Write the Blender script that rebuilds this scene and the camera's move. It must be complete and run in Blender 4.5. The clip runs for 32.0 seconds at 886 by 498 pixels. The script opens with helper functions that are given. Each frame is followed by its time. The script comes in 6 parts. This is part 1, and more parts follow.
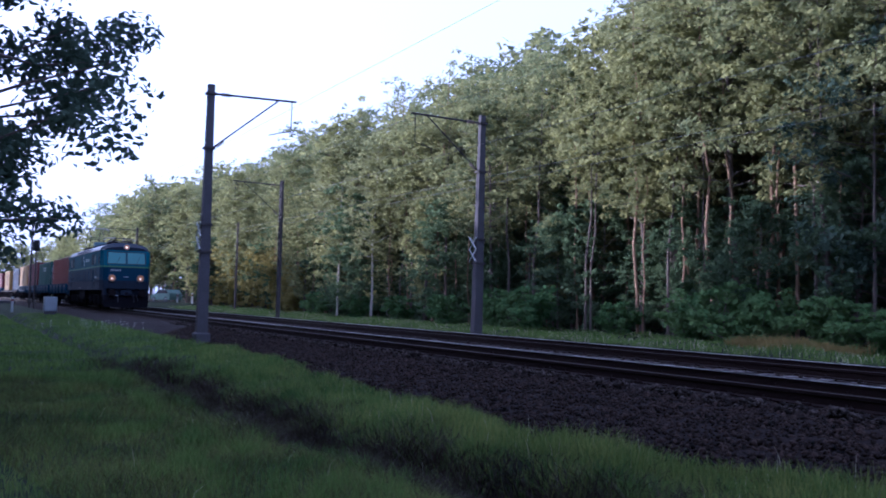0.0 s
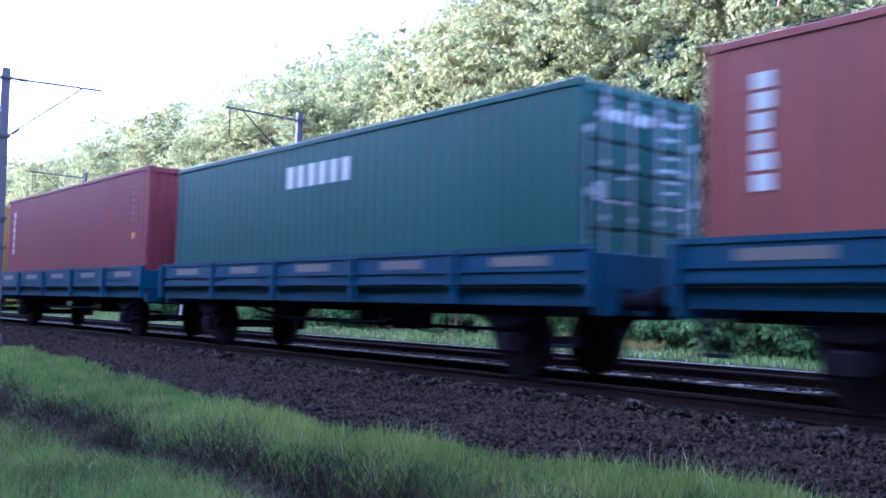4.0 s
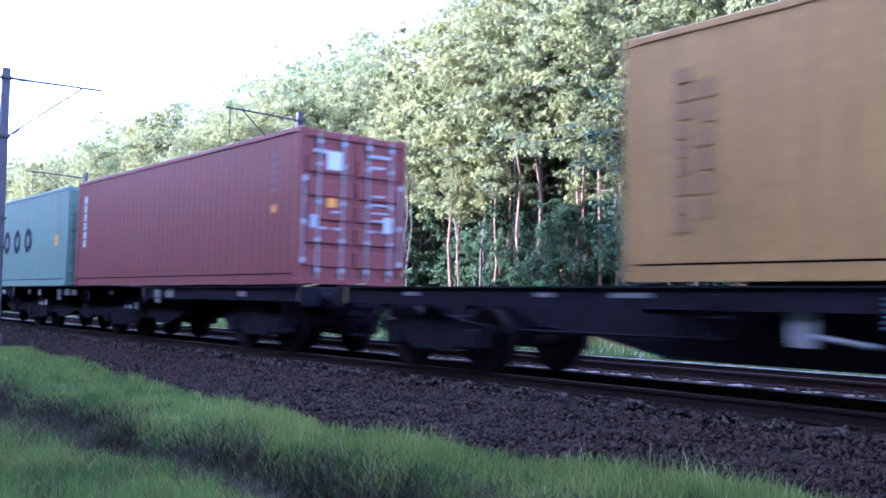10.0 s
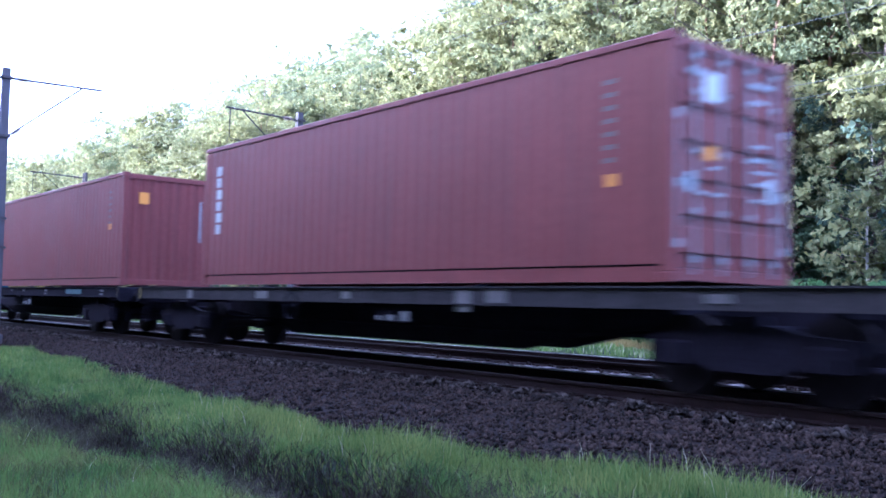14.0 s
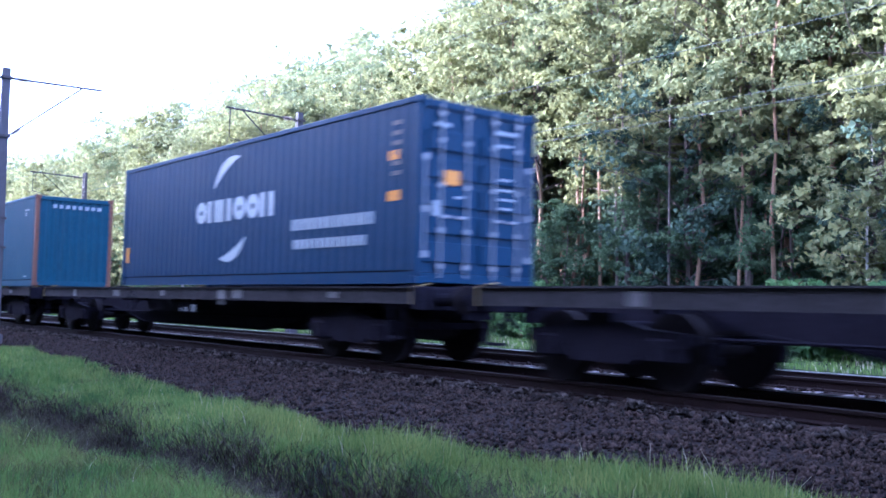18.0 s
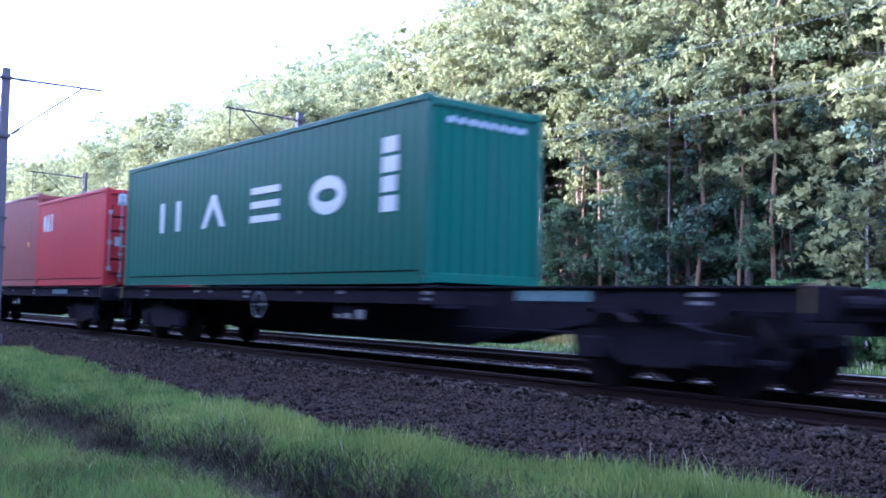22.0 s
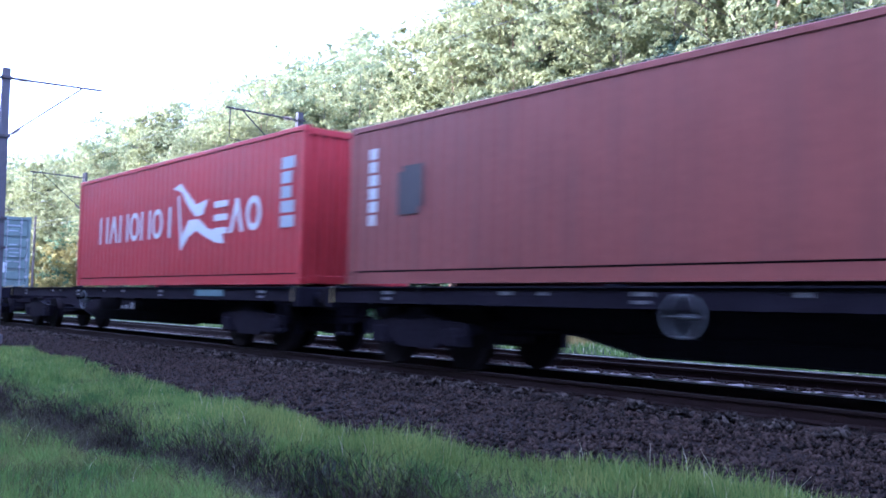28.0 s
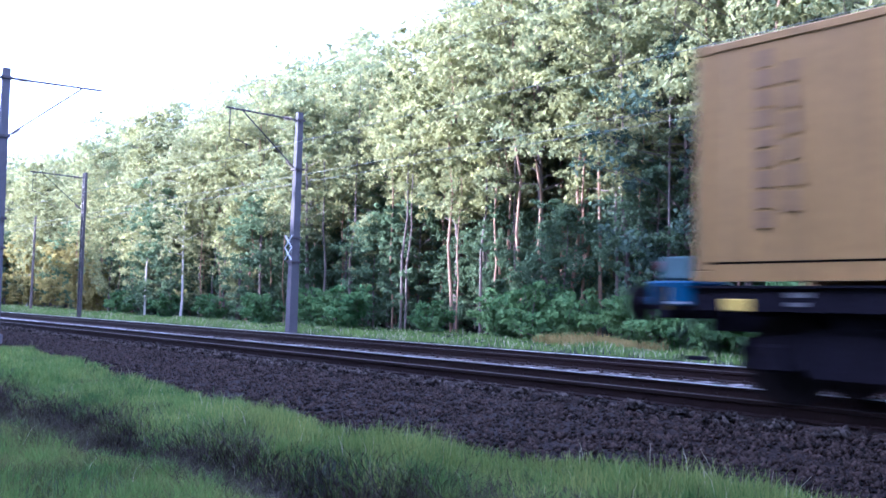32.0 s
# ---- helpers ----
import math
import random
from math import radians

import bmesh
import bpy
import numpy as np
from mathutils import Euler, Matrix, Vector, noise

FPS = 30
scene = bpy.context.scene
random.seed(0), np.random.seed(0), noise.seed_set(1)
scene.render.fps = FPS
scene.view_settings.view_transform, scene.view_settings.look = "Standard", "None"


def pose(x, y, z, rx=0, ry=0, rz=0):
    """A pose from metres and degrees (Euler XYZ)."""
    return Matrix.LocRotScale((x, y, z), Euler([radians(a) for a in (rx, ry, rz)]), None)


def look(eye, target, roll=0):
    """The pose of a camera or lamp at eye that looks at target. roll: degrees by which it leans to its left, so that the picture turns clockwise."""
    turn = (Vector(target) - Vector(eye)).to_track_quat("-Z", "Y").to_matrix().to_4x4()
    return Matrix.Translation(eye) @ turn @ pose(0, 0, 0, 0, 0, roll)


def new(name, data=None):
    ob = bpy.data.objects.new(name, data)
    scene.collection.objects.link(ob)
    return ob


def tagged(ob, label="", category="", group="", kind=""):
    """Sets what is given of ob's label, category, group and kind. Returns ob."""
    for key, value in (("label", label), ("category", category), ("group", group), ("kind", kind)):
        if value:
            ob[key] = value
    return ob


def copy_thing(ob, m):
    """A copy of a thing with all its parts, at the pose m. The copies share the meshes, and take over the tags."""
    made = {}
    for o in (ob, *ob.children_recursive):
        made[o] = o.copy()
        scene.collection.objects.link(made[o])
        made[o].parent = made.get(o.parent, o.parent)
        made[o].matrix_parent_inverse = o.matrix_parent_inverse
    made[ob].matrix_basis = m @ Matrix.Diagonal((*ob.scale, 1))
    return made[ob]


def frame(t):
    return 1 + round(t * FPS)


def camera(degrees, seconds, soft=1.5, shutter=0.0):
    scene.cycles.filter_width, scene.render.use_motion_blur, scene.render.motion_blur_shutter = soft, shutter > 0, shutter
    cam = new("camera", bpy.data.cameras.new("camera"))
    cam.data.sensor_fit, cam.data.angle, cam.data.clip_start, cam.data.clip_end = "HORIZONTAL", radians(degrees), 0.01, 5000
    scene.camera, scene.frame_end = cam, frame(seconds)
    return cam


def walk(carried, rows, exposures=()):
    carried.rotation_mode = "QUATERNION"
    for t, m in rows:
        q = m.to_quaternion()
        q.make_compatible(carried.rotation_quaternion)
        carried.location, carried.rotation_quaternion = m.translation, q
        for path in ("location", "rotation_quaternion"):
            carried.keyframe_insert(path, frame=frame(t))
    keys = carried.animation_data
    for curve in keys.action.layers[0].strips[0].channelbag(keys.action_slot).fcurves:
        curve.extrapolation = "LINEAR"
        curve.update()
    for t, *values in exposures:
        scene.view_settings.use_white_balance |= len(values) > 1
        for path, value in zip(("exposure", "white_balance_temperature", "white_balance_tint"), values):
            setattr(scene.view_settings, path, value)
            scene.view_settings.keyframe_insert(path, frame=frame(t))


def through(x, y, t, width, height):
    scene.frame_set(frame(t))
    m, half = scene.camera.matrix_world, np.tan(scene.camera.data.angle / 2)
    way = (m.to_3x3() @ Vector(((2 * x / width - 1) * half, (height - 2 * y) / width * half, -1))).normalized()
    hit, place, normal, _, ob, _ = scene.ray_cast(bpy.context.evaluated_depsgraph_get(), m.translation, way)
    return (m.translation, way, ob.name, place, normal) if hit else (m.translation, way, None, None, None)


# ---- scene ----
V = 21.3987          # the train's speed, metres a second
NEAR, FAR = 9.84, 13.80   # centre lines of the two tracks
EYE = (0.0, 0.0, 0.94)    # rail tops lie at z = 0

cam = camera(50.5, 32.0, soft=1.7, shutter=0.32)


def aim(yaw, pitch, roll):
    y, p = radians(yaw), radians(pitch)
    way = Vector((-math.sin(y) * math.cos(p), math.cos(y) * math.cos(p), math.sin(p)))
    return look(EYE, Vector(EYE) + way, roll)


walk(cam, [(0.0, aim(62.11, 3.25, 1.36)), (0.5, aim(58.95, 3.33, 1.42)), (1.0, aim(56.36, 3.46, 1.38)), (1.5, aim(53.84, 3.54, 1.37)),
           (1.7, aim(52.58, 3.57, 1.30)), (2.0, aim(50.80, 3.58, 1.22)), (2.2, aim(50.76, 3.50, 1.22)), (2.5, aim(50.77, 3.45, 1.23)),
           (3.0, aim(50.90, 3.45, 1.30)), (3.5, aim(50.92, 3.45, 1.32)), (5.5, aim(50.93, 3.45, 1.33)), (32.0, aim(50.93, 3.45, 1.33))],
     exposures=[(0.0, 0.97, 4390, 32), (1.0, 1.17, 4330, 32), (1.8, 1.92, 4160, 33), (2.4, 2.47, 4160, 33), (3.0, 2.82, 4200, 32), (3.5, 2.88, 4220, 31), (8.0, 2.94, 4230, 31), (30.5, 2.94, 4230, 31), (32.0, 2.96, 4260, 32)])

# ---- light ----
SUN_WAY = Vector((-0.68, -0.68, 0.29)).normalized()   # from the place towards the sun
world = bpy.data.worlds.new("world")
scene.world = world
world.use_nodes = True
wn = world.node_tree.nodes
sky = wn.new("ShaderNodeTexSky")
sky.sky_type = "NISHITA"
sky.sun_disc = False
sky.sun_elevation = math.asin(SUN_WAY.z)
sky.sun_rotation = math.atan2(SUN_WAY.x, SUN_WAY.y)
sky.air_density = 0.4
sky.dust_density = 9.0
sky.ozone_density = 0.5
haze = wn.new("ShaderNodeMix")      # thin white cloud over the whole sky
haze.data_type = "RGBA"
haze.inputs[0].default_value = 0.45
haze.inputs[7].default_value = (7.8, 7.9, 8.2, 1)
world.node_tree.links.new(sky.outputs[0], haze.inputs[6])
world.node_tree.links.new(haze.outputs[2], wn["Background"].inputs[0])
wn["Background"].inputs[1].default_value = 0.15
sun_data = bpy.data.lights.new("sun", "SUN")
sun_data.energy = 5.0
sun_data.angle = radians(0.6)
sun_data.color = (1.0, 0.82, 0.58)
sun = new("sun", sun_data)
sun.matrix_world = look((0, 0, 60), Vector((0, 0, 60)) - SUN_WAY)


# ---- materials ----
def rgb(r, g, b):
    return tuple((c / 255 / 12.92 if c <= 10 else ((c / 255 + 0.055) / 1.055) ** 2.4) for c in (r, g, b))


def mat(name, col, rough=0.6, metal=0.0, var=0.15, scale=2.0, bump=0.15, streak=0.0, dirt=(0.09, 0.06, 0.045), coat=0.0, island=False, fine=9.0, spec=0.5):
    """A surface with variation at two scales, fine relief and, on request, vertical streaks of dirt."""
    m = bpy.data.materials.new(name)
    m.use_nodes = True
    nt = m.node_tree
    n, ln = nt.nodes, nt.links.new
    b = n["Principled BSDF"]
    tc = n.new("ShaderNodeTexCoord")
    info = n.new("ShaderNodeObjectInfo")
    shift = n.new("ShaderNodeVectorMath")
    shift.operation = "MULTIPLY_ADD"
    shift.inputs[1].default_value = (1, 1, 1)
    spread = n.new("ShaderNodeVectorMath")
    spread.operation = "SCALE"
    spread.inputs[0].default_value = (37, 23, 11)
    ln(info.outputs["Random"], spread.inputs[3])
    ln(tc.outputs["Object"], shift.inputs[0])
    ln(spread.outputs[0], shift.inputs[2])
    big, small = n.new("ShaderNodeTexNoise"), n.new("ShaderNodeTexNoise")
    big.inputs["Scale"].default_value, small.inputs["Scale"].default_value = scale, scale * fine
    big.inputs["Detail"].default_value, small.inputs["Detail"].default_value = 4, 3
    for t in (big, small):
        ln(shift.outputs[0], t.inputs["Vector"])
    add = n.new("ShaderNodeMath")
    add.operation = "ADD"
    ln(big.outputs["Fac"], add.inputs[0])
    ln(small.outputs["Fac"], add.inputs[1])
    last = add
    if island:
        geo = n.new("ShaderNodeNewGeometry")
        more = n.new("ShaderNodeMath")
        more.operation = "ADD"
        ln(add.outputs[0], more.inputs[0])
        ln(geo.outputs["Random Per Island"], more.inputs[1])
        last = more
    top = 3.0 if island else 2.0
    rng = n.new("ShaderNodeMapRange")
    rng.inputs["From Min"].default_value, rng.inputs["From Max"].default_value = 0.3 * top, 0.7 * top
    rng.inputs["To Min"].default_value, rng.inputs["To Max"].default_value = 1 - var, 1 + var
    ln(last.outputs[0], rng.inputs["Value"])
    mul = n.new("ShaderNodeVectorMath")
    mul.operation = "SCALE"
    mul.inputs[0].default_value = col
    ln(rng.outputs[0], mul.inputs[3])
    colour = mul.outputs[0]
    if streak:
        st = n.new("ShaderNodeMapping")
        st.inputs["Scale"].default_value = (5.0, 5.0, 0.35)
        ln(shift.outputs[0], st.inputs["Vector"])
        sn = n.new("ShaderNodeTexNoise")
        sn.inputs["Scale"].default_value, sn.inputs["Detail"].default_value = 1.3, 6
        ln(st.outputs[0], sn.inputs["Vector"])
        sr = n.new("ShaderNodeMapRange")
        sr.inputs["From Min"].default_value, sr.inputs["From Max"].default_value = 0.48, 0.75
        sr.inputs["To Max"].default_value = streak
        ln(sn.outputs["Fac"], sr.inputs["Value"])
        mix = n.new("ShaderNodeMix")
        mix.data_type = "RGBA"
        ln(sr.outputs[0], mix.inputs[0])
        ln(colour, mix.inputs[6])
        mix.inputs[7].default_value = (*dirt, 1)
        colour = mix.outputs[2]
    ln(colour, b.inputs["Base Color"])
    rr = n.new("ShaderNodeMapRange")
    rr.inputs["To Min"].default_value, rr.inputs["To Max"].default_value = max(0.05, rough - 0.12), min(1, rough + 0.12)
    ln(big.outputs["Fac"], rr.inputs["Value"])
    ln(rr.outputs[0], b.inputs["Roughness"])
    b.inputs["Metallic"].default_value = metal
    b.inputs["Specular IOR Level"].default_value = spec
    b.inputs["Coat Weight"].default_value = coat
    if bump:
        bp = n.new("ShaderNodeBump")
        bp.inputs["Strength"].default_value, bp.inputs["Distance"].default_value = bump, 0.02
        ln(small.outputs["Fac"], bp.inputs["Height"])
        ln(bp.outputs[0], b.inputs["Normal"])
    return m


def leaf_mat(name, col, other, through=0.35):
    """Leaves: each one tinted on its own between two greens, with light passing through."""
    m = bpy.data.materials.new(name)
    m.use_nodes = True
    n, ln = m.node_tree.nodes, m.node_tree.links.new
    b = n["Principled BSDF"]
    geo, info = n.new("ShaderNodeNewGeometry"), n.new("ShaderNodeObjectInfo")
    add = n.new("ShaderNodeMath")
    add.operation = "MULTIPLY_ADD"
    add.inputs[1].default_value = 0.42
    ln(geo.outputs["Random Per Island"], add.inputs[0])
    tc, patch, spread = n.new("ShaderNodeTexCoord"), n.new("ShaderNodeTexNoise"), n.new("ShaderNodeMapRange")
    patch.inputs["Scale"].default_value, patch.inputs["Detail"].default_value = 0.9, 3
    ln(tc.outputs["Object"], patch.inputs["Vector"])
    spread.inputs["From Min"].default_value, spread.inputs["From Max"].default_value = 0.35, 0.68
    spread.inputs["To Min"].default_value, spread.inputs["To Max"].default_value = -0.18, 0.42
    ln(patch.outputs["Fac"], spread.inputs["Value"])
    half = n.new("ShaderNodeMath")
    half.operation = "MULTIPLY_ADD"
    half.inputs[1].default_value = 0.46
    ln(info.outputs["Random"], half.inputs[0])
    ln(spread.outputs[0], half.inputs[2])
    ln(half.outputs[0], add.inputs[2])
    mix = n.new("ShaderNodeMix")
    mix.data_type = "RGBA"
    ln(add.outputs[0], mix.inputs[0])
    mix.inputs[6].default_value, mix.inputs[7].default_value = (*col, 1), (*other, 1)
    ln(mix.outputs[2], b.inputs["Base Color"])
    b.inputs["Roughness"].default_value = 0.8
    b.inputs["Specular IOR Level"].default_value = 0.12
    tr = n.new("ShaderNodeBsdfTranslucent")
    ln(mix.outputs[2], tr.inputs["Color"])
    ms = n.new("ShaderNodeMixShader")
    ms.inputs[0].default_value = through
    ln(b.outputs[0], ms.inputs[1])
    ln(tr.outputs[0], ms.inputs[2])
    ln(ms.outputs[0], n["Material Output"].inputs["Surface"])
    return m


def glow_mat(name, col, strength):
    m = bpy.data.materials.new(name)
    m.use_nodes = True
    b = m.node_tree.nodes["Principled BSDF"]
    b.inputs["Base Color"].default_value = (*col, 1)
    b.inputs["Emission Color"].default_value = (*col, 1)
    b.inputs["Emission Strength"].default_value = strength
    b.inputs["Roughness"].default_value = 0.2
    return m


def glass_mat(name, col, rough=0.04):
    m = bpy.data.materials.new(name)
    m.use_nodes = True
    b = m.node_tree.nodes["Principled BSDF"]
    b.inputs["Base Color"].default_value = (*col, 1)
    b.inputs["Roughness"].default_value = rough
    b.inputs["IOR"].default_value = 1.22
    b.inputs["Transmission Weight"].default_value = 0.3
    return m


def paint(name, r, g, b, streak=0.35, rough=0.5):
    r, g, b = (0.80 * c for c in (r, g, b))
    return mat(name, rgb(r, g, b), rough, 0.0, 0.16, 0.7, 0.06, streak, dirt=tuple(0.45 * c + 0.02 for c in rgb(r, g, b)), fine=14, spec=0.15)


YELLOW = paint("yellow_container_paint", 171, 136, 79, 0.5)
NAVY = paint("navy_container_paint", 18, 56, 88)
BLUE = paint("blue_container_paint", 42, 84, 104)
DEEPBLUE = paint("deep_blue_container_paint", 24, 66, 90)
OXIDE = paint("oxide_red_container_paint", 136, 78, 70, 0.5)
BROWNRED = paint("brown_red_container_paint", 130, 72, 68, 0.45)
CRIMSON = paint("crimson_container_paint", 118, 53, 57)
MAROON = paint("maroon_container_paint", 94, 37, 54)
BRIGHTRED = paint("bright_red_container_paint", 172, 49, 52, 0.2)
ORANGE = paint("orange_container_paint", 214, 96, 48, 0.25)
TEAL = paint("teal_container_paint", 60, 122, 118)
GREEN = paint("green_container_paint", 16, 88, 68)
DARKGREEN = paint("dark_green_container_paint", 30, 84, 78)
GREY = paint("grey_container_paint", 128, 157, 143, 0.3)
SILVER = paint("silver_grey_container_paint", 122, 138, 132, 0.3)
RUST = mat("rust", (0.13, 0.055, 0.03), 0.85, 0, 0.35, 6, 0.4)
FADED = mat("faded_brown_numbering", (0.180, 0.114, 0.058), 0.7, 0, 0.25, 5, 0.05, spec=0.1)
WHITE = mat("white_marking_paint", (0.40, 0.43, 0.43), 0.5, 0, 0.08, 3, 0.05, spec=0.15)
DARKMARK = mat("dark_marking_paint", (0.018, 0.019, 0.034), 0.7, 0, 0.1, 3, 0.05, spec=0.05)
AMBER = mat("orange_placard", (0.55, 0.24, 0.04), 0.5, 0, 0.1, 3, 0.05, spec=0.15)
YELMARK = mat("yellow_marking_paint", (0.5, 0.36, 0.07), 0.5, 0, 0.1, 3, 0.05, spec=0.15)
DULLYEL = mat("dull_yellow_paint", (0.20, 0.15, 0.045), 0.7, 0, 0.3, 5, 0.1)
TEALMARK = mat("teal_marking_paint", (0.03, 0.18, 0.20), 0.5, 0, 0.1, 3, 0.05, spec=0.15)
SKYMARK = mat("light_blue_marking_paint", (0.22, 0.36, 0.40), 0.5, 0, 0.1, 3, 0.05, spec=0.15)
PALEMARK = mat("pale_label", (0.26, 0.29, 0.31), 0.5, 0, 0.15, 5, 0.05, spec=0.15)
RINGGREY = mat("worn_grey_paint", (0.085, 0.09, 0.095), 0.6, 0, 0.3, 5, 0.1, spec=0.1)
FAINT = mat("faded_label", (0.085, 0.078, 0.074), 0.6, 0, 0.2, 5, 0.05)
PLATEGREY = mat("worn_white_lettering", (0.14, 0.14, 0.14), 0.6, 0, 0.3, 6, 0.05, spec=0.1)
PLATETEAL = mat("pale_teal_plate", (0.085, 0.135, 0.140), 0.6, 0, 0.3, 6, 0.05, spec=0.1)
BAR = mat("galvanised_bar", (0.24, 0.25, 0.26), 0.55, 0.3, 0.15, 5, 0.1)
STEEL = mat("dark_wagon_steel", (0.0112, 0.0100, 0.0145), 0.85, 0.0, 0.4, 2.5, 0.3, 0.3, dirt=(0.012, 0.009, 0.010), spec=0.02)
SILL = mat("dusty_brown_wagon_steel", (0.034, 0.031, 0.032), 0.85, 0.0, 0.4, 2.0, 0.3, 0.5, dirt=(0.02, 0.015, 0.014), spec=0.05)
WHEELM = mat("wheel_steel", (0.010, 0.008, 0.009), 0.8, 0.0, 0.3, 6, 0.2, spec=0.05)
FLATBLUE = mat("faded_blue_wagon_paint", rgb(18, 54, 76), 0.6, 0, 0.25, 1.5, 0.15, 0.45, dirt=(0.010, 0.026, 0.04), spec=0.15)
FLATGREEN = mat("faded_green_wagon_paint", rgb(33, 50, 53), 0.65, 0, 0.25, 1.5, 0.15, 0.4, dirt=(0.012, 0.018, 0.018), spec=0.1)
ENDBLUE = mat("bright_blue_end_paint", rgb(16, 62, 92), 0.5, 0, 0.15, 3, 0.05, spec=0.15)
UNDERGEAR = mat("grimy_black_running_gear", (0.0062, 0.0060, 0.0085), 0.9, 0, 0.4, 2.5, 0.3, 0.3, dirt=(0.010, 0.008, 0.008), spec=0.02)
DECK = mat("worn_deck_boards", (0.13, 0.10, 0.075), 0.9, 0, 0.35, 2, 0.4)
LOCOBLUE = mat("locomotive_blue_paint", rgb(23, 76, 90), 0.5, 0, 0.12, 1.2, 0.03, 0.2, dirt=(0.008, 0.036, 0.058), coat=0.0, spec=0.10)
LOCONAVY = mat("locomotive_navy_paint", rgb(18, 50, 70), 0.5, 0, 0.12, 1.2, 0.03, 0.3, dirt=(0.008, 0.018, 0.032), coat=0.0, spec=0.10)
LOCOGREY = mat("dirty_locomotive_skirt", rgb(33, 41, 53), 0.7, 0, 0.25, 1.5, 0.1, 0.5, dirt=(0.012, 0.010, 0.014), spec=0.1)
LOCOROOF = mat("grey_locomotive_roof", (0.115, 0.15, 0.165), 0.5, 0, 0.2, 1.5, 0.1, 0.2)
STRIPE = mat("dull_green_stripe", rgb(54, 98, 66), 0.45, 0, 0.1, 2, 0.02)
BLACK = mat("black_rubber", (0.015, 0.015, 0.017), 0.7, 0, 0.2, 4, 0.1)
DARKPANE = mat("dark_window_pane", (0.006, 0.015, 0.030), 0.45, 0, 0.1, 2, 0.0, spec=0.06)
SHADEPANE = mat("brownish_window_pane", (0.013, 0.017, 0.027), 0.35, 0, 0.2, 2, 0.0, spec=0.25)
RUSTBLUE = mat("rust_stained_blue_paint", rgb(30, 62, 78), 0.6, 0, 0.3, 3, 0.1, 0.6, dirt=(0.05, 0.026, 0.02), spec=0.1)
ROOFBOX = mat("pale_blue_roof_box_paint", rgb(92, 116, 122), 0.55, 0, 0.12, 2, 0.05, 0.2, spec=0.1)
GLASS = glass_mat("cab_glass", (0.12, 0.30, 0.30), 0.1)
LAMPW = glow_mat("headlight_white", (1.0, 0.70, 0.42), 0.75)
LAMPO = glow_mat("headlight_warm", (0.42, 0.17, 0.06), 0.10)
RIM = mat("lamp_rim", (0.15, 0.11, 0.08), 0.45, 0.4, 0.1, 5, 0.05)
RAILSIDE = mat("rusty_rail_web", (0.016, 0.010, 0.009), 0.85, 0.2, 0.3, 6, 0.3, spec=0.08)
RAILTOP = mat("worn_rail_head", (0.028, 0.023, 0.021), 0.6, 0.0, 0.25, 8, 0.03, spec=0.06)
GAUGE = mat("polished_gauge_face", (0.85, 0.85, 0.86), 0.5, 0.9, 0.15, 3, 0.03)
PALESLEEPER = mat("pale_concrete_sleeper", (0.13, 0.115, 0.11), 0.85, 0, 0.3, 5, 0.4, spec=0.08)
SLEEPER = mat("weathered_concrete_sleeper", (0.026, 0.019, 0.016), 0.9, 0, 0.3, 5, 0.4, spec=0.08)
STONE = mat("ballast_stone", (0.0208, 0.0140, 0.0108), 0.9, 0, 1.0, 4, 0.3, island=True, spec=0.08)
PALESTONE = mat("dusty_ballast_stone", (0.036, 0.029, 0.024), 0.9, 0, 0.9, 4, 0.3, island=True, spec=0.08)
BED = mat("ballast_bed", (0.0118, 0.0080, 0.0070), 0.95, 0, 0.6, 9, 1.0, fine=4, spec=0.08)
ASPHALT = mat("worn_asphalt", (0.045, 0.043, 0.045), 0.9, 0, 0.3, 1.5, 0.3)
PETAL = leaf_mat("white_petal", (0.55, 0.56, 0.50), (0.75, 0.75, 0.68), 0.3)
CONCRETE = mat("grey_mast_concrete", (0.075, 0.072, 0.078), 0.85, 0, 0.2, 2.5, 0.25, 0.4, dirt=(0.08, 0.075, 0.075), spec=0.08)
MASTSTEEL = mat("dark_mast_steel", (0.06, 0.055, 0.055), 0.7, 0.3, 0.25, 4, 0.2, spec=0.08)
WIRE = mat("copper_wire", (0.15, 0.16, 0.14), 0.8, 0.1, 0.1, 4, 0.0)
BARK = mat("oak_bark", (0.105, 0.082, 0.068), 0.95, 0, 0.4, 4, 0.8)
PINEBARK = mat("orange_pine_bark", (0.215, 0.135, 0.080), 0.9, 0, 0.4, 3, 0.8)
BIRCHBARK = mat("white_birch_bark", (0.42, 0.39, 0.35), 0.8, 0, 0.45, 4, 0.4, 0.5, dirt=(0.06, 0.05, 0.045))
OAKLEAF = leaf_mat("oak_leaf", (0.122, 0.150, 0.076), (0.325, 0.325, 0.128), 0.5)
LIGHTLEAF = leaf_mat("light_leaf", (0.165, 0.185, 0.090), (0.35, 0.355, 0.16), 0.5)
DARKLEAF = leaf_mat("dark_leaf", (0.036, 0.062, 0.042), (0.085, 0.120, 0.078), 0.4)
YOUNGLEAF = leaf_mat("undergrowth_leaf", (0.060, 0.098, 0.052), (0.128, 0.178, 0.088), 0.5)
YELLOWSUNLEAF = leaf_mat("yellowing_leaf", (0.22, 0.20, 0.06), (0.36, 0.31, 0.10), 0.5)
PINELEAF = leaf_mat("pine_needles", (0.105, 0.135, 0.070), (0.230, 0.255, 0.115), 0.45)
BUSHLEAF = leaf_mat("bush_leaf", (0.056, 0.120, 0.042), (0.155, 0.240, 0.082), 0.45)
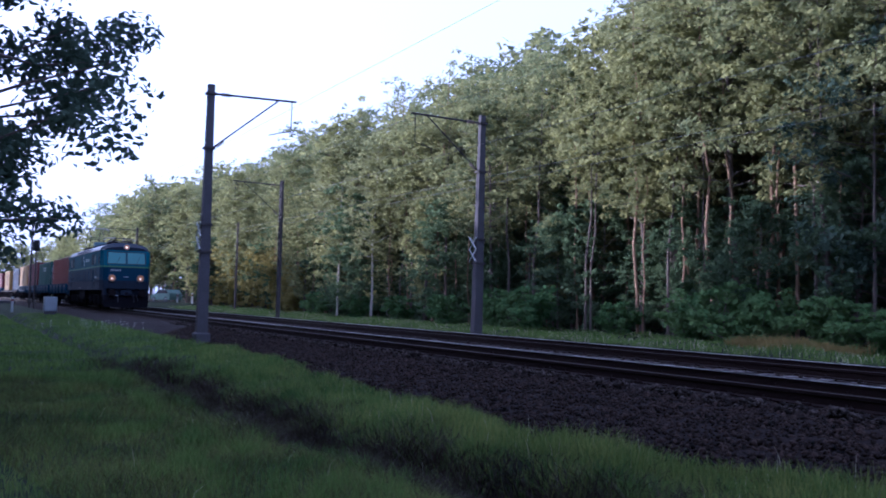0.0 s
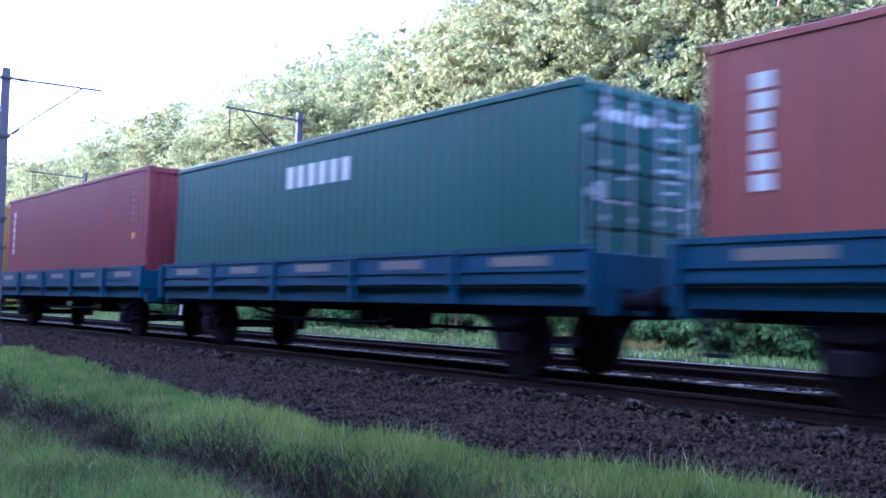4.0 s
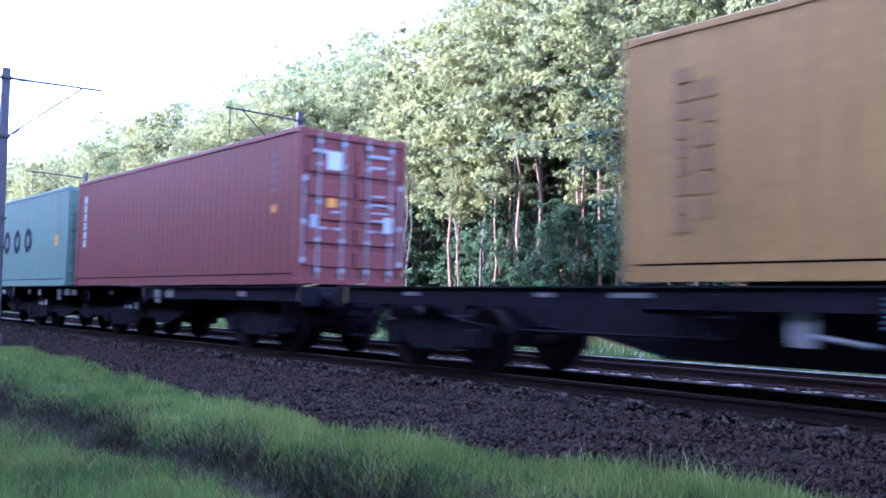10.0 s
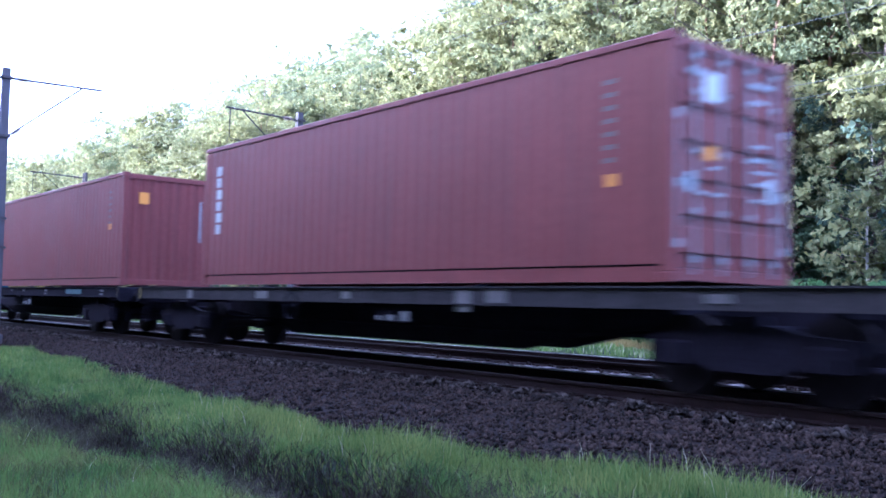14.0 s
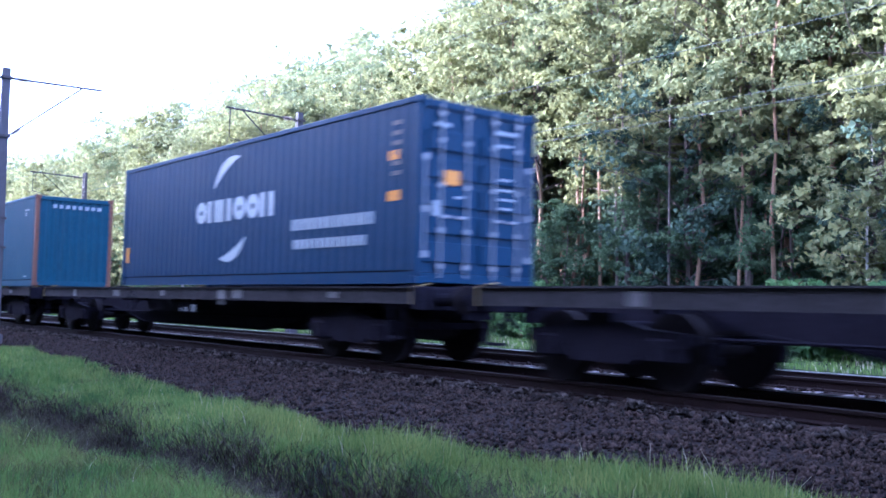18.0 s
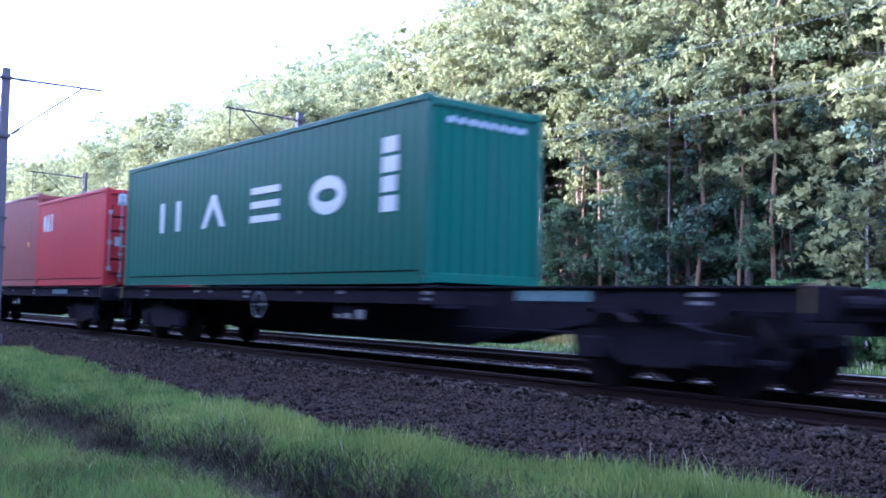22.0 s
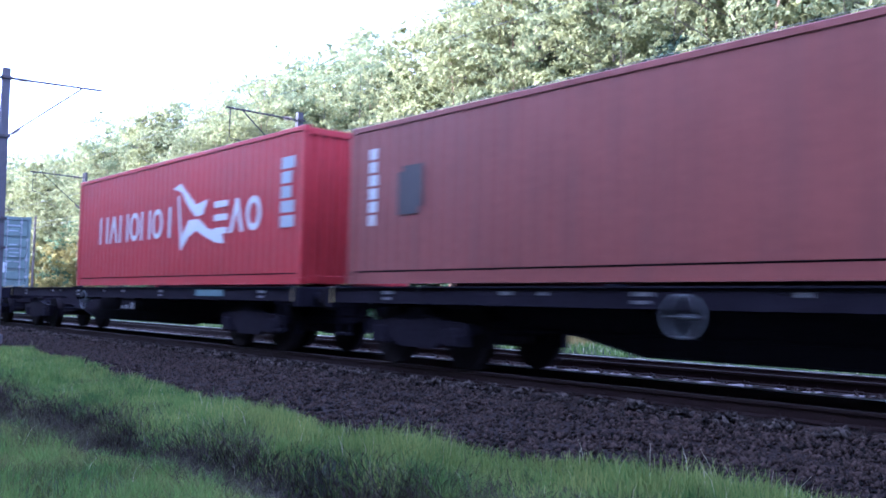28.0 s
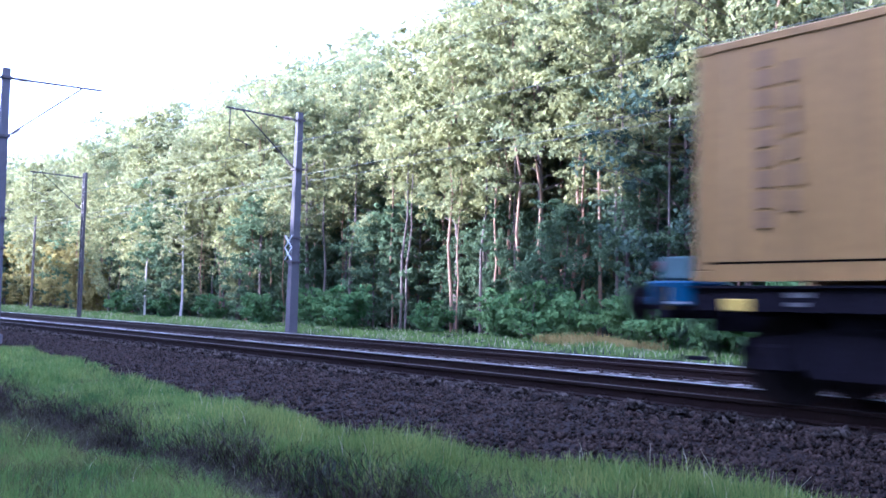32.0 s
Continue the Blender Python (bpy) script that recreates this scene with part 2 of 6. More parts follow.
GRASSM = leaf_mat("grass_blade", (0.040, 0.094, 0.023), (0.170, 0.240, 0.056), 0.4)
PALEGRASS = leaf_mat("pale_grass_blade", (0.095, 0.14, 0.030), (0.265, 0.29, 0.075), 0.35)
STRAW = leaf_mat("straw_blade", (0.16, 0.125, 0.04), (0.30, 0.245, 0.09), 0.3)
TWIG = leaf_mat("pale_twig", (0.07, 0.055, 0.045), (0.20, 0.17, 0.14), 0.1)
DRYM = leaf_mat("dry_grass_blade", (0.24, 0.23, 0.13), (0.50, 0.48, 0.33), 0.3)
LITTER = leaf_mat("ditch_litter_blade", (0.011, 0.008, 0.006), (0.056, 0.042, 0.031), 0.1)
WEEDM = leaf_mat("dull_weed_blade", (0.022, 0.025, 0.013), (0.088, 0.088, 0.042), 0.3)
MATTED = leaf_mat("matted_grass_blade", (0.046, 0.060, 0.020), (0.138, 0.148, 0.044), 0.3)
SOIL = mat("grassy_soil", (0.020, 0.028, 0.013), 0.95, 0, 0.5, 0.7, 0.8, fine=12, spec=0.05)


# ---- shapes ----
class Shape:
    """Collects the faces of one part."""

    def __init__(self):
        self.v, self.f = [], []

    def add(self, verts, faces):
        o = len(self.v)
        self.v += [tuple(p) for p in verts]
        self.f += [tuple(i + o for i in f) for f in faces]
        return self

    def box(self, x0, x1, y0, y1, z0, z1, c=0.0):
        """A box, with its edges cut by c."""
        if c <= 0:
            return self.add([(x, y, z) for z in (z0, z1) for x, y in ((x0, y0), (x1, y0), (x1, y1), (x0, y1))],
                            [(3, 2, 1, 0), (4, 5, 6, 7), (0, 1, 5, 4), (1, 2, 6, 5), (2, 3, 7, 6), (3, 0, 4, 7)])
        rings = []
        for z, k in ((z0, c), (z0 + c, 0), (z1 - c, 0), (z1, c)):
            a, b, d, e = x0 + k, x1 - k, y0 + k, y1 - k
            rings += [(a + c, d, z), (b - c, d, z), (b, d + c, z), (b, e - c, z), (b - c, e, z), (a + c, e, z), (a, e - c, z), (a, d + c, z)]
        faces = [tuple(range(7, -1, -1)), tuple(range(24, 32))]
        for r in range(3):
            for i in range(8):
                j = (i + 1) % 8
                faces.append((8 * r + i, 8 * r + j, 8 * r + 8 + j, 8 * r + 8 + i))
        return self.add(rings, faces)

    def tube(self, a, b, r, r2=None, n=10, cap=True):
        a, b = Vector(a), Vector(b)
        r2 = r if r2 is None else r2
        w = (b - a).normalized()
        s = w.orthogonal().normalized()
        t = w.cross(s)
        vs = []
        for p, q in ((a, r), (b, r2)):
            vs += [p + q * (math.cos(k * math.tau / n) * s + math.sin(k * math.tau / n) * t) for k in range(n)]
        fs = [(k, (k + 1) % n, n + (k + 1) % n, n + k) for k in range(n)]
        if cap:
            fs += [tuple(range(n - 1, -1, -1)), tuple(range(n, 2 * n))]
        return self.add(vs, fs)

    def prism(self, poly, y0, y1):
        """A polygon of (x, z), stretched from y0 to y1."""
        n = len(poly)
        vs = [(x, y0, z) for x, z in poly] + [(x, y1, z) for x, z in poly]
        fs = [tuple(range(n)), tuple(range(2 * n - 1, n - 1, -1))]
        fs += [((k + 1) % n, k, n + k, n + (k + 1) % n) for k in range(n)]
        return self.add(vs, fs)

    def along(self, poly, x0, x1):
        """A polygon of (y, z), stretched from x0 to x1."""
        n = len(poly)
        vs = [(x0, y, z) for y, z in poly] + [(x1, y, z) for y, z in poly]
        fs = [tuple(range(n - 1, -1, -1)), tuple(range(n, 2 * n))]
        fs += [(k, (k + 1) % n, n + (k + 1) % n, n + k) for k in range(n)]
        return self.add(vs, fs)

    def mesh(self, name, material):
        me = bpy.data.meshes.new(name)
        me.from_pydata(self.v, [], self.f)
        me.materials.append(material)
        me.update()
        return me


def part(name, shape, material, parent, label="", at=None):
    """Links one shape, or a finished mesh, as one mesh object under a thing or a part."""
    me = shape.mesh(name, material) if isinstance(shape, Shape) else shape
    ob = new(name, me)
    ob.parent = parent
    if at is not None:
        ob.matrix_basis = at
    return tagged(ob, label) if label else ob


def thing(name, label, category, group="", m=None):
    ob = tagged(new(name), label, category, group)
    if m is not None:
        ob.matrix_basis = m
    return ob


def quick_mesh(name, verts, faces, material):
    """A large mesh of equal-sided faces from arrays."""
    verts, faces = np.asarray(verts, np.float32), np.asarray(faces, np.int32)
    me = bpy.data.meshes.new(name)
    k = faces.shape[1]
    me.vertices.add(len(verts))
    me.vertices.foreach_set("co", verts.ravel())
    me.loops.add(faces.size)
    me.loops.foreach_set("vertex_index", faces.ravel())
    me.polygons.add(len(faces))
    me.polygons.foreach_set("loop_start", np.arange(len(faces), dtype=np.int32) * k)
    me.update(calc_edges=True)
    me.materials.append(material)
    return me


# ---- ground ----
PROFILE = ((-900, -0.4), (-12, -0.55), (-1, -0.66), (3.4, -0.72), (3.8, -0.80), (4.05, -1.02), (4.55, -1.06), (4.85, -0.82), (5.1, -0.68), (5.6, -0.60), (6.9, -0.52), (8.2, -0.50),
           (15.6, -0.42), (16.6, -0.16), (19.0, -0.10), (30, 0.0), (900, 1.0))


def ditch_y(x):
    """The ditch's line: it draws nearer to the track as it comes on."""
    return np.interp(x, (-40, -20, -15, -12, -10, -8, -6.5, -4), (3.7, 3.75, 3.85, 3.98, 4.12, 4.32, 4.55, 4.75)) + 0.06 * np.sin(1.3 * x)


def toe_y(x):
    """Where the ballast ends and the grass begins."""
    return np.interp(x, (-80, -26, -20, -16, -13, -10, -8.6, -7.6, -6.6, -5, -3), (7.3, 7.1, 6.72, 6.3, 6.12, 6.05, 6.0, 6.1, 6.5, 6.65, 6.75)) + 0.05 * np.sin(2.9 * x) + 0.03 * np.sin(7.3 * x)


def ground_z(x, y):
    """Height of the ground: the ditch and the verge on the near side, level forest floor beyond the tracks."""
    bend = (ditch_y(x) - 4.32) * np.clip(1 - np.abs(y - 4.32) / 1.6, 0, 1)
    z = np.interp(y - bend, [p[0] for p in PROFILE], [p[1] for p in PROFILE])
    wave = 0.05 * np.sin(0.9 * x + 0.7 * y) * np.sin(0.37 * x - 0.5 * y + 1.0) + 0.03 * np.sin(2.3 * x + 1.1 * y)
    near = np.clip((7.5 - y) / 2.5, 0, 1) + np.clip((y - 16.5) / 2.5, 0, 1)
    rise = np.clip((-x - 55) / 45, 0, 1) * 0.30
    keep = 1 - np.clip((y - 6.2) / 1.0, 0, 1) * np.clip((17.2 - y) / 1.0, 0, 1)
    return z + wave * np.clip(near, 0, 1) + rise * keep


gx = np.concatenate([np.array([-1500, -900, -600, -420, -320, -250]), np.arange(-200, -40, 4.0), np.arange(-40, 8, 0.4), np.arange(8, 60, 4.0), np.array([60, 90, 140, 250, 450, 900, 1500])])
gy = np.concatenate([np.array([-1500, -900, -500, -250, -120, -70, -45, -30, -22, -16, -11]), np.arange(-8, 9, 0.25), np.arange(9, 22, 0.5), np.arange(22, 60, 3.0), np.array([60, 80, 120, 200, 350, 600, 1000, 1500])])
GX, GY = np.meshgrid(gx, gy, indexing="ij")
GZ = ground_z(GX, GY)
nx, ny = GX.shape
idx = np.arange(nx * ny).reshape(nx, ny)
quads = np.stack([idx[:-1, :-1], idx[1:, :-1], idx[1:, 1:], idx[:-1, 1:]], -1).reshape(-1, 4)
ground = new("ground", quick_mesh("ground", np.stack([GX, GY, GZ], -1).reshape(-1, 3), quads, SOIL))
tagged(ground, "grassy uneven ground on both sides of the railway", "ground", kind="structure")

# ---- the two tracks ----
BEDPROFILE = ((6.40, -0.66), (6.75, -0.545), (7.0, -0.47), (8.0, -0.265), (8.3, -0.225), (8.58, -0.188), (8.75, -0.19), (11.5, -0.20), (11.82, -0.25), (12.2, -0.20), (15.3, -0.19), (15.6, -0.24), (16.5, -0.48))
bx = np.concatenate([np.arange(-420, -40, 6.0), np.arange(-40, 10, 0.25), np.arange(10, 130, 6.0)])
by = np.concatenate([np.arange(6.40, 9.0, 0.125), np.arange(9.0, 16.51, 0.5)])
BX, BY = np.meshgrid(bx, by, indexing="ij")
rb = np.random.RandomState(3)
BZ = np.interp(BY, [p[0] for p in BEDPROFILE], [p[1] for p in BEDPROFILE]) + rb.normal(0, 0.012, BX.shape) * (BX > -45)
BY2 = BY + (toe_y(BX) - 6.75) * np.clip((8.2 - BY) / 1.45, 0, 1)
n1, n2 = BX.shape
idx = np.arange(n1 * n2).reshape(n1, n2)
quads = np.stack([idx[:-1, :-1], idx[1:, :-1], idx[1:, 1:], idx[:-1, 1:]], -1).reshape(-1, 4)
bed = new("ballast_bed", quick_mesh("ballast_bed", np.stack([BX, BY2, BZ], -1).reshape(-1, 3), quads, BED))
tagged(bed, "dark brown crushed stone bed carrying two railway tracks", "ballast", kind="structure")


def stones(count, x0, x1, y0, y1, size, seed):
    """Loose stones: squashed, skewed eight-sided lumps on the bed."""
    r = np.random.RandomState(seed)
    px = x1 - (x1 - x0) * r.rand(count) ** 1.6
    py = y0 + (y1 - y0) * r.rand(count)
    pz = np.interp(py, [p[0] for p in BEDPROFILE], [p[1] for p in BEDPROFILE])
    base = np.array([(1, 0, 0), (0, 1, 0), (-1, 0, 0), (0, -1, 0), (0.2, 0.1, 0.9), (-0.1, 0.2, -0.9)])
    s = size * (0.55 + 0.9 * r.rand(count, 1, 1)) * (1 + 0.35 * r.normal(size=(count, 6, 3)).clip(-1.2, 1.2)) * (0.8 + 0.5 * r.rand(count, 1, 3))
    a = r.rand(count) * 6.283
    p = base[None] * s
    c, q = np.cos(a)[:, None], np.sin(a)[:, None]
    p = np.stack([p[..., 0] * c - p[..., 1] * q, p[..., 0] * q + p[..., 1] * c, p[..., 2]], -1)
    tilt = r.normal(0, 0.5, (count, 1))
    p[..., 2] += p[..., 0] * tilt
    py = py + (toe_y(px) - 6.75) * np.clip((8.2 - py) / 1.45, 0, 1)
    p += np.stack([px, py, pz + size * 0.25], -1)[:, None, :]
    tri = np.array([(0, 1, 4), (1, 2, 4), (2, 3, 4), (3, 0, 4), (1, 0, 5), (2, 1, 5), (3, 2, 5), (0, 3, 5)])
    return p.reshape(-1, 3), (tri[None] + 6 * np.arange(count)[:, None, None]).reshape(-1, 3)


sv, sf = stones(36000, -36, 0.5, 6.62, 8.65, 0.027, 5)
sv2, sf2 = stones(9000, -34, 0.5, 8.65, 16.3, 0.036, 6)
loose = new("ballast_stones", quick_mesh("ballast_stones", np.concatenate([sv, sv2]), np.concatenate([sf, sf2 + len(sv)]), STONE))
tagged(loose, "loose grey-brown crushed ballast stones beside the sleepers", "ballast", kind="stuff")



def heaps(seed):
    """Lighter stones heaped up between the sleeper ends."""
    r = np.random.RandomState(seed)
    vs, fs = [], []
    for k in range(70):
        n = int(18 + 34 * r.rand())
        v, f = stones(n, -1, 1, 8.3, 8.5, 0.030, seed + k)
        c = v.reshape(n, 6, 3).mean(1, keepdims=True)
        put = np.stack([2.1 - 0.6 * k + r.normal(0, 0.11, n), 8.47 + r.normal(0, 0.09, n), -0.20 + 0.02 * r.normal(size=n)], -1)
        put[:, 2] += 0.085 * np.exp(-((put[:, 0] - 2.1 + 0.6 * k) / 0.14) ** 2 - ((put[:, 1] - 8.47) / 0.16) ** 2) * (0.5 + 0.8 * r.rand())
        v = (v.reshape(n, 6, 3) - c + put[:, None]).reshape(-1, 3)
        fs.append(f + sum(len(q) for q in vs))
        vs.append(v)
    return np.concatenate(vs), np.concatenate(fs)


hv, hf = heaps(300)
heap = new("shoulder_stones", quick_mesh("shoulder_stones", hv, hf, PALESTONE))
tagged(heap, "paler stones heaped between the sleeper ends", "ballast", kind="stuff")

RAIL = ((-0.07, -0.172), (0.07, -0.172), (0.07, -0.160), (0.012, -0.140), (0.012, -0.045), (0.036, -0.036), (0.036, -0.006), (-0.036, -0.006), (-0.036, -0.036), (-0.012, -0.045), (-0.012, -0.140), (-0.07, -0.160))
sleeper_mesh = Shape().box(-0.13, 0.13, -1.28, 1.28, -0.36, -0.176, 0.025).mesh("sleeper", SLEEPER)
clip_mesh = Shape().box(-0.07, 0.07, -0.13, -0.075, -0.176, -0.13, 0.01).box(-0.07, 0.07, 0.075, 0.13, -0.176, -0.13, 0.01).tube((-0.04, -0.1, -0.13), (-0.04, -0.1, -0.10), 0.014, n=6).tube((0.04, 0.1, -0.13), (0.04, 0.1, -0.10), 0.014, n=6).mesh("rail_clip", RAILSIDE)
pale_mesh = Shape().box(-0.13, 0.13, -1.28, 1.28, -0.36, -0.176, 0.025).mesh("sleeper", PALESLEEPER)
for name, yc in (("track_near", NEAR), ("track_far", FAR)):
    track = tagged(new(name), "straight railway track of rusty rails on worn sleepers", "track", kind="structure")
    track.matrix_basis = pose(0, yc, 0)
    for side in (-0.7535, 0.7535):
        rail = part("rail", Shape().along([(side + a, b) for a, b in RAIL], -420, 130), RAILSIDE, track, "rusty steel rail")
        inner = -1 if side > 0 else 1
        part("rail_head", Shape().box(-420, 130, side - 0.034, side + 0.034, -0.0058, 0.0, 0.002), RAILTOP, rail, "worn dark running surface")
        part("gauge_face", Shape().box(-420, 130, side + inner * 0.0375 - 0.0015, side + inner * 0.0375 + 0.0015, -0.016, -0.004), GAUGE, rail, "polished bright inner edge")
    rs = random.Random(11 if yc == NEAR else 12)
    for k in range(150):
        x = 2.4 - 0.6 * k
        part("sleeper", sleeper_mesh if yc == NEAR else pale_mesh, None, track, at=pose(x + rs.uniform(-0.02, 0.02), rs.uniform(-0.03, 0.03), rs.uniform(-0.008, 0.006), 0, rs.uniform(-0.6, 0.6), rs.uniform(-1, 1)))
        if k < 70:
            for side in (-0.7535, 0.7535):
                part("rail_clip", clip_mesh, RAILSIDE, track, at=pose(x, side, 0))


# ---- grass ----
def blades(count, pick, height, width, seed, material, name, label, lean=0.45):
    """Blades of grass, each a bent strip that ends in a point."""
    r = np.random.RandomState(seed)
    x, y = pick(r, count)
    z = ground_z(x, y)
    h = height * (0.45 + 0.9 * r.rand(count)) * (0.65 + 0.5 * np.sin(0.8 * x + 1.3 * y) ** 2)
    a, d = r.rand(count) * 6.283, r.rand(count) * 6.283
    bend = lean * h * (0.3 + r.rand(count))
    wx, wy = np.cos(a) * width / 2, np.sin(a) * width / 2
    bx, by = np.cos(d) * bend, np.sin(d) * bend
    p = np.stack([np.stack([x - wx, y - wy, z - 0.03], -1), np.stack([x + wx, y + wy, z - 0.03], -1),
                  np.stack([x + wx * 0.7 + bx * 0.35, y + wy * 0.7 + by * 0.35, z + h * 0.6], -1), np.stack([x - wx * 0.7 + bx * 0.35, y - wy * 0.7 + by * 0.35, z + h * 0.6], -1),
                  np.stack([x + bx, y + by, z + h], -1)], 1)
    tri = np.array([(0, 1, 2), (0, 2, 3), (3, 2, 4)])
    f = (tri[None] + 5 * np.arange(count)[:, None, None]).reshape(-1, 3)
    ob = new(name, quick_mesh(name, p.reshape(-1, 3), f, material))
    return tagged(ob, label, "grass", kind="stuff")


def verge(r, n):
    x = -2.2 - 17 * r.rand(n) ** 1.3
    y = -0.6 + 7.7 * r.rand(n) ** 0.8
    off = y - ditch_y(x)
    keep = (off < -0.36 + 0.14 * np.sin(2.7 * x)) | (off > 0.60 + 0.16 * np.sin(2.1 * x) + 0.10 * np.sin(6.1 * x)) | (r.rand(n) < 0.06)
    keep &= (y < toe_y(x) + r.normal(0, 0.07, n)) & ((off > 0) | (r.rand(n) < 0.5))
    return x[keep], y[keep]


def grass_field(n, pick, height, width, seed, material, name, label, lean=0.45):
    x, y = pick(np.random.RandomState(seed + 50), n)
    return blades(len(x), lambda r, c: (x, y), height, width, seed, material, name, label, lean)


def far_verge(r, n):
    x = -19 - 50 * r.rand(n) ** 1.4
    y = 1.0 + 6.0 * r.rand(n)
    return x, y


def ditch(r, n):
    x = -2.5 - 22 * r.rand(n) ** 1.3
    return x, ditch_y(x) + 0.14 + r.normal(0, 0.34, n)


def beyond(r, n):
    x = 4 - 85 * r.rand(n)
    return x, 16.7 + 5.5 * r.rand(n)


def toe(r, n):
    x = -2.0 - 26 * r.rand(n) ** 1.3
    y = toe_y(x) + 0.06 - 1.5 * r.rand(n) ** 1.4
    tuft = np.sin(1.7 * x + 2.0) + np.sin(4.1 * x) + np.sin(9.3 * x + 3 * y)
    keep = tuft + r.normal(0, 1.0, n) > 0.2
    return x[keep], y[keep]


def tufts(r, n):
    k = r.randint(0, 260, n)
    q = np.random.RandomState(77)
    cx, cy = -2.4 - 18 * q.rand(260) ** 1.3, 1.4 + 5.2 * q.rand(260)
    x, y = cx[k] + r.normal(0, 0.10, n), cy[k] + r.normal(0, 0.09, n)
    keep = (np.abs(y - ditch_y(x)) > 0.5) & (y < toe_y(x))
    return x[keep], y[keep]


grass_field(150000, verge, 0.105, 0.007, 21, GRASSM, "verge_grass", "fresh green grass on the verge beside the track", 0.9)
grass_field(30000, toe, 0.15, 0.009, 26, GRASSM, "ballast_edge_grass", "longer green grass growing into the ballast edge", 0.55)
grass_field(30000, tufts, 0.19, 0.007, 27, GRASSM, "grass_tufts", "tufts of taller grass on the verge", 0.6)
grass_field(26000, far_verge, 0.15, 0.018, 22, GRASSM, "distant_verge_grass", "green grass along the verge further up the line")
grass_field(700, toe, 0.26, 0.006, 23, DRYM, "grass_stalks", "pale seed stalks standing above the grass", 0.3)
grass_field(34000, verge, 0.12, 0.007, 28, PALEGRASS, "pale_verge_grass", "yellowish grass blades scattered through the verge", 0.6)
grass_field(14000, lambda r, n: toe(r, int(1.8 * n)), 0.15, 0.009, 36, PALEGRASS, "pale_edge_grass", "yellowish grass at the ballast edge", 0.6)
grass_field(3600, lambda r, n: (lambda x: (x, toe_y(x) - 0.1 - 0.7 * r.rand(n)))(-3.2 - 7.5 * r.rand(n)), 0.24, 0.009, 44, PALEGRASS, "tall_edge_grass", "tall single yellow-green blades at the ballast edge", 0.5)
grass_field(260, verge, 0.26, 0.007, 29, DRYM, "verge_stalks", "pale bent grass stalks standing on the verge", 0.7)
grass_field(6000, beyond, 0.15, 0.020, 31, DRYM, "dry_edge_grass", "dry yellowish grass at the foot of the forest", 0.7)
grass_field(2600, lambda r, n: (-19.6 + 4.4 * r.rand(n), 19.3 + 0.6 * r.rand(n)), 0.30, 0.016, 33, STRAW, "dry_grass_patch", "patch of tall dry yellow grass before the bushes", 0.6)
grass_field(1500, ditch, 0.20, 0.006, 34, TWIG, "ditch_twigs", "pale dry twigs and stalks lying across the ditch", 2.4)
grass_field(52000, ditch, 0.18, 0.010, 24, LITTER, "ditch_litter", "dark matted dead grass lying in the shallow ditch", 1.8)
grass_field(46000, beyond, 0.13, 0.022, 25, GRASSM, "forest_edge_grass", "grass strip between the far track and the forest")


def weeds(r, n):
    x = -2.5 - 20 * r.rand(n) ** 1.3
    y = ditch_y(x) + r.normal(0.05, 0.42, n)
    clump = np.sin(1.9 * x + 1.3 * y) + np.sin(4.7 * x - 2.1 * y) + np.sin(0.8 * x)
    keep = clump + r.normal(0, 0.6, n) > 0.1
    return x[keep], y[keep]


def near_bank(r, n):
    x = -2.2 - 17 * r.rand(n) ** 1.3
    return x, ditch_y(x) - 0.35 - 3.2 * r.rand(n) ** 1.2


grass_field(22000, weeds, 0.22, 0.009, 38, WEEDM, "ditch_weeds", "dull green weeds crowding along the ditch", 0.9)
grass_field(56000, near_bank, 0.11, 0.008, 39, MATTED, "matted_grass", "dull brownish grass matted on the near bank", 1.3)


def dull(r, n):
    x, y = verge(r, n)
    patch = np.sin(1.1 * x + 2.3 * y) + np.sin(2.9 * x - 1.2 * y + 1.0) + np.sin(0.6 * x + 4.1 * y)
    keep = patch + r.normal(0, 0.35, len(x)) > 0.9
    return x[keep], y[keep]


grass_field(60000, dull, 0.12, 0.010, 43, WEEDM, "dull_grass", "dull dark patches in the verge grass", 1.4)


def meadow(r, n):
    x, y = -45 + 75 * r.rand(n), -22 + 29 * r.rand(n)
    keep = ~((x < -2.0) & (x > -19.5) & (y > -0.8)) & (np.hypot(x, y) > 1.0) & (y < 6.8)
    return x[keep], y[keep]


grass_field(60000, meadow, 0.17, 0.024, 37, GRASSM, "meadow_grass", "coarser green grass around and behind the camera", 0.8)


def flowers(spots, seed):
    """White flower heads on thin stalks, each a ring of small petals."""
    r = np.random.RandomState(seed)
    sh = Shape()
    for cx, cy, spread, n in spots:
        for k in range(n):
            x, y = cx + r.normal(0, spread), cy + r.normal(0, spread * 0.5)
            z = float(ground_z(np.array([x]), np.array([y]))[0])
            h = r.uniform(0.16, 0.34)
            sh.tube((x, y, z), (x + 0.03, y, z + h), 0.004, 0.003, 4, False)
            for q in range(9):
                a, d = q * 2.4, 0.012 * math.sqrt(q)
                px_, py_ = x + 0.03 + d * math.cos(a), y + d * math.sin(a)
                sh.tube((px_, py_, z + h - 0.004), (px_, py_, z + h + 0.006), 0.011, 0.007, 5)
    return sh


fl = new("white_flowers", flowers([(-46, 6.3, 2.2, 26), (-40, 6.4, 1.2, 10)], 8).mesh("white_flowers", PETAL))
tagged(fl, "small white wildflower heads on thin stalks in the verge", "flowers", kind="stuff")


def leaves(centres, radii, per, size, seed, flat=0.75, pointed=False, sprays=0):
    """Leaf clusters: small folded leaves scattered in and on round clumps, or in flat sprays that leave gaps between them."""
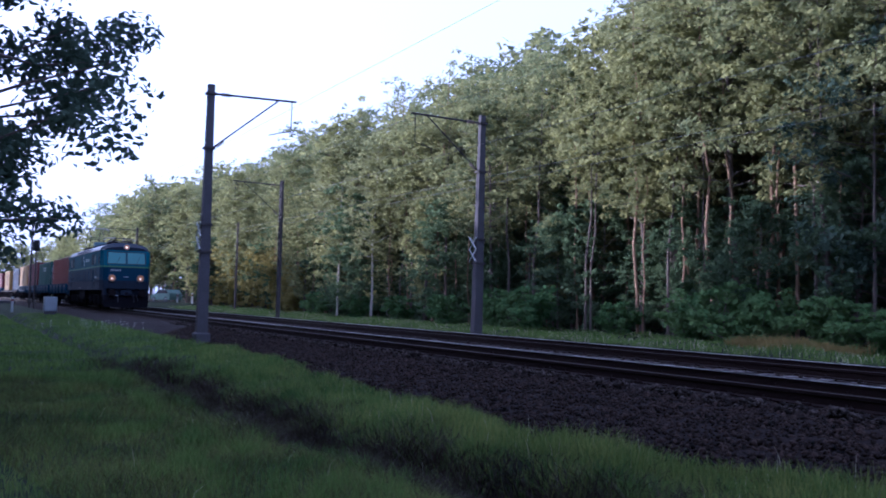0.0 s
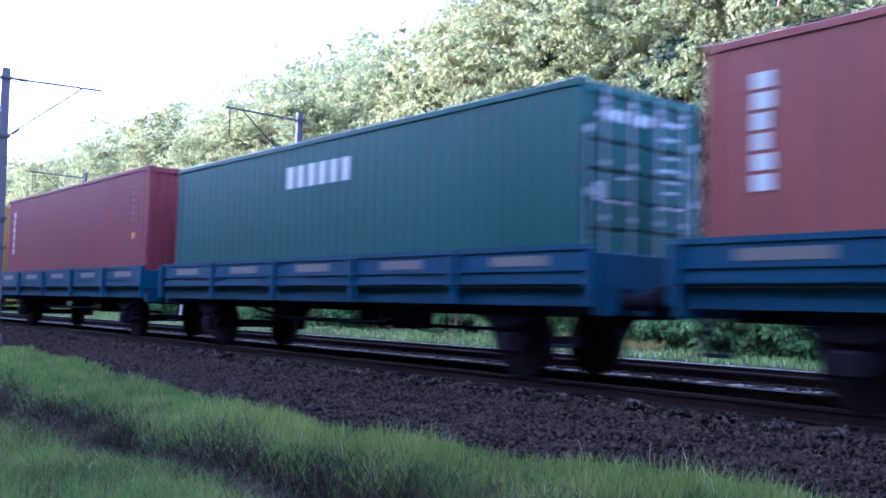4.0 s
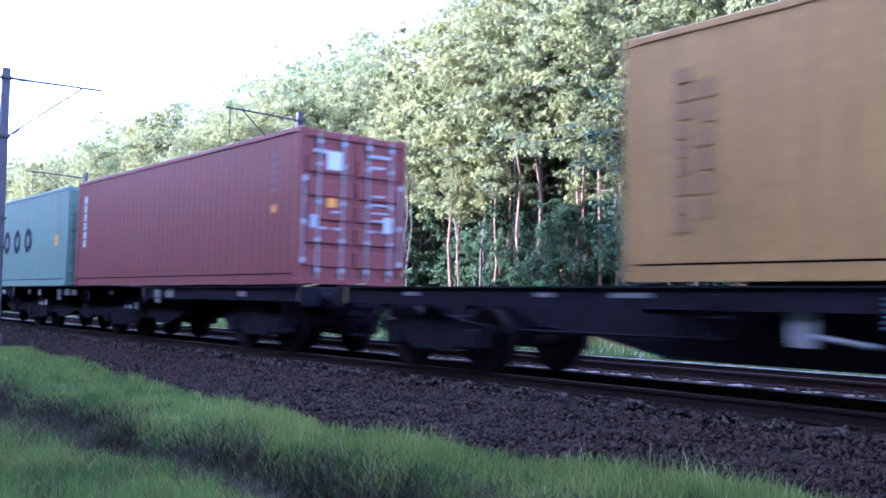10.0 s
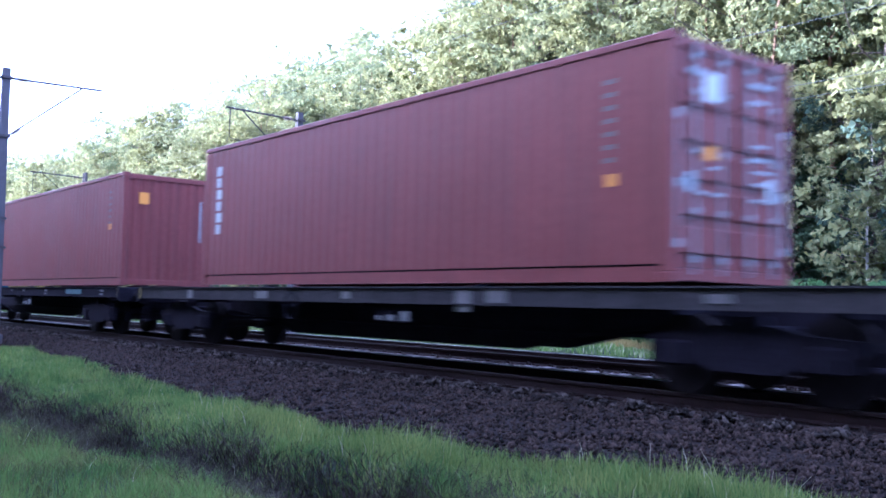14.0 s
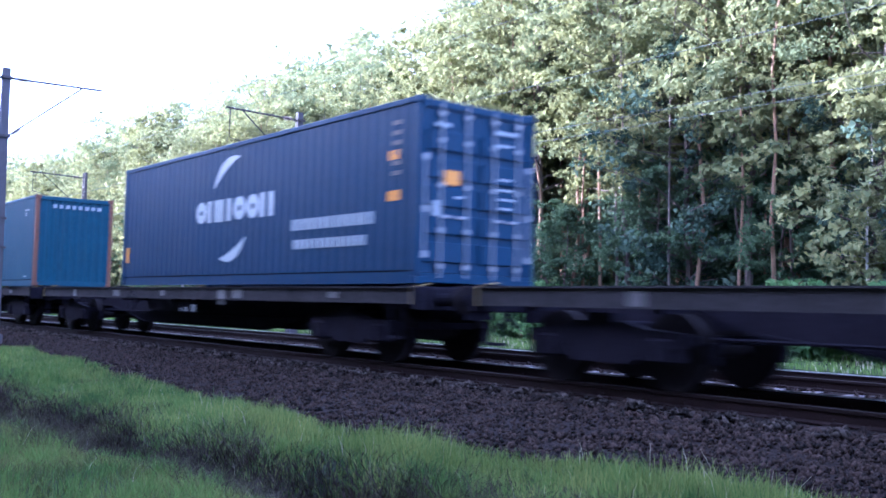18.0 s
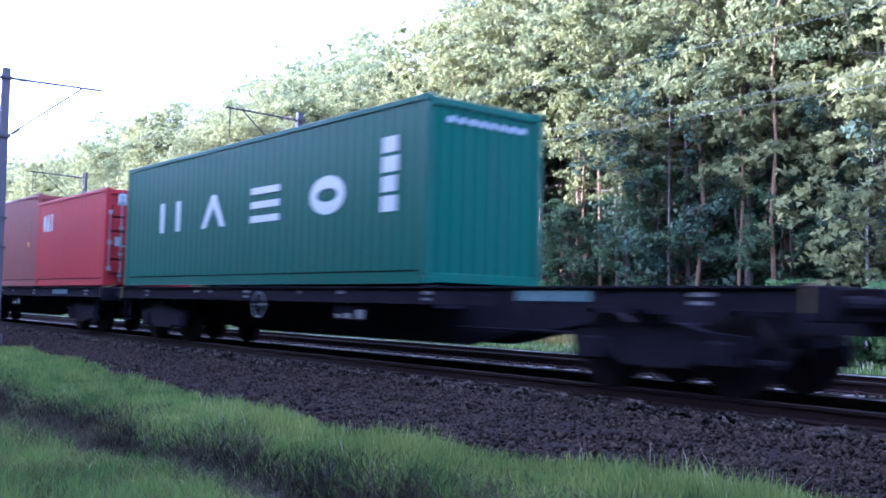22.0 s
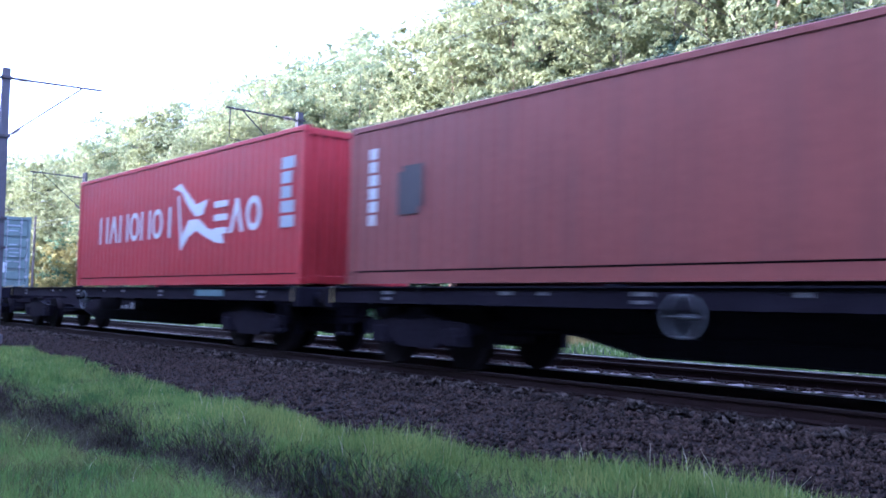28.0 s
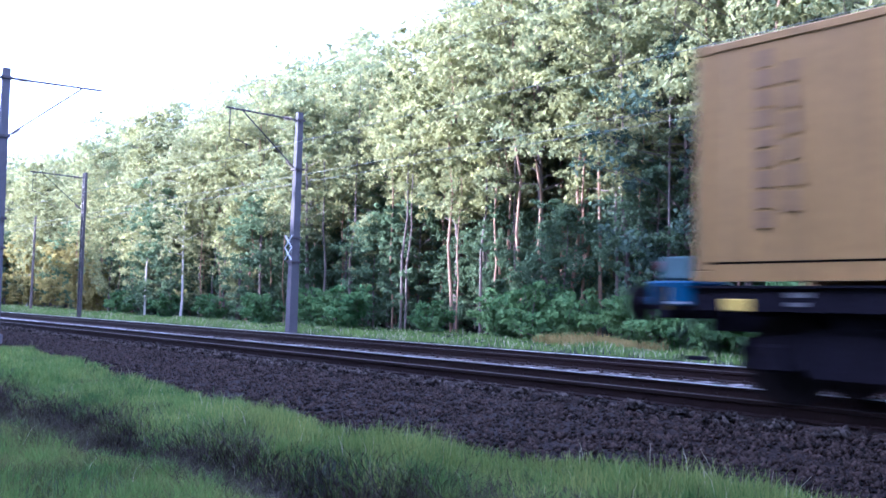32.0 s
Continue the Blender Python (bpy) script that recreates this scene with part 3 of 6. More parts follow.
    r = np.random.RandomState(seed)
    if sprays:
        c, q = np.repeat(np.asarray(centres, float), sprays, 0), np.repeat(np.asarray(radii, float), sprays)
        centres = c + r.normal(0, 0.52, c.shape) * q[:, None] * np.array([1, 1, 0.8])
        radii, per, flat = q * r.uniform(0.30, 0.52, len(q)), max(6, per // sprays), 0.5
    n = len(centres) * per
    c = np.repeat(np.asarray(centres, float), per, 0)
    q = np.repeat(np.asarray(radii, float), per)
    d = r.normal(size=(n, 3))
    d /= np.linalg.norm(d, axis=1, keepdims=True)
    d *= (r.rand(n, 1) ** 0.45)
    p = c + d * q[:, None] * np.array([1, 1, flat])
    nrm = d * (0.8 if sprays else 1.0) + r.normal(0, 0.6 if sprays else 0.7, (n, 3)) + np.array([0, 0, 0.45])
    nrm /= np.linalg.norm(nrm, axis=1, keepdims=True)
    s = np.cross(nrm, r.normal(size=(n, 3)))
    s /= np.linalg.norm(s, axis=1, keepdims=True)
    t = np.cross(nrm, s)
    k = size * (0.55 + 0.9 * r.rand(n, 1))
    if pointed:
        v = np.stack([p + t * k, p - t * k * 0.8 + s * k * 0.6, p - t * k * 0.8 - s * k * 0.6], 1).reshape(-1, 3)
        return v, np.arange(3 * n).reshape(-1, 3)
    tip, base = p + t * k, p - t * k
    l, rr = p + s * k * 0.55 + nrm * k * 0.18, p - s * k * 0.55 + nrm * k * 0.18
    v = np.stack([base, l, tip, rr], 1).reshape(-1, 3)
    f = (np.array([(0, 1, 2), (0, 2, 3)])[None] + 4 * np.arange(n)[:, None, None]).reshape(-1, 3)
    return v, f


def limb(sh, a, b, r0, r1, rnd, steps=4, n=7, wob=0.06):
    """A branch that wanders from a to b and tapers."""
    a, b = Vector(a), Vector(b)
    pts = []
    ln = (b - a).length
    for i in range(steps + 1):
        f = i / steps
        j = Vector((rnd.uniform(-1, 1), rnd.uniform(-1, 1), rnd.uniform(-0.5, 0.5))) * wob * ln * math.sin(math.pi * min(f, 0.85))
        pts.append((a.lerp(b, f) + j, r0 + (r1 - r0) * f))
    vs, fs = [], []
    for i, (p, q) in enumerate(pts):
        w = (pts[min(i + 1, steps)][0] - pts[max(i - 1, 0)][0]).normalized()
        s = w.orthogonal().normalized()
        t = w.cross(s)
        vs += [p + q * (math.cos(k * math.tau / n) * s + math.sin(k * math.tau / n) * t) for k in range(n)]
        if i:
            o = n * (i - 1)
            fs += [(o + k, o + (k + 1) % n, o + n + (k + 1) % n, o + n + k) for k in range(n)]
    sh.add(vs, fs)
    return [p for p, q in pts]


def make_tree(kind, height, seed, coarse=False, variant=0):
    """Trunk and crown meshes of one tree."""
    rnd = random.Random(seed)
    wood = Shape()
    cen, rad = [], []
    lean = (rnd.uniform(-0.05, 0.05) * height, rnd.uniform(-0.05, 0.05) * height)
    r0 = {"oak": 0.0088, "pine": 0.0064, "birch": 0.0066, "young": 0.009, "lime": 0.016, "slim": 0.0050}[kind] * height
    trunk = limb(wood, (0, 0, -0.3), (lean[0], lean[1], height * 0.93), r0, r0 * 0.18, rnd, 7, 5 if coarse else 8, 0.012)

    def at(f):
        f = min(max(f, 0), 0.999) * (len(trunk) - 1)
        i = int(f)
        return trunk[i].lerp(trunk[i + 1], f - i)

    low, count, reach, size, per, clump = {"pine": (0.50, 28, 0.15, 0.065, 160, 0.052), "birch": (0.34, 34, 0.15, 0.075, 100, 0.050), "young": (0.06, 34, 0.27, 0.080, 170, 0.088),
                                           "lime": (0.17, 64, 0.285, 0.068, 220, 0.055), "oak": (0.36, 44, 0.19, 0.096, 96, 0.056), "slim": (0.55, 14, 0.10, 0.066, 70, 0.055)}[kind]
    if kind == "oak" and variant == 3:
        low, count = 0.16, 52
    if coarse:
        size, per = (size * 1.75, per // 4) if coarse == 1 else (size * 4.2, per // 9)
    for i in range(count):
        f = low + (0.98 - low) * (i + rnd.random()) / count
        a = i * 2.4 + rnd.uniform(-0.5, 0.5)
        g = (f - low) / (1 - low)
        shape = (math.sin(math.pi * (0.12 + 0.80 * g)) ** 0.7) if kind != "pine" else (1.0 - 0.55 * abs(g - 0.4))
        if kind == "lime":
            shape = min(1.0, 0.66 + 1.5 * g) * min(1.0, 3.0 * (1.08 - g))
        ln = reach * height * shape * rnd.uniform(0.6, 1.15)
        s = at(f)
        up = rnd.uniform(0.05, 0.55) * ln
        e = s + Vector((math.cos(a) * ln, math.sin(a) * ln, up))
        limb(wood, s, e, r0 * 0.32 * (1 - 0.6 * f), r0 * 0.06, rnd, 2 if coarse else 3, 3 if coarse else 5, 0.10)
        for k, w in ((1.0, 1.0), (0.72, 0.85), (0.45, 0.6)):
            if kind == "pine" and w < 0.7 or k < 0.5 and rnd.random() < 0.4:
                continue
            q = s.lerp(e, k) + Vector((rnd.uniform(-1, 1), rnd.uniform(-1, 1), rnd.uniform(-0.5, 0.7))) * 0.045 * height
            cen.append(tuple(q))
            rad.append(clump * height * w * rnd.uniform(0.65, 1.3))
    cen.append(tuple(at(0.99)))
    rad.append(clump * height * 0.8)
    v, f = leaves(cen, rad, per, size, seed + 7, 0.7 if kind != "pine" else 0.45, kind != "lime" or coarse > 0, 0 if coarse == 2 or kind in ("pine", "lime") else 5 if coarse else 6)
    bark = {"oak": BARK, "lime": BARK, "pine": PINEBARK, "birch": BIRCHBARK, "young": BARK, "slim": (BARK, PINEBARK, PINEBARK)[variant % 3]}[kind]
    leaf = {"oak": OAKLEAF, "lime": DARKLEAF, "pine": PINELEAF, "birch": LIGHTLEAF, "young": YELLOWSUNLEAF if variant == 3 else YOUNGLEAF, "slim": OAKLEAF}[kind]
    return wood.mesh("trunk", bark), quick_mesh("crown", v, f, leaf)


TREES = {}
WORDS = {"oak": "oak with a broken green crown at the forest edge", "pine": "tall pine with a bare orange trunk and dark needles",
         "birch": "slender birch with a white trunk and light leaves", "young": "young broadleaf tree filling the shade under the forest", "young_yellow": "small tree with yellowing leaves at the forest edge",
         "slim": "slender young trunk, bare below a small crown",
         "lime": "broad dark-leaved tree overhanging the verge"}


def tree(kind, variant, x, y, size=1.0, turn=0.0, group="forest beyond the tracks", coarse=False):
    key = (kind, variant, coarse)
    if key not in TREES:
        height = HEIGHTS[kind][variant]
        TREES[key] = make_tree(kind, height, 100 + 17 * variant + 1000 * len(kind), coarse, variant)
    t = thing({"slim": "slender_tree"}.get(kind, kind + "_tree"), WORDS["young_yellow" if kind == "young" and variant == 3 else kind], "tree", group)
    z = float(ground_z(np.array([x]), np.array([y]))[0])
    t.matrix_basis = pose(x, y, z - 0.02, 0, 0, turn) @ Matrix.Diagonal((size, size, size * (0.95 + 0.1 * ((x * 7.3) % 1)), 1))
    part("trunk", TREES[key][0], None, t)
    part("crown", TREES[key][1], None, t)
    return t


rt = random.Random(40)


def tall(x, y):
    """How high a tree at this place stands: the forest's outline falls and rises along its edge, and deeper trees keep under it."""
    edge = x * 23.0 / y
    top = float(np.interp(edge, (-190, -130, -96, -84, -76, -69, -61, -57, -54, -49.3, -47, -44.6, -42.1, -40, -38.3, -35.3, -33.5, -31.8, -30.3, -29.1, -28.1, -24, -10, 10),
                          (16.0, 15.2, 13.6, 13.2, 13.0, 12.6, 13.2, 13.8, 13.6, 11.9, 11.8, 12.8, 15.0, 13.8, 12.7, 13.6, 13.6, 12.2, 9.9, 11.8, 13.8, 14.8, 15.4, 15.4)))
    return 0.94 + (top - 0.94) * y / 23.0


HEIGHTS = {"oak": (13.5, 12.5, 14.5, 13.0), "pine": (15.0, 14.0, 16.0), "birch": (12.5, 11.0), "young": (5.5, 4.5, 7.5, 5.0), "slim": (10.5, 12.0, 9.5), "lime": (12.0, 11.0)}
# front rows of the forest, then deeper ones
row = 0
for y0, step, x_from, x_to in ((22.8, 3.4, -160, -6), (25.5, 3.4, -160, -7), (28.5, 3.6, -160, -6), (32, 4.4, -160, -4), (36.5, 5.5, -160, 4), (42, 6.5, -160, 8)):
    x = x_to
    while x > x_from:
        if -118 < x < -103:      # the crossing road
            x = -118
        y = y0 + rt.uniform(-1.2, 1.2)
        kind = rt.choice(("oak", "oak", "oak", "birch", "pine", "oak") if row < 1 else ("oak", "pine", "pine", "oak", "birch") if row < 3 else ("oak", "pine", "oak"))
        variant = rt.randrange({"oak": 4, "pine": 3, "birch": 2}[kind])
        xt = x + rt.uniform(-1.2, 1.2)
        tree(kind, variant, xt, y, rt.uniform(0.88, 1.03) * min(17.5, tall(xt, y)) / HEIGHTS[kind][variant], rt.uniform(0, 360), coarse=int(row > 1 or x < -100))
        x -= step * rt.uniform(0.8, 1.25)
    row += 1
# slender trunks along the edge
x = -6.0
while x > -85:
    tree("slim", rt.randrange(3), x, 21.9 + rt.uniform(-0.4, 3.5), rt.uniform(0.8, 1.15), rt.uniform(0, 360), "slender trunks along the forest edge")
    x -= rt.uniform(0.4, 1.15)
for k in range(46):
    tree("slim", (1, 1, 0)[k % 3], rt.uniform(-34, -6), rt.uniform(22.6, 29), rt.uniform(0.85, 1.2), rt.uniform(0, 360), "slender trunks along the forest edge", 1)
for k in range(40):
    tree("oak", 3, -4 - 1.2 * k + rt.uniform(-0.6, 0.6), rt.uniform(25.5, 31), rt.uniform(0.5, 0.75), rt.uniform(0, 360), "understorey", 1)
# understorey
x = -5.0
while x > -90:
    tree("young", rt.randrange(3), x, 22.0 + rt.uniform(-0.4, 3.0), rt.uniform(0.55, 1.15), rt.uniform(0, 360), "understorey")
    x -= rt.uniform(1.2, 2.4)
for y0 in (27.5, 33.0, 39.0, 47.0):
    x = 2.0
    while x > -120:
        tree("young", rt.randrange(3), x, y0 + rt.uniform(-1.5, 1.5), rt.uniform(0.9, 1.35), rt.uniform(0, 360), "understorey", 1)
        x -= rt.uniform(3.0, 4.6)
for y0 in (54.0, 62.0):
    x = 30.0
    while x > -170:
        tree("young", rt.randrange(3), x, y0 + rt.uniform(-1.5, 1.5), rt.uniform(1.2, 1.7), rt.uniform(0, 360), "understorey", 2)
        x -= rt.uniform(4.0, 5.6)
# two white birches, a pair of thin pale trunks, a yellowing tree; more yellow ones paint sunlight
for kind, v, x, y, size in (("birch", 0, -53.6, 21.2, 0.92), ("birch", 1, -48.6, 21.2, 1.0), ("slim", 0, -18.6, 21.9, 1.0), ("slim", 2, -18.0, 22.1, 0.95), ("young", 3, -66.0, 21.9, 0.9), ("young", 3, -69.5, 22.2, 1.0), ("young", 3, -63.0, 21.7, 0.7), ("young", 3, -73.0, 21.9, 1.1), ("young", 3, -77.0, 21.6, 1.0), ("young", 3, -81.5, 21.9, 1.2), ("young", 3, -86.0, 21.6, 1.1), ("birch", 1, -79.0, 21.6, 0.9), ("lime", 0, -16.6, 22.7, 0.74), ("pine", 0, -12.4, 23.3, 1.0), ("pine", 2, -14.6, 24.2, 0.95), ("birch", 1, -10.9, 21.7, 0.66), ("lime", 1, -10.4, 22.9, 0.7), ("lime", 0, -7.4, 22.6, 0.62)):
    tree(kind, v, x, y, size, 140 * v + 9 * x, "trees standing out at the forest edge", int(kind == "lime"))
# bare trunks that stand before the crowns, some forked, some in pairs
for v, x, y, size in ((0, -35.3, 22.0, 1.1), (0, -33.5, 22.1, 1.15), (0, -29.4, 21.8, 1.15), (0, -29.2, 21.9, 0.95), (1, -26.4, 21.9, 1.1), (0, -24.6, 21.7, 1.15), (2, -24.3, 22.0, 1.1), (1, -22.8, 22.0, 1.15),
                      (1, -20.8, 22.2, 1.2), (2, -20.4, 22.3, 1.2), (1, -19.4, 22.0, 1.1), (0, -18.2, 21.8, 1.1), (1, -15.9, 22.0, 1.2), (2, -14.4, 21.8, 1.2), (1, -13.4, 22.0, 1.2), (0, -41.0, 21.9, 1.1), (0, -44.8, 21.9, 1.1)):
    tree("slim", v, x, y, size, 83 * x, "bare trunks before the forest edge")
x = -44.0
while x > -98:
    tree("oak", 3, x, 22.2 + rt.uniform(-0.5, 1.5), rt.uniform(0.42, 0.66), rt.uniform(0, 360), "understorey", 1)
    x -= rt.uniform(1.8, 3.2)
# behind the camera and along the near side: mostly unseen, added to cast shade
for x, y, s in ((-16.1, -1.15, 1.0), (-18.6, -1.4, 1.05), (-24, -4.2, 1.0), (-31, -4.2, 1.05), (-12, -6.5, 1.0), (-39, -5, 1.1), (-8.2, -5.2, 0.85), (-4.2, -6.0, 0.9)):
    tree("lime", int(abs(x)) % 2, x, y, s, 97 * x, "trees on the near side", 2 * int(x < -19 or y < -3))
for k in range(57):
    tree("oak", k % 4, 24 - 3.0 * k + rt.uniform(-1.0, 1.0), -12 + rt.uniform(-3, 2.5), rt.uniform(1.20, 1.42), rt.uniform(0, 360), "trees on the near side", 2)
for k in range(41):
    tree("oak", (k + 1) % 4, -8 - 3.1 * k + rt.uniform(-1.0, 1.0), -7.6 + rt.uniform(-1.2, 0.6), rt.uniform(0.85, 1.1), rt.uniform(0, 360), "trees on the near side", 2)
for k in range(42):
    tree("young", k % 3, -6 - 3.2 * k + rt.uniform(-1.0, 1.0), -10 + rt.uniform(-2, 2), rt.uniform(1.1, 1.5), rt.uniform(0, 360), "trees on the near side", 2)
for k in range(15):
    tree("oak", k % 4, 30 - 2.6 * k + rt.uniform(-0.8, 0.8), -6.6 + rt.uniform(-0.8, 0.6), rt.uniform(1.15, 1.4), rt.uniform(0, 360), "trees on the near side", 2)
for k in range(8):
    tree("oak", k % 4, -33 - 2.6 * k + rt.uniform(-0.6, 0.6), -14 + rt.uniform(-1.0, 1.0), rt.uniform(1.46, 1.58), rt.uniform(0, 360), "trees on the near side", 2)
for k in range(26):
    tree("oak", k % 4, -150 - 9.0 * (k // 2) + rt.uniform(-2, 2), (26 if k % 2 else -3) + rt.uniform(-3, 3), rt.uniform(1.0, 1.25), rt.uniform(0, 360), "trees far up the line", 1)

for k in range(44):
    a = -0.28 + 0.52 * k / 44
    d = 330 + 45 * ((k * 7) % 5) / 5
    tree("oak", k % 4, -d * math.cos(a), 12 + d * math.sin(a), rt.uniform(1.2, 1.6), rt.uniform(0, 360), "trees far up the line", 2)


def make_bush(seed):
    """Arching stems from one stool, leafy along their whole length."""
    rnd = random.Random(seed)
    wood = Shape()
    cen, rad = [], []
    for i in range(17):
        a, ln, up = rnd.uniform(0, 6.28), rnd.uniform(0.25, 1.15), rnd.uniform(0.55, 1.5)
        e = Vector((math.cos(a) * ln, math.sin(a) * ln, up * (1.1 - 0.35 * ln)))
        pts = limb(wood, (0, 0, -0.1), e, 0.02, 0.005, rnd, 4, 5, 0.12)
        tip = e + Vector((math.cos(a), math.sin(a), -0.25)) * 0.2
        for p, q in ((tip, 0.16), (e, 0.24), (pts[3], 0.26), (pts[2], 0.26), (pts[1], 0.2)):
            cen.append(tuple(p + Vector((rnd.uniform(-1, 1), rnd.uniform(-1, 1), rnd.uniform(-0.5, 0.5))) * 0.12))
            rad.append(q * rnd.uniform(0.8, 1.25))
    v, f = leaves(cen, rad, 30, 0.085, seed + 3, 0.6)
    return wood.mesh("woody_base", BARK), quick_mesh("foliage", v, f, BUSHLEAF)


BUSHES = [make_bush(s) for s in (61, 62, 63)]
for x, y, s in ((-44, 20.8, 0.9), (-38, 20.4, 1.0), (-33.5, 20.6, 1.1), (-30.8, 20.3, 1.15), (-26.4, 21.0, 0.8), (-22.2, 20.6, 1.0), (-20.7, 20.7, 1.2), (-19.4, 20.9, 1.05), (-17.2, 20.8, 0.95), (-15.3, 20.3, 0.85),
                (-13.8, 20.0, 0.95), (-12.4, 20.3, 1.15), (-11.2, 19.6, 1.2), (-9.6, 19.9, 1.2), (-8.0, 19.4, 1.1), (-6.2, 19.8, 1.2), (-4, 19.4, 1.1), (-50, 21, 0.9), (-57, 21, 1.0)):
    b = thing("bush", "bright green leafy bush at the foot of the forest", "bush", "bushes along the forest edge")
    b.matrix_basis = pose(x, y, float(ground_z(np.array([x]), np.array([y]))[0]), 0, 0, 53 * x) @ Matrix.Diagonal((s, s, s, 1))
    st, fo = BUSHES[int(abs(x)) % 3]
    part("woody_base", st, None, b)
    part("foliage", fo, None, b)


# ---- overhead line ----
def mast(x, y, side, style, lean=0.0, reach=2.8):
    """A mast with its bracket, diagonal tie and insulators; side is the way the bracket points."""
    z = -0.25
    m = thing("catenary_mast", {"concrete": "grey concrete catenary mast with a steel bracket arm beside the track", "lattice": "dark steel lattice catenary mast with a thin bracket"}[style], "mast", "catenary masts")
    m.matrix_basis = pose(x, y, 0, 0, lean, 0)
    if style == "concrete":
        part("pole", Shape().add([(a * w, b * w2, h) for h, w, w2 in ((z - 0.5, 0.15, 0.17), (7.6, 0.085, 0.10)) for a, b in ((-1, -1), (1, -1), (1, 1), (-1, 1))],
                                 [(3, 2, 1, 0), (4, 5, 6, 7), (0, 1, 5, 4), (1, 2, 6, 5), (2, 3, 7, 6), (3, 0, 4, 7)]), CONCRETE, m)
        part("foot", Shape().box(-0.22, 0.22, -0.24, 0.24, z - 0.6, z + 0.08, 0.04), CONCRETE, m, "weathered concrete footing")
        zig = Shape()
        for k in range(2):
            for a, b in (((-0.30, 3.25 - 0.42 * k), (0.16, 2.83 - 0.42 * k)), ((0.16, 3.25 - 0.42 * k), (-0.30, 2.83 - 0.42 * k))):
                zig.tube((a[0], -0.2, a[1]), (b[0], -0.2, b[1]), 0.025, n=6)
        part("zigzag_marking", zig, WHITE, m, "white painted diagonal bracing")
        for bw, bz in ((0.17, 2.3), (0.16, 3.15), (0.15, 5.55), (0.14, 7.28)):
            part("pole_band", Shape().box(-bw, bw, -bw - 0.02, bw + 0.02, bz, bz + 0.07), MASTSTEEL, m)
    else:
        for a in (-0.15, 0.15):
            part("leg", Shape().box(a - 0.035, a + 0.035, -0.07, 0.07, z - 0.4, 7.6), MASTSTEEL, m)
        bars = Shape()
        for k in range(17):
            bars.box(-0.15, 0.15, -0.06, 0.06, 0.2 + 0.44 * k, 0.26 + 0.44 * k)
        part("batten_plates", bars, MASTSTEEL, m)
    part("bracket_arm", Shape().tube((0, 0.1 * side, 7.32), (0, side * reach, 7.38), 0.034, n=8), MASTSTEEL, m)
    part("diagonal_tie", Shape().tube((0, 0.1 * side, 5.6), (0, side * reach * 0.78, 7.34), 0.024, n=8), MASTSTEEL, m)
    ins = Shape()
    for k in range(5):
        ins.tube((0, side * (0.34 + 0.06 * k), 7.325), (0, side * (0.36 + 0.06 * k), 7.325), 0.065, n=10)
    low_ins = Shape()
    for k in range(4):
        low_ins.tube((0, side * (0.26 + 0.05 * k), 5.69 + 0.042 * k), (0, side * (0.275 + 0.05 * k), 5.702 + 0.042 * k), 0.06, n=10)
    ins.tube((0, side * 0.3, 7.325), (0, side * 0.64, 7.325), 0.02, n=6)
    part("insulator", ins, BARK, m, "brown ribbed insulator")
    low_ins.tube((0, side * 0.22, 5.66), (0, side * 0.46, 5.86), 0.02, n=6)
    part("insulator", low_ins, BARK, m, "brown ribbed insulator")
    part("drop_bracket", Shape().tube((0, side * (reach - 0.15), 7.38), (0, side * (reach - 0.15), 6.4), 0.018, n=6).tube((0, side * (reach - 0.15), 6.4), (0, side * (reach - 0.9), 6.2), 0.016, n=6), MASTSTEEL, m)
    return m


mast(-29.35, 7.12, 1, "concrete", 0.6)
mast(-28.75, 16.62, -1, "concrete", 0.8)
mast(-51.0, 16.6, -1, "lattice", -0.3)
mast(-96, 7.1, 1, "lattice")
mast(-96, 16.6, -1, "lattice")
mast(32, 7.1, 1, "concrete")
mast(32, 16.6, -1, "concrete")
for name, y, z, r in (("contact_wire", NEAR, 5.9, 0.0045), ("messenger_wire", NEAR, 7.2, 0.0045), ("contact_wire", FAR, 5.62, 0.006), ("messenger_wire", FAR, 7.2, 0.0045), ("feeder_wire", 16.9, 5.44, 0.006), ("feeder_wire", 16.9, 5.17, 0.006)):
    w = tagged(new(name, Shape().tube((-420, y, z), (130, y, z), r, n=6).mesh(name, WIRE)), "thin dark overhead wire running along the track", "wire", "overhead wires")

# wooden pole, signal, kilometre stone, crossing posts and car up the line
pole = thing("wooden_pole", "slim weathered wooden pole at the forest edge", "pole", m=pose(-68.5, 19.0, 0))
part("shaft", Shape().tube((0, 0, -0.5), (0.1, 0, 6.4), 0.10, 0.07), BARK, pole)
part("cap", Shape().tube((0.1, 0, 6.4), (0.1, 0, 6.5), 0.085, 0.02), BARK, pole)
sig = thing("railway_signal", "dark railway colour-light signal on a slim post", "signal", m=pose(-88.3, 6.9, 0))
part("post", Shape().tube((0, 0, -0.5), (0, 0, 4.7), 0.07), MASTSTEEL, sig)
head = part("signal_head", Shape().box(-0.12, 0.12, -0.28, 0.28, 4.55, 5.5, 0.05), BLACK, sig)
for k in range(3):
    part("lens_hood", Shape().tube((0.12, 0, 4.75 + 0.28 * k), (0.34, 0, 4.75 + 0.28 * k), 0.10, 0.11, 10, False), BLACK, head)
part("ladder", Shape().tube((-0.15, -0.18, 0), (-0.15, -0.18, 4.6), 0.015).tube((-0.15, 0.18, 0), (-0.15, 0.18, 4.6), 0.015), MASTSTEEL, sig)
box_ = thing("relay_box", "pale grey metal trackside cabinet on a short plinth", "cabinet", m=pose(-66.5, 6.2, -0.4))
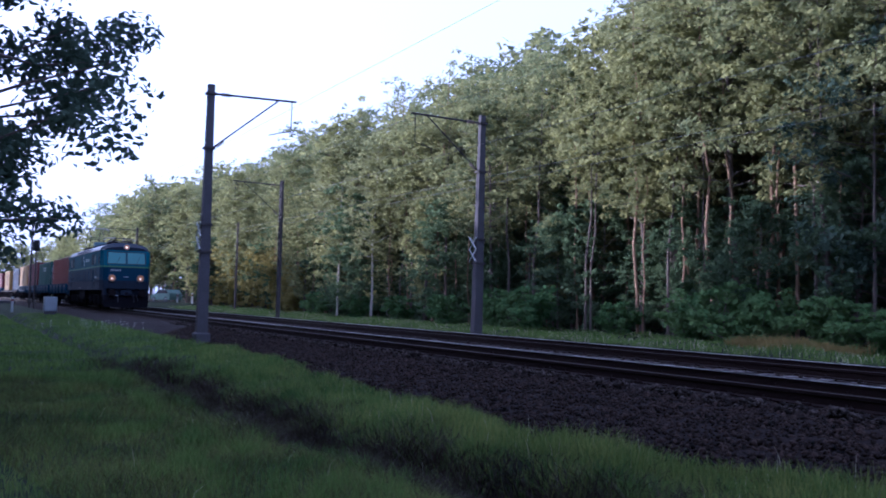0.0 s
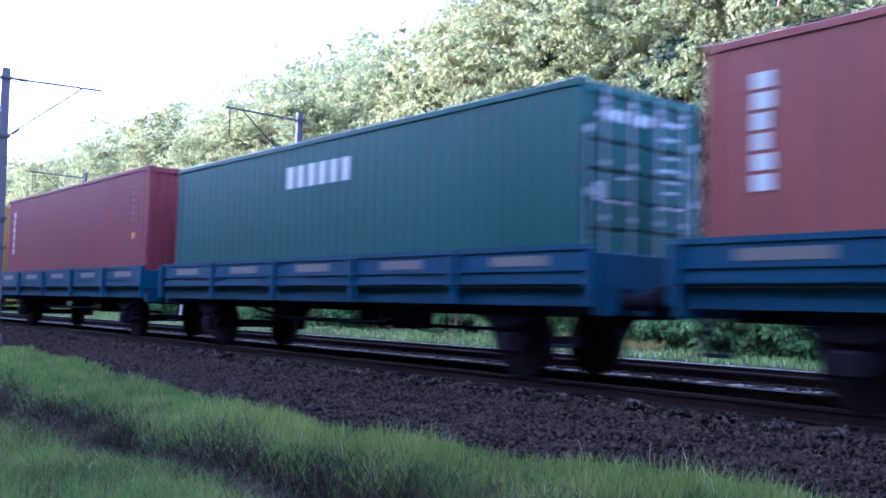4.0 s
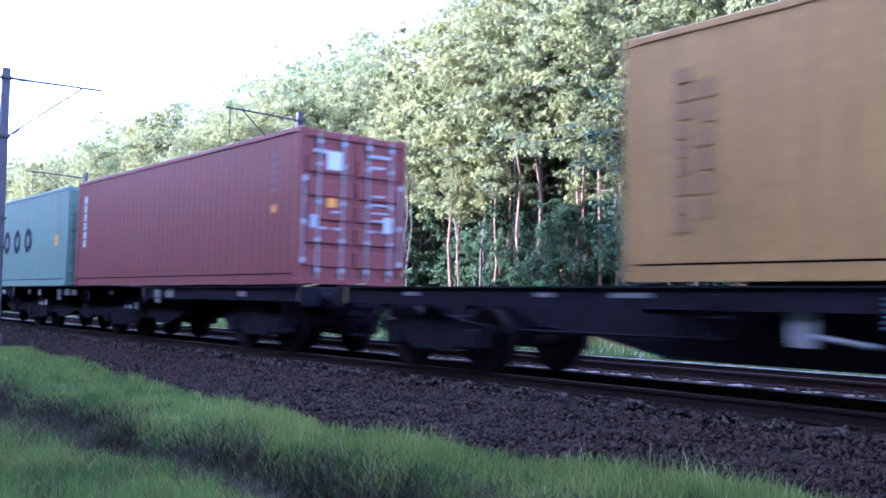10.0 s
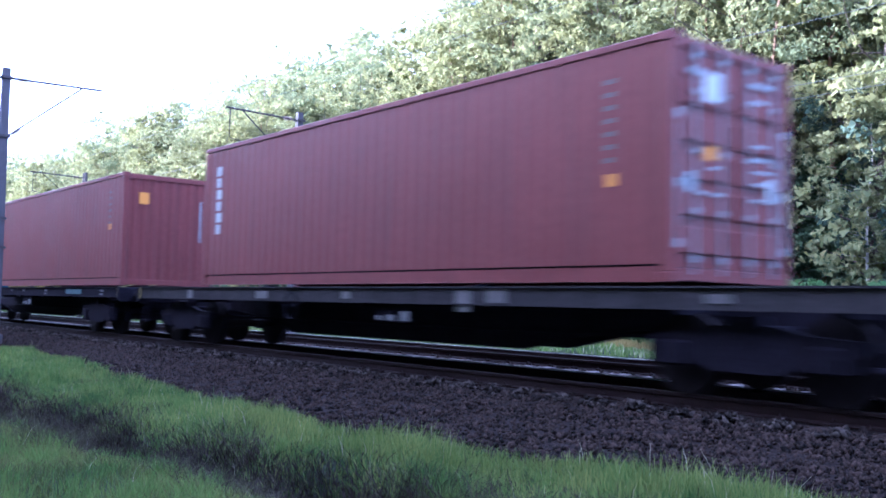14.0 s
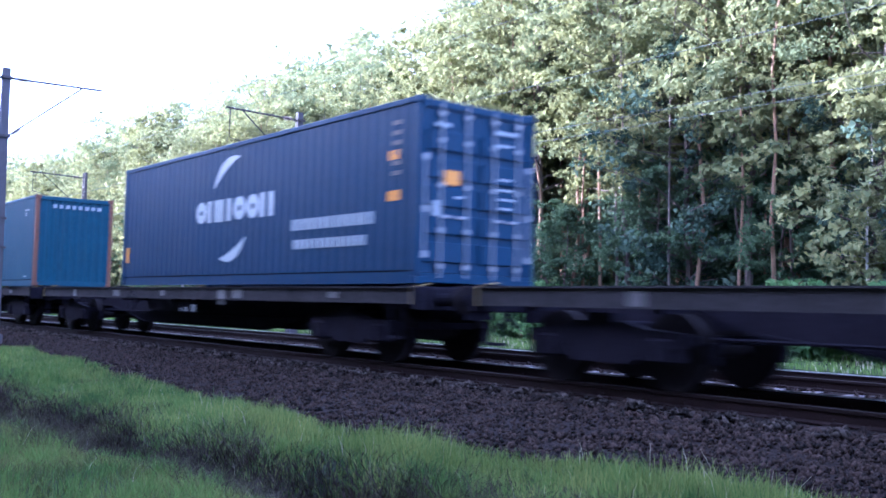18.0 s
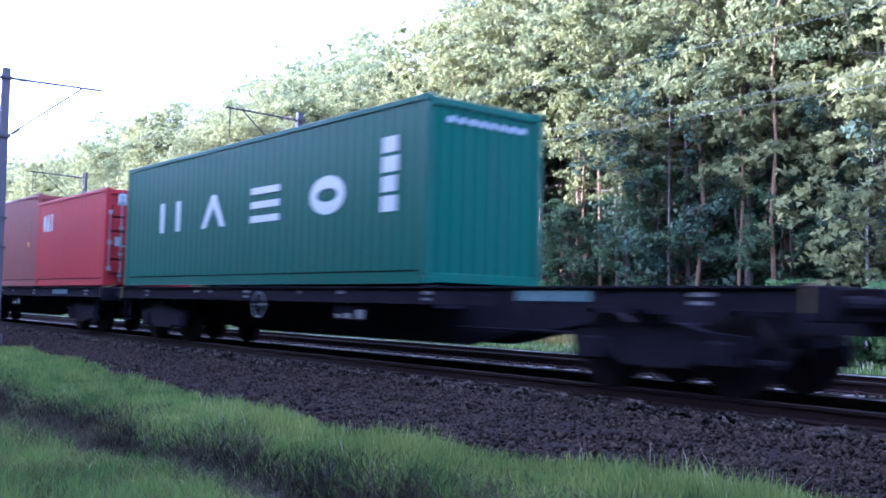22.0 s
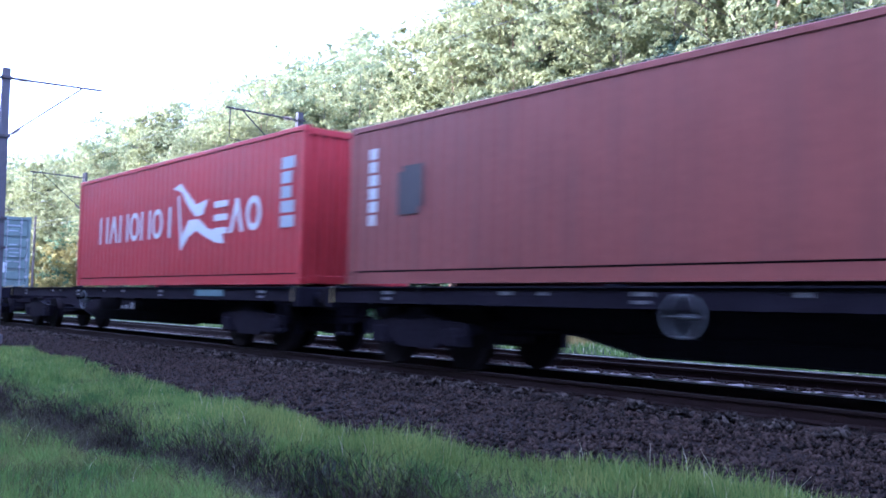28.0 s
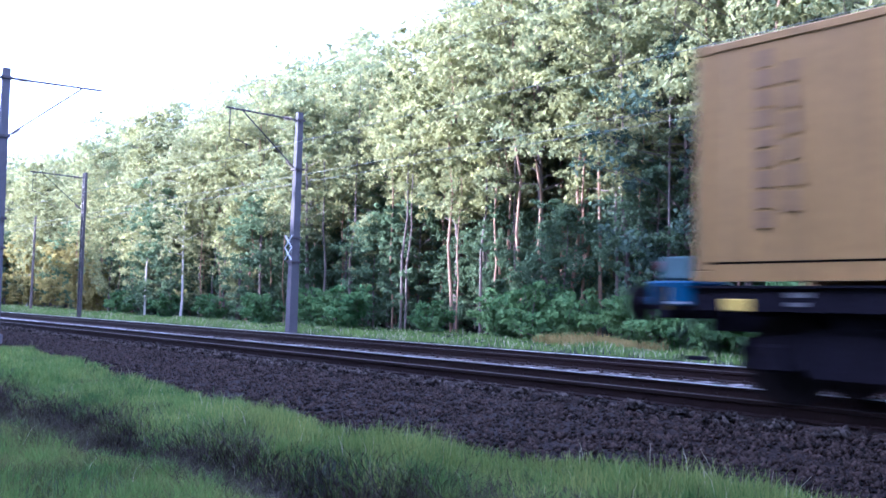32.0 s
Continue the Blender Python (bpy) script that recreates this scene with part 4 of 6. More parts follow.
part("body", Shape().box(-0.3, 0.3, -0.4, 0.4, 0.15, 1.1, 0.03), PALEMARK, box_)
part("plinth", Shape().box(-0.25, 0.25, -0.35, 0.35, -0.3, 0.15), CONCRETE, box_)
part("door", Shape().box(0.3, 0.32, -0.34, 0.34, 0.2, 1.05), PALEMARK, box_)
post_mesh = Shape().tube((0, 0, -0.4), (0, 0, 1.05), 0.10, 0.09, 8).mesh("post", WHITE)
band_mesh = Shape().tube((0, 0, 0.72), (0, 0, 0.86), 0.103, n=8, cap=False).mesh("band", CRIMSON)
for x, y in ((-118, 22.0), (-104.5, 22.6), (-95, 22.0), (-92, 3.6), (-78, 4.6)):
    p = thing("marker_post", "white painted concrete marker post by the crossing", "post", "crossing posts", pose(x, y, float(ground_z(np.array([x]), np.array([y]))[0])))
    part("post", post_mesh, None, p)
    part("band", band_mesh, None, p)


def car(x, y, turn):
    c = thing("car", "pale silver hatchback parked on the crossing road", "car", m=pose(x, y, 0.22, 0, 0, turn))
    side = [(-2.0, 0.25), (2.0, 0.25), (2.05, 0.65), (1.9, 0.85), (1.0, 0.95), (0.35, 1.42), (-1.4, 1.45), (-1.95, 1.0), (-2.05, 0.6)]
    body = part("body", Shape().prism(side, -0.82, 0.82), GREY, c)
    part("window", Shape().prism([(0.9, 0.97), (0.35, 1.36), (-1.3, 1.38), (-1.7, 1.0)], -0.83, 0.83), BLACK, body)
    for wx in (-1.25, 1.25):
        for wy in (-0.75, 0.75):
            w = part("wheel", Shape().tube((wx, wy - 0.1, 0.3), (wx, wy + 0.1, 0.3), 0.31, n=14), BLACK, c)
            part("rim", Shape().tube((wx, wy - 0.11, 0.3), (wx, wy + 0.11, 0.3), 0.18, n=10), BAR, w)


car(-112, 22.9, 200)
road = new("crossing_road", Shape().box(-113, -107, -60, 6.6, -0.2, 0.02).box(-113, -107, 17.2, 90, -0.2, 0.30).mesh("crossing_road", ASPHALT))
tagged(road, "grey worn road running up to the level crossing", "road", kind="structure")

# ---- wagons ----
MESH = {}


def cached(key, build):
    if key not in MESH:
        MESH[key] = build()
    return MESH[key]


def wheelset_mesh(r=0.46):
    def build():
        s = Shape()
        for k in (-1, 1):
            y = 0.75 * k
            s.tube((0, y - 0.065, 0), (0, y + 0.065, 0), r, n=28)
            s.tube((0, y - 0.72 * 0.12 * k, 0), (0, y - 0.105 * k, 0), r + 0.028, n=28)
            s.tube((0, y + 0.07 * k, 0), (0, y + 0.075 * k, 0), r * 0.82, n=20)
            for j in range(6):
                a = j * math.tau / 6
                s.tube((0.26 * math.cos(a) * r / 0.46, y + 0.07 * k, 0.26 * math.sin(a) * r / 0.46), (0.26 * math.cos(a) * r / 0.46, y + 0.083 * k, 0.26 * math.sin(a) * r / 0.46), 0.03, n=6)
            s.tube((0, y + 0.06 * k, 0), (0, y + 0.30 * k, 0), 0.085, n=12)
        s.tube((0, -0.75, 0), (0, 0.75, 0), 0.085, n=12)
        return s.mesh("wheelset", WHEELM)
    return cached(("wheelset", r), build)


def bogie(parent, x):
    """A two-axle freight bogie: side frames, axle boxes, springs, bolster, wheelsets."""
    def frame_mesh():
        s = Shape()
        for k in (-1, 1):
            y = 1.0 * k
            prof = [(-1.25, 0.52), (-0.65, 0.44), (-0.45, 0.30), (0.45, 0.30), (0.65, 0.44), (1.25, 0.52), (1.25, 0.68), (0.7, 0.72), (0.35, 0.80), (-0.35, 0.80), (-0.7, 0.72), (-1.25, 0.68)]
            s.prism(prof, y - 0.06, y + 0.06)
            for a in (-0.9, 0.9):
                s.box(a - 0.15, a + 0.15, y - 0.11, y + 0.13 , 0.33, 0.62, 0.03)
                for d in (-0.24, 0.24):
                    s.tube((a + d, y, 0.36), (a + d, y, 0.62), 0.075, n=8)
            s.box(-0.2, 0.2, y - 0.1, y + 0.1, 0.78, 0.90)
        s.box(-0.22, 0.22, -1.0, 1.0, 0.48, 0.80, 0.02)
        for a in (-1.22, 1.22):
            s.box(a - 0.05, a + 0.05, -1.0, 1.0, 0.55, 0.66)
        for a in (-0.36, 0.36, -1.40, 1.40):
            for k in (-0.75, 0.75):
                s.box(a - 0.05, a + 0.05, k - 0.06, k + 0.06, 0.34, 0.58)
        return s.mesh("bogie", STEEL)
    b = part("bogie", cached("bogie", frame_mesh), None, parent, at=pose(x, 0, 0))
    for a in (-0.9, 0.9):
        part("wheelset", wheelset_mesh(), None, b, at=pose(a, 0, 0.46))
    return b


def buffers(parent, half, z=1.03):
    def one():
        s = Shape().box(0.0, 0.05, -0.17, 0.17, -0.17, 0.17, 0.015).tube((0.03, 0, 0), (0.32, 0, 0), 0.10, n=12).tube((0.3, 0, 0), (0.56, 0, 0), 0.075, n=12)
        return s.mesh("buffer", STEEL)

    def face():
        return Shape().tube((0.56, 0, 0), (0.60, 0, 0), 0.21, 0.20, n=18).mesh("buffer_head", WHEELM)
    for e in (-1, 1):
        for y in (-0.875, 0.875):
            b = part("buffer", cached("buffer", one), None, parent, at=pose(e * half, y, z, 0, 0, 0 if e > 0 else 180))
            part("buffer_head", cached("buffer_head", face), None, b)
        part("coupling", cached("coupling", lambda: Shape().box(0, 0.3, -0.06, 0.06, -0.05, 0.05).tube((0.2, -0.1, 0), (0.55, -0.1, -0.12), 0.022, n=6).tube((0.2, 0.1, 0), (0.55, 0.1, -0.12), 0.022, n=6).box(0.5, 0.56, -0.13, 0.13, -0.16, -0.08).tube((0.0, 0.35, -0.1), (0.45, 0.35, -0.4), 0.03, n=8).mesh("coupling", STEEL)), None, parent, at=pose(e * half, 0, z, 0, 0, 0 if e > 0 else 180))


def long_wagon(style):
    """A four-axle container flat wagon of 60 feet, 19.8 m over the buffers."""
    w = thing("container_wagon", {"belly": "dark grimy container flat wagon with deep fish-bellied sills", "straight": "dusty brown container flat wagon with shallow side sills", "truss": "dark container flat wagon with sloping braced sills", "panel": "dark container flat wagon with a lettered panel on its sill"}[style], "railway wagon", "container wagons of the train")
    h = 9.25
    for k in (-1, 1):
        y = 1.18 * k
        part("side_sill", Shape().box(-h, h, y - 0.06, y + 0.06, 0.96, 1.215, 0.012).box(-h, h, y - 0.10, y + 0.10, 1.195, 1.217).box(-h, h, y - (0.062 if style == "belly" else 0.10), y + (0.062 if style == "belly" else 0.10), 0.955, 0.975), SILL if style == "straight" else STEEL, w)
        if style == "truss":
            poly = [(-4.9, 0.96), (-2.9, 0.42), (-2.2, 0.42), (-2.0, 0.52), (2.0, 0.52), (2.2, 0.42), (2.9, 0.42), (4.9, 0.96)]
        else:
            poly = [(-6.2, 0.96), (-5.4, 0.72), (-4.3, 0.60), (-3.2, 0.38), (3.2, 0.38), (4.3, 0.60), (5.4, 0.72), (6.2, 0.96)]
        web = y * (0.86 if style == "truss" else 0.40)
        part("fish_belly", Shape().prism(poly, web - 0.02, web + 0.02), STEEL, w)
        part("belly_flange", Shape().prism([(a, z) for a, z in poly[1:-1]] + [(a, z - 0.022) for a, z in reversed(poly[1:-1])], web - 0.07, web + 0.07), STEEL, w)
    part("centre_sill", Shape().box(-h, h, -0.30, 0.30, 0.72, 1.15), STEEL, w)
    for e in (-1, 1):
        part("end_beam", Shape().box(e * h - 0.08, e * h + 0.08, -1.3, 1.3, 0.86, 1.22, 0.015), STEEL, w)
        part("headstock_step", Shape().box(e * (h - 0.5) - 0.16, e * (h - 0.5) + 0.16, -1.34, -1.22, 0.42, 0.46).tube((e * (h - 0.5) - 0.15, -1.27, 0.44), (e * (h - 0.5) - 0.15, -1.25, 0.96), 0.016, n=6).tube((e * (h - 0.5) + 0.15, -1.27, 0.44), (e * (h - 0.5) + 0.15, -1.25, 0.96), 0.016, n=6), STEEL, w)
        bogie(w, e * 7.1)
        part("corner_rail", Shape().tube((e * (h - 0.1), -1.28, 0.95), (e * (h - 0.1), -1.28, 1.2), 0.014, n=6).tube((e * (h - 0.1), -1.28, 1.2), (e * (h - 0.1), -0.9, 1.28), 0.014, n=6), DULLYEL, w, "yellow painted grab rail")
    cross = cached("cross_beam", lambda: Shape().box(-0.07, 0.07, -1.15, 1.15, 0.9, 1.16).mesh("cross_beam", STEEL))
    for x in (-8.2, -6.2, -3.05, 0.0, 3.05, 6.2, 8.2):
        part("cross_beam", cross, None, w, at=pose(x, 0, 0))
    pin = cached("container_spigot", lambda: Shape().box(-0.11, 0.11, -0.11, 0.11, 1.20, 1.245).mesh("container_spigot", STEEL))
    for x in (-9.0, -3.05, 3.05, 9.0):
        for y in (-1.13, 1.13):
            part("container_spigot", pin, None, w, at=pose(x, y, 0))
    part("air_tank", Shape().tube((-1.0, 0.45, 0.72), (0.6, 0.45, 0.72), 0.19, n=14), STEEL, w)
    part("brake_rod", Shape().tube((-6.2, -0.55, 0.62), (6.2, -0.55, 0.62), 0.022, n=6).tube((-6.2, 0.2, 0.6), (6.2, 0.2, 0.6), 0.022, n=6), STEEL, w)
    hw = Shape()
    for k in range(16):
        a, b = k * math.tau / 16, (k + 1) * math.tau / 16
        hw.tube((-2.0 + 0.24 * math.cos(a), -1.3, 0.88 + 0.24 * math.sin(a)), (-2.0 + 0.24 * math.cos(b), -1.3, 0.88 + 0.24 * math.sin(b)), 0.015, n=6)
    for k in range(2):
        a = k * math.pi / 2
        hw.tube((-2.0 - 0.24 * math.cos(a), -1.3, 0.88 - 0.24 * math.sin(a)), (-2.0 + 0.24 * math.cos(a), -1.3, 0.88 + 0.24 * math.sin(a)), 0.007, n=5)
    hw.tube((-2.0, -1.3, 0.88), (-2.0, -1.1, 0.88), 0.03, n=8)
    part("handbrake_wheel", hw, RINGGREY if style == "belly" else STEEL, w, "round handbrake wheel")
    if style == "panel":
        part("brake_plate", Shape().box(-1.22, -0.92, -1.20, -1.18, 0.60, 0.97, 0.008), PLATEGREY, w, "square pale brake plate")
        part("brake_lever", Shape().tube((-0.94, -1.19, 0.72), (-0.34, -1.19, 0.64), 0.03, n=8), PLATEGREY, w, "pale worn brake lever")
        board = part("lettered_panel", Shape().box(-0.22, 0.26, -1.262, -1.243, 0.78, 1.17, 0.006), STEEL, w, "dark panel with lines of lettering")
        for i in range(6):
            part("lettering_line", Shape().box(-0.18, 0.22 - 0.03 * (i % 3), -1.268, -1.262, 0.81 + 0.055 * i, 0.835 + 0.055 * i), PLATETEAL, board, "faded teal lettering line")
        for x, q in ((7.7, 0.14), (3.3, 0.2), (-3.2, 0.3), (-4.6, 0.16), (-7.4, 0.2)):
            part("data_panel", Shape().box(x - q, x + q, -1.246, -1.241, 1.08, 1.14), PLATEGREY, w, "small faded data lettering")
    elif style == "belly":
        for x, q in ((7.9, 0.14), (3.1, 0.12), (0.75, 0.11), (-0.6, 0.05), (-2.6, 0.13), (-4.2, 0.06), (-4.9, 0.10), (-7.6, 0.12)):
            part("data_panel", Shape().box(x - q, x + q, -1.246, -1.241, 1.10, 1.15), PLATEGREY, w, "small faded data lettering")
            if q > 0.11:
                part("data_panel", Shape().box(x - q, x + 0.6 * q, -1.246, -1.241, 1.01, 1.05), PLATEGREY, w, "small faded data lettering")
        part("data_plate", Shape().box(5.0, 6.3, -1.252, -1.241, 1.03, 1.16), PLATETEAL, w, "pale teal lettered plate")
    else:
        for x, q, z, t in ((3.4, 0.20, 0.99, 0.19), (2.7, 0.16, 0.86, 0.30), (-0.3, 0.12, 1.02, 0.12), (-3.2, 0.22, 1.0, 0.14), (-6.4, 0.12, 0.98, 0.18), (6.9, 0.16, 1.03, 0.10)):
            part("data_panel", Shape().box(x - q, x + q, -1.252, -1.241, z, z + t), FAINT, w, "faded beige data plate")
    for x0, x1, z1 in ((0.55, 0.65, 0.76), (0.8, 0.98, 0.78), (1.15, 1.38, 0.84)):
        hang = part("label_bracket", Shape().box(x0 - 0.02, x1 + 0.02, -1.19, -1.18, 0.67, 0.97), STEEL, w)
        part("brake_label", Shape().box(x0, x1, -1.196, -1.19, 0.69, z1), PLATEGREY, hang, "small white brake label")
    buffers(w, h + 0.05)
    return w


def short_wagon(paintm, word):
    """A two-axle low-sided flat wagon, 14 m over the buffers."""
    w = thing("flat_wagon", word + " painted two-axle flat wagon with low folding sides", "railway wagon", "low-sided flat wagons of the train")
    h = 6.4
    for k in (-1, 1):
        y = 1.36 * k
        part("sole_bar", Shape().box(-h, h, y * 0.92 - 0.05, y * 0.92 + 0.05, 0.98, 1.20, 0.01).box(-h, h, y * 0.92 - 0.05, y * 0.92 + 0.09 * 1, 0.97, 0.99), paintm, w)
        for j in range(5):
            a = -h + j * 2 * h / 5 + 0.04
            b = a + 2 * h / 5 - 0.08
            board = part("drop_side", Shape().box(a, b, y - 0.035, y + 0.035, 1.21, 1.72, 0.01).box(a, b, y - 0.055, y + 0.055, 1.66, 1.725), paintm, w)
            part("rib", Shape().box(a, b, y - 0.06, y + 0.06, 1.40, 1.44).box(a, b, y - 0.06, y + 0.06, 1.24, 1.28), paintm, board)
            part("data_panel", Shape().box(a + 0.7, b - 0.7, k * (1.398) - 0.004, k * 1.398 + 0.004, 1.47, 1.60), FAINT, board, "faded lettering panel")
        for j in range(6):
            a = -h + j * 2 * h / 5
            part("stanchion", Shape().box(a - 0.05, a + 0.05, y - 0.06 + 0.05 * k, y + 0.06 + 0.05 * k, 0.98, 1.68, 0.01), paintm, w)
        for x in (-4.6, 4.6):
            part("axle_guard", Shape().prism([(x - 0.55, 0.98), (x - 0.22, 0.36), (x - 0.13, 0.36), (x - 0.13, 0.7), (x + 0.13, 0.7), (x + 0.13, 0.36), (x + 0.22, 0.36), (x + 0.55, 0.98)], y * 0.76 - 0.02, y * 0.76 + 0.02), STEEL, w)
            part("axle_box", Shape().box(x - 0.14, x + 0.14, y * 0.79 - 0.12, y * 0.79 + 0.12, 0.33, 0.60, 0.03), STEEL, w)
            sp = Shape()
            for q in range(6):
                sp.box(x - 0.62 + 0.09 * q, x + 0.62 - 0.09 * q, y * 0.80 - 0.06, y * 0.80 + 0.06, 0.82 - 0.03 * q, 0.845 - 0.03 * q)
            part("leaf_spring", sp, STEEL, w)
    part("deck", Shape().box(-h, h, -1.30, 1.30, 1.18, 1.235), DECK, w, "worn plank deck")
    for e in (-1, 1):
        part("end_board", Shape().box(e * h - 0.04 + 0.06 * e, e * h + 0.04 + 0.06 * e, -1.36, 1.36, 1.18, 1.62, 0.01), paintm, w)
        part("end_beam", Shape().box(e * h - 0.1, e * h + 0.1, -1.3, 1.3, 0.86, 1.19, 0.015), paintm, w)
        part("wheelset", wheelset_mesh(), None, w, at=pose(e * 4.6, 0, 0.46))
        part("step", Shape().box(e * 5.9 - 0.17, e * 5.9 + 0.17, -1.42, -1.28, 0.46, 0.50).tube((e * 5.9 - 0.15, -1.34, 0.48), (e * 5.9 - 0.15, -1.3, 1.0), 0.016, n=6).tube((e * 5.9 + 0.15, -1.34, 0.48), (e * 5.9 + 0.15, -1.3, 1.0), 0.016, n=6), STEEL, w)
    part("centre_sill", Shape().box(-h, h, -0.32, -0.18, 0.82, 1.18).box(-h, h, 0.18, 0.32, 0.82, 1.18), STEEL, w)
    part("truss_rod", Shape().tube((-3.6, -1.05, 0.97), (-1.6, -1.05, 0.66), 0.03, n=6).tube((-1.6, -1.05, 0.66), (1.6, -1.05, 0.66), 0.03, n=6).tube((1.6, -1.05, 0.66), (3.6, -1.05, 0.97), 0.03, n=6).box(-1.65, -1.55, -1.09, -1.01, 0.66, 0.98).box(1.55, 1.65, -1.09, -1.01, 0.66, 0.98), STEEL, w)
    part("air_tank", Shape().tube((-0.9, 0.4, 0.75), (0.5, 0.4, 0.75), 0.18, n=14), STEEL, w)
    part("brake_gear", Shape().tube((-4.2, 0, 0.6), (4.2, 0, 0.6), 0.03, n=6).box(1.1, 1.5, -0.5, 0.1, 0.55, 0.9).box(-2.2, -1.9, -0.9, -0.5, 0.6, 0.95), STEEL, w)
    buffers(w, h + 0.05)
    return w


# ---- containers ----
def wall_strip(x0, x1, z0, z1, y, out, pitch=0.278, depth=0.014):
    """A corrugated sheet from x0 to x1 in the plane y; out is its outward side."""
    n = max(3, round((x1 - x0) / pitch))
    p = (x1 - x0) / n
    line = []
    for i in range(n):
        a = x0 + i * p
        line += [(a, y), (a + 0.26 * p, y), (a + 0.5 * p, y - out * depth), (a + 0.76 * p, y - out * depth)]
    line.append((x1, y))
    m = len(line)
    vs = [(a, b, z0) for a, b in line] + [(a, b, z1) for a, b in line]
    fs = [((i, i + 1, m + i + 1, m + i) if out < 0 else (i + 1, i, m + i, m + i + 1)) for i in range(m - 1)]
    return Shape().add(vs, fs)


def word_bars(x0, x1, z0, z1, n, seed=0, gap=0.34):
    """Plain upright bars that stand for a line of lettering."""
    r = random.Random(seed)
    s = Shape()
    p = (x1 - x0) / n
    for i in range(n):
        a = x0 + i * p
        s.box(a, a + p * (1 - gap) * r.uniform(0.86, 1.0), 0, 0.003, z0, z1)
    return s


def swoosh(cx, cz, r, a0, a1, w, n=14):
    """A crescent that is thick in its middle."""
    s = Shape()
    vs = []
    for i in range(n + 1):
        f = i / n
        a = radians(a0 + (a1 - a0) * f)
        k = w * (0.15 + math.sin(math.pi * f))
        for q in (r - k / 2, r + k / 2):
            for y in (0, 0.003):
                vs.append((cx + q * math.cos(a), y, cz + q * math.sin(a)))
    fs = []
    for i in range(n):
        o = 4 * i
        fs += [(o, o + 4, o + 6, o + 2), (o + 1, o + 3, o + 7, o + 5), (o, o + 1, o + 5, o + 4), (o + 2, o + 6, o + 7, o + 3)]
    return s.add(vs, fs)


def star(cx, cz, r, n=7):
    s = Shape()
    pts = [((r if k % 2 == 0 else r * 0.38) * math.sin(k * math.pi / n) + cx, (r if k % 2 == 0 else r * 0.38) * math.cos(k * math.pi / n) + cz) for k in range(2 * n)]
    return s.prism(pts, 0.002, 0.006)


def container(paintm, colour, feet=40, front="plain", marks=(), post=None, high=True, group="containers on the train"):
    """A corrugated steel box container: posts, castings, rails, walls, roof, and doors or a plain end in front."""
    half = 6.096 if feet == 40 else 3.029
    H, hw = (2.896 if high else 2.591), 1.219
    c = thing("shipping_container", colour + " corrugated steel shipping container " + ("with barred doors" if front == "doors" else "with a ribbed end wall"), "container", group)
    pm = paintm.name
    post_m = post or paintm
    pz = cached((feet, pm, "side", -1, H), lambda: wall_strip(-half + 0.16, half - 0.16, 0.208, H - 0.10, -hw + 0.012, -1).mesh("side_wall", paintm))
    part("side_wall", pz, None, c)
    part("side_wall", cached((feet, pm, "side", 1, H), lambda: wall_strip(-half + 0.16, half - 0.16, 0.16, H - 0.10, hw - 0.012, 1).mesh("side_wall", paintm)), None, c)
    for k in (-1, 1):
        part("top_rail", cached((feet, pm, "top", k, H), lambda: Shape().box(-half + 0.15, half - 0.15, k * hw - 0.06 if k > 0 else -hw, hw if k > 0 else -hw + 0.06, H - 0.105, H - 0.01, 0.012).mesh("top_rail", paintm)), None, c)
        part("bottom_rail", cached((feet, pm, "bottom", k), lambda: Shape().box(-half + 0.15, half - 0.15, hw - 0.07 if k > 0 else -hw + 0.028, hw - 0.028 if k > 0 else -hw + 0.07, 0.02, 0.184).box(-half + 0.15, half - 0.15, hw - 0.07 if k > 0 else -hw, hw if k > 0 else -hw + 0.07, 0.0, 0.022).mesh("bottom_rail", paintm)), None, c)
        for e in (-1, 1):
            x0, x1 = (half - 0.17, half - 0.005) if e > 0 else (-half + 0.005, -half + 0.17)
            y0, y1 = (hw - 0.12, hw - 0.003) if k > 0 else (-hw + 0.003, -hw + 0.12)
            part("corner_post", cached((feet, post_m.name, "post", e, k, H), lambda: Shape().box(x0, x1, y0, y1, 0.118, H - 0.118, 0.012).mesh("corner_post", post_m)), None, c)
            for z0 in (0.0, H - 0.118):
                part("corner_casting", cached((feet, post_m.name, "cast", e, k, z0), lambda: Shape().box(half - 0.178 if e > 0 else -half, half if e > 0 else -half + 0.178, hw - 0.162 if k > 0 else -hw, hw if k > 0 else -hw + 0.162, z0, z0 + 0.118, 0.01).mesh("corner_casting", post_m)), None, c)
    part("roof", cached((feet, pm, "roof", H), lambda: Shape().add([(x, y, H - 0.02 - (0.015 if i % 2 else 0)) for i, x in enumerate(np.linspace(-half + 0.1, half - 0.1, 57 if feet == 40 else 29)) for y in (-hw + 0.05, hw - 0.05)], [(2 * i, 2 * i + 2, 2 * i + 3, 2 * i + 1) for i in range(56 if feet == 40 else 28)]).mesh("roof", paintm)), None, c)
    part("floor", cached((feet, "floor"), lambda: Shape().box(-half + 0.1, half - 0.1, -hw + 0.09, hw - 0.09, 0.08, 0.26).mesh("floor", STEEL)), None, c)
    part("end_header", cached((feet, pm, "header", H), lambda: Shape().box(half - 0.10, half - 0.01, -hw + 0.12, hw - 0.12, H - 0.16, H - 0.03, 0.01).mesh("end_header", paintm)), None, c)
    part("end_sill", cached((feet, pm, "end_sill"), lambda: Shape().box(half - 0.12, half - 0.01, -hw + 0.12, hw - 0.12, 0.02, 0.17, 0.01).mesh("end_sill", paintm)), None, c)

    def ribbed(e):
        s = wall_strip(-hw + 0.11, hw - 0.11, 0.16, H - 0.14, 0, -1, 0.25, 0.042)
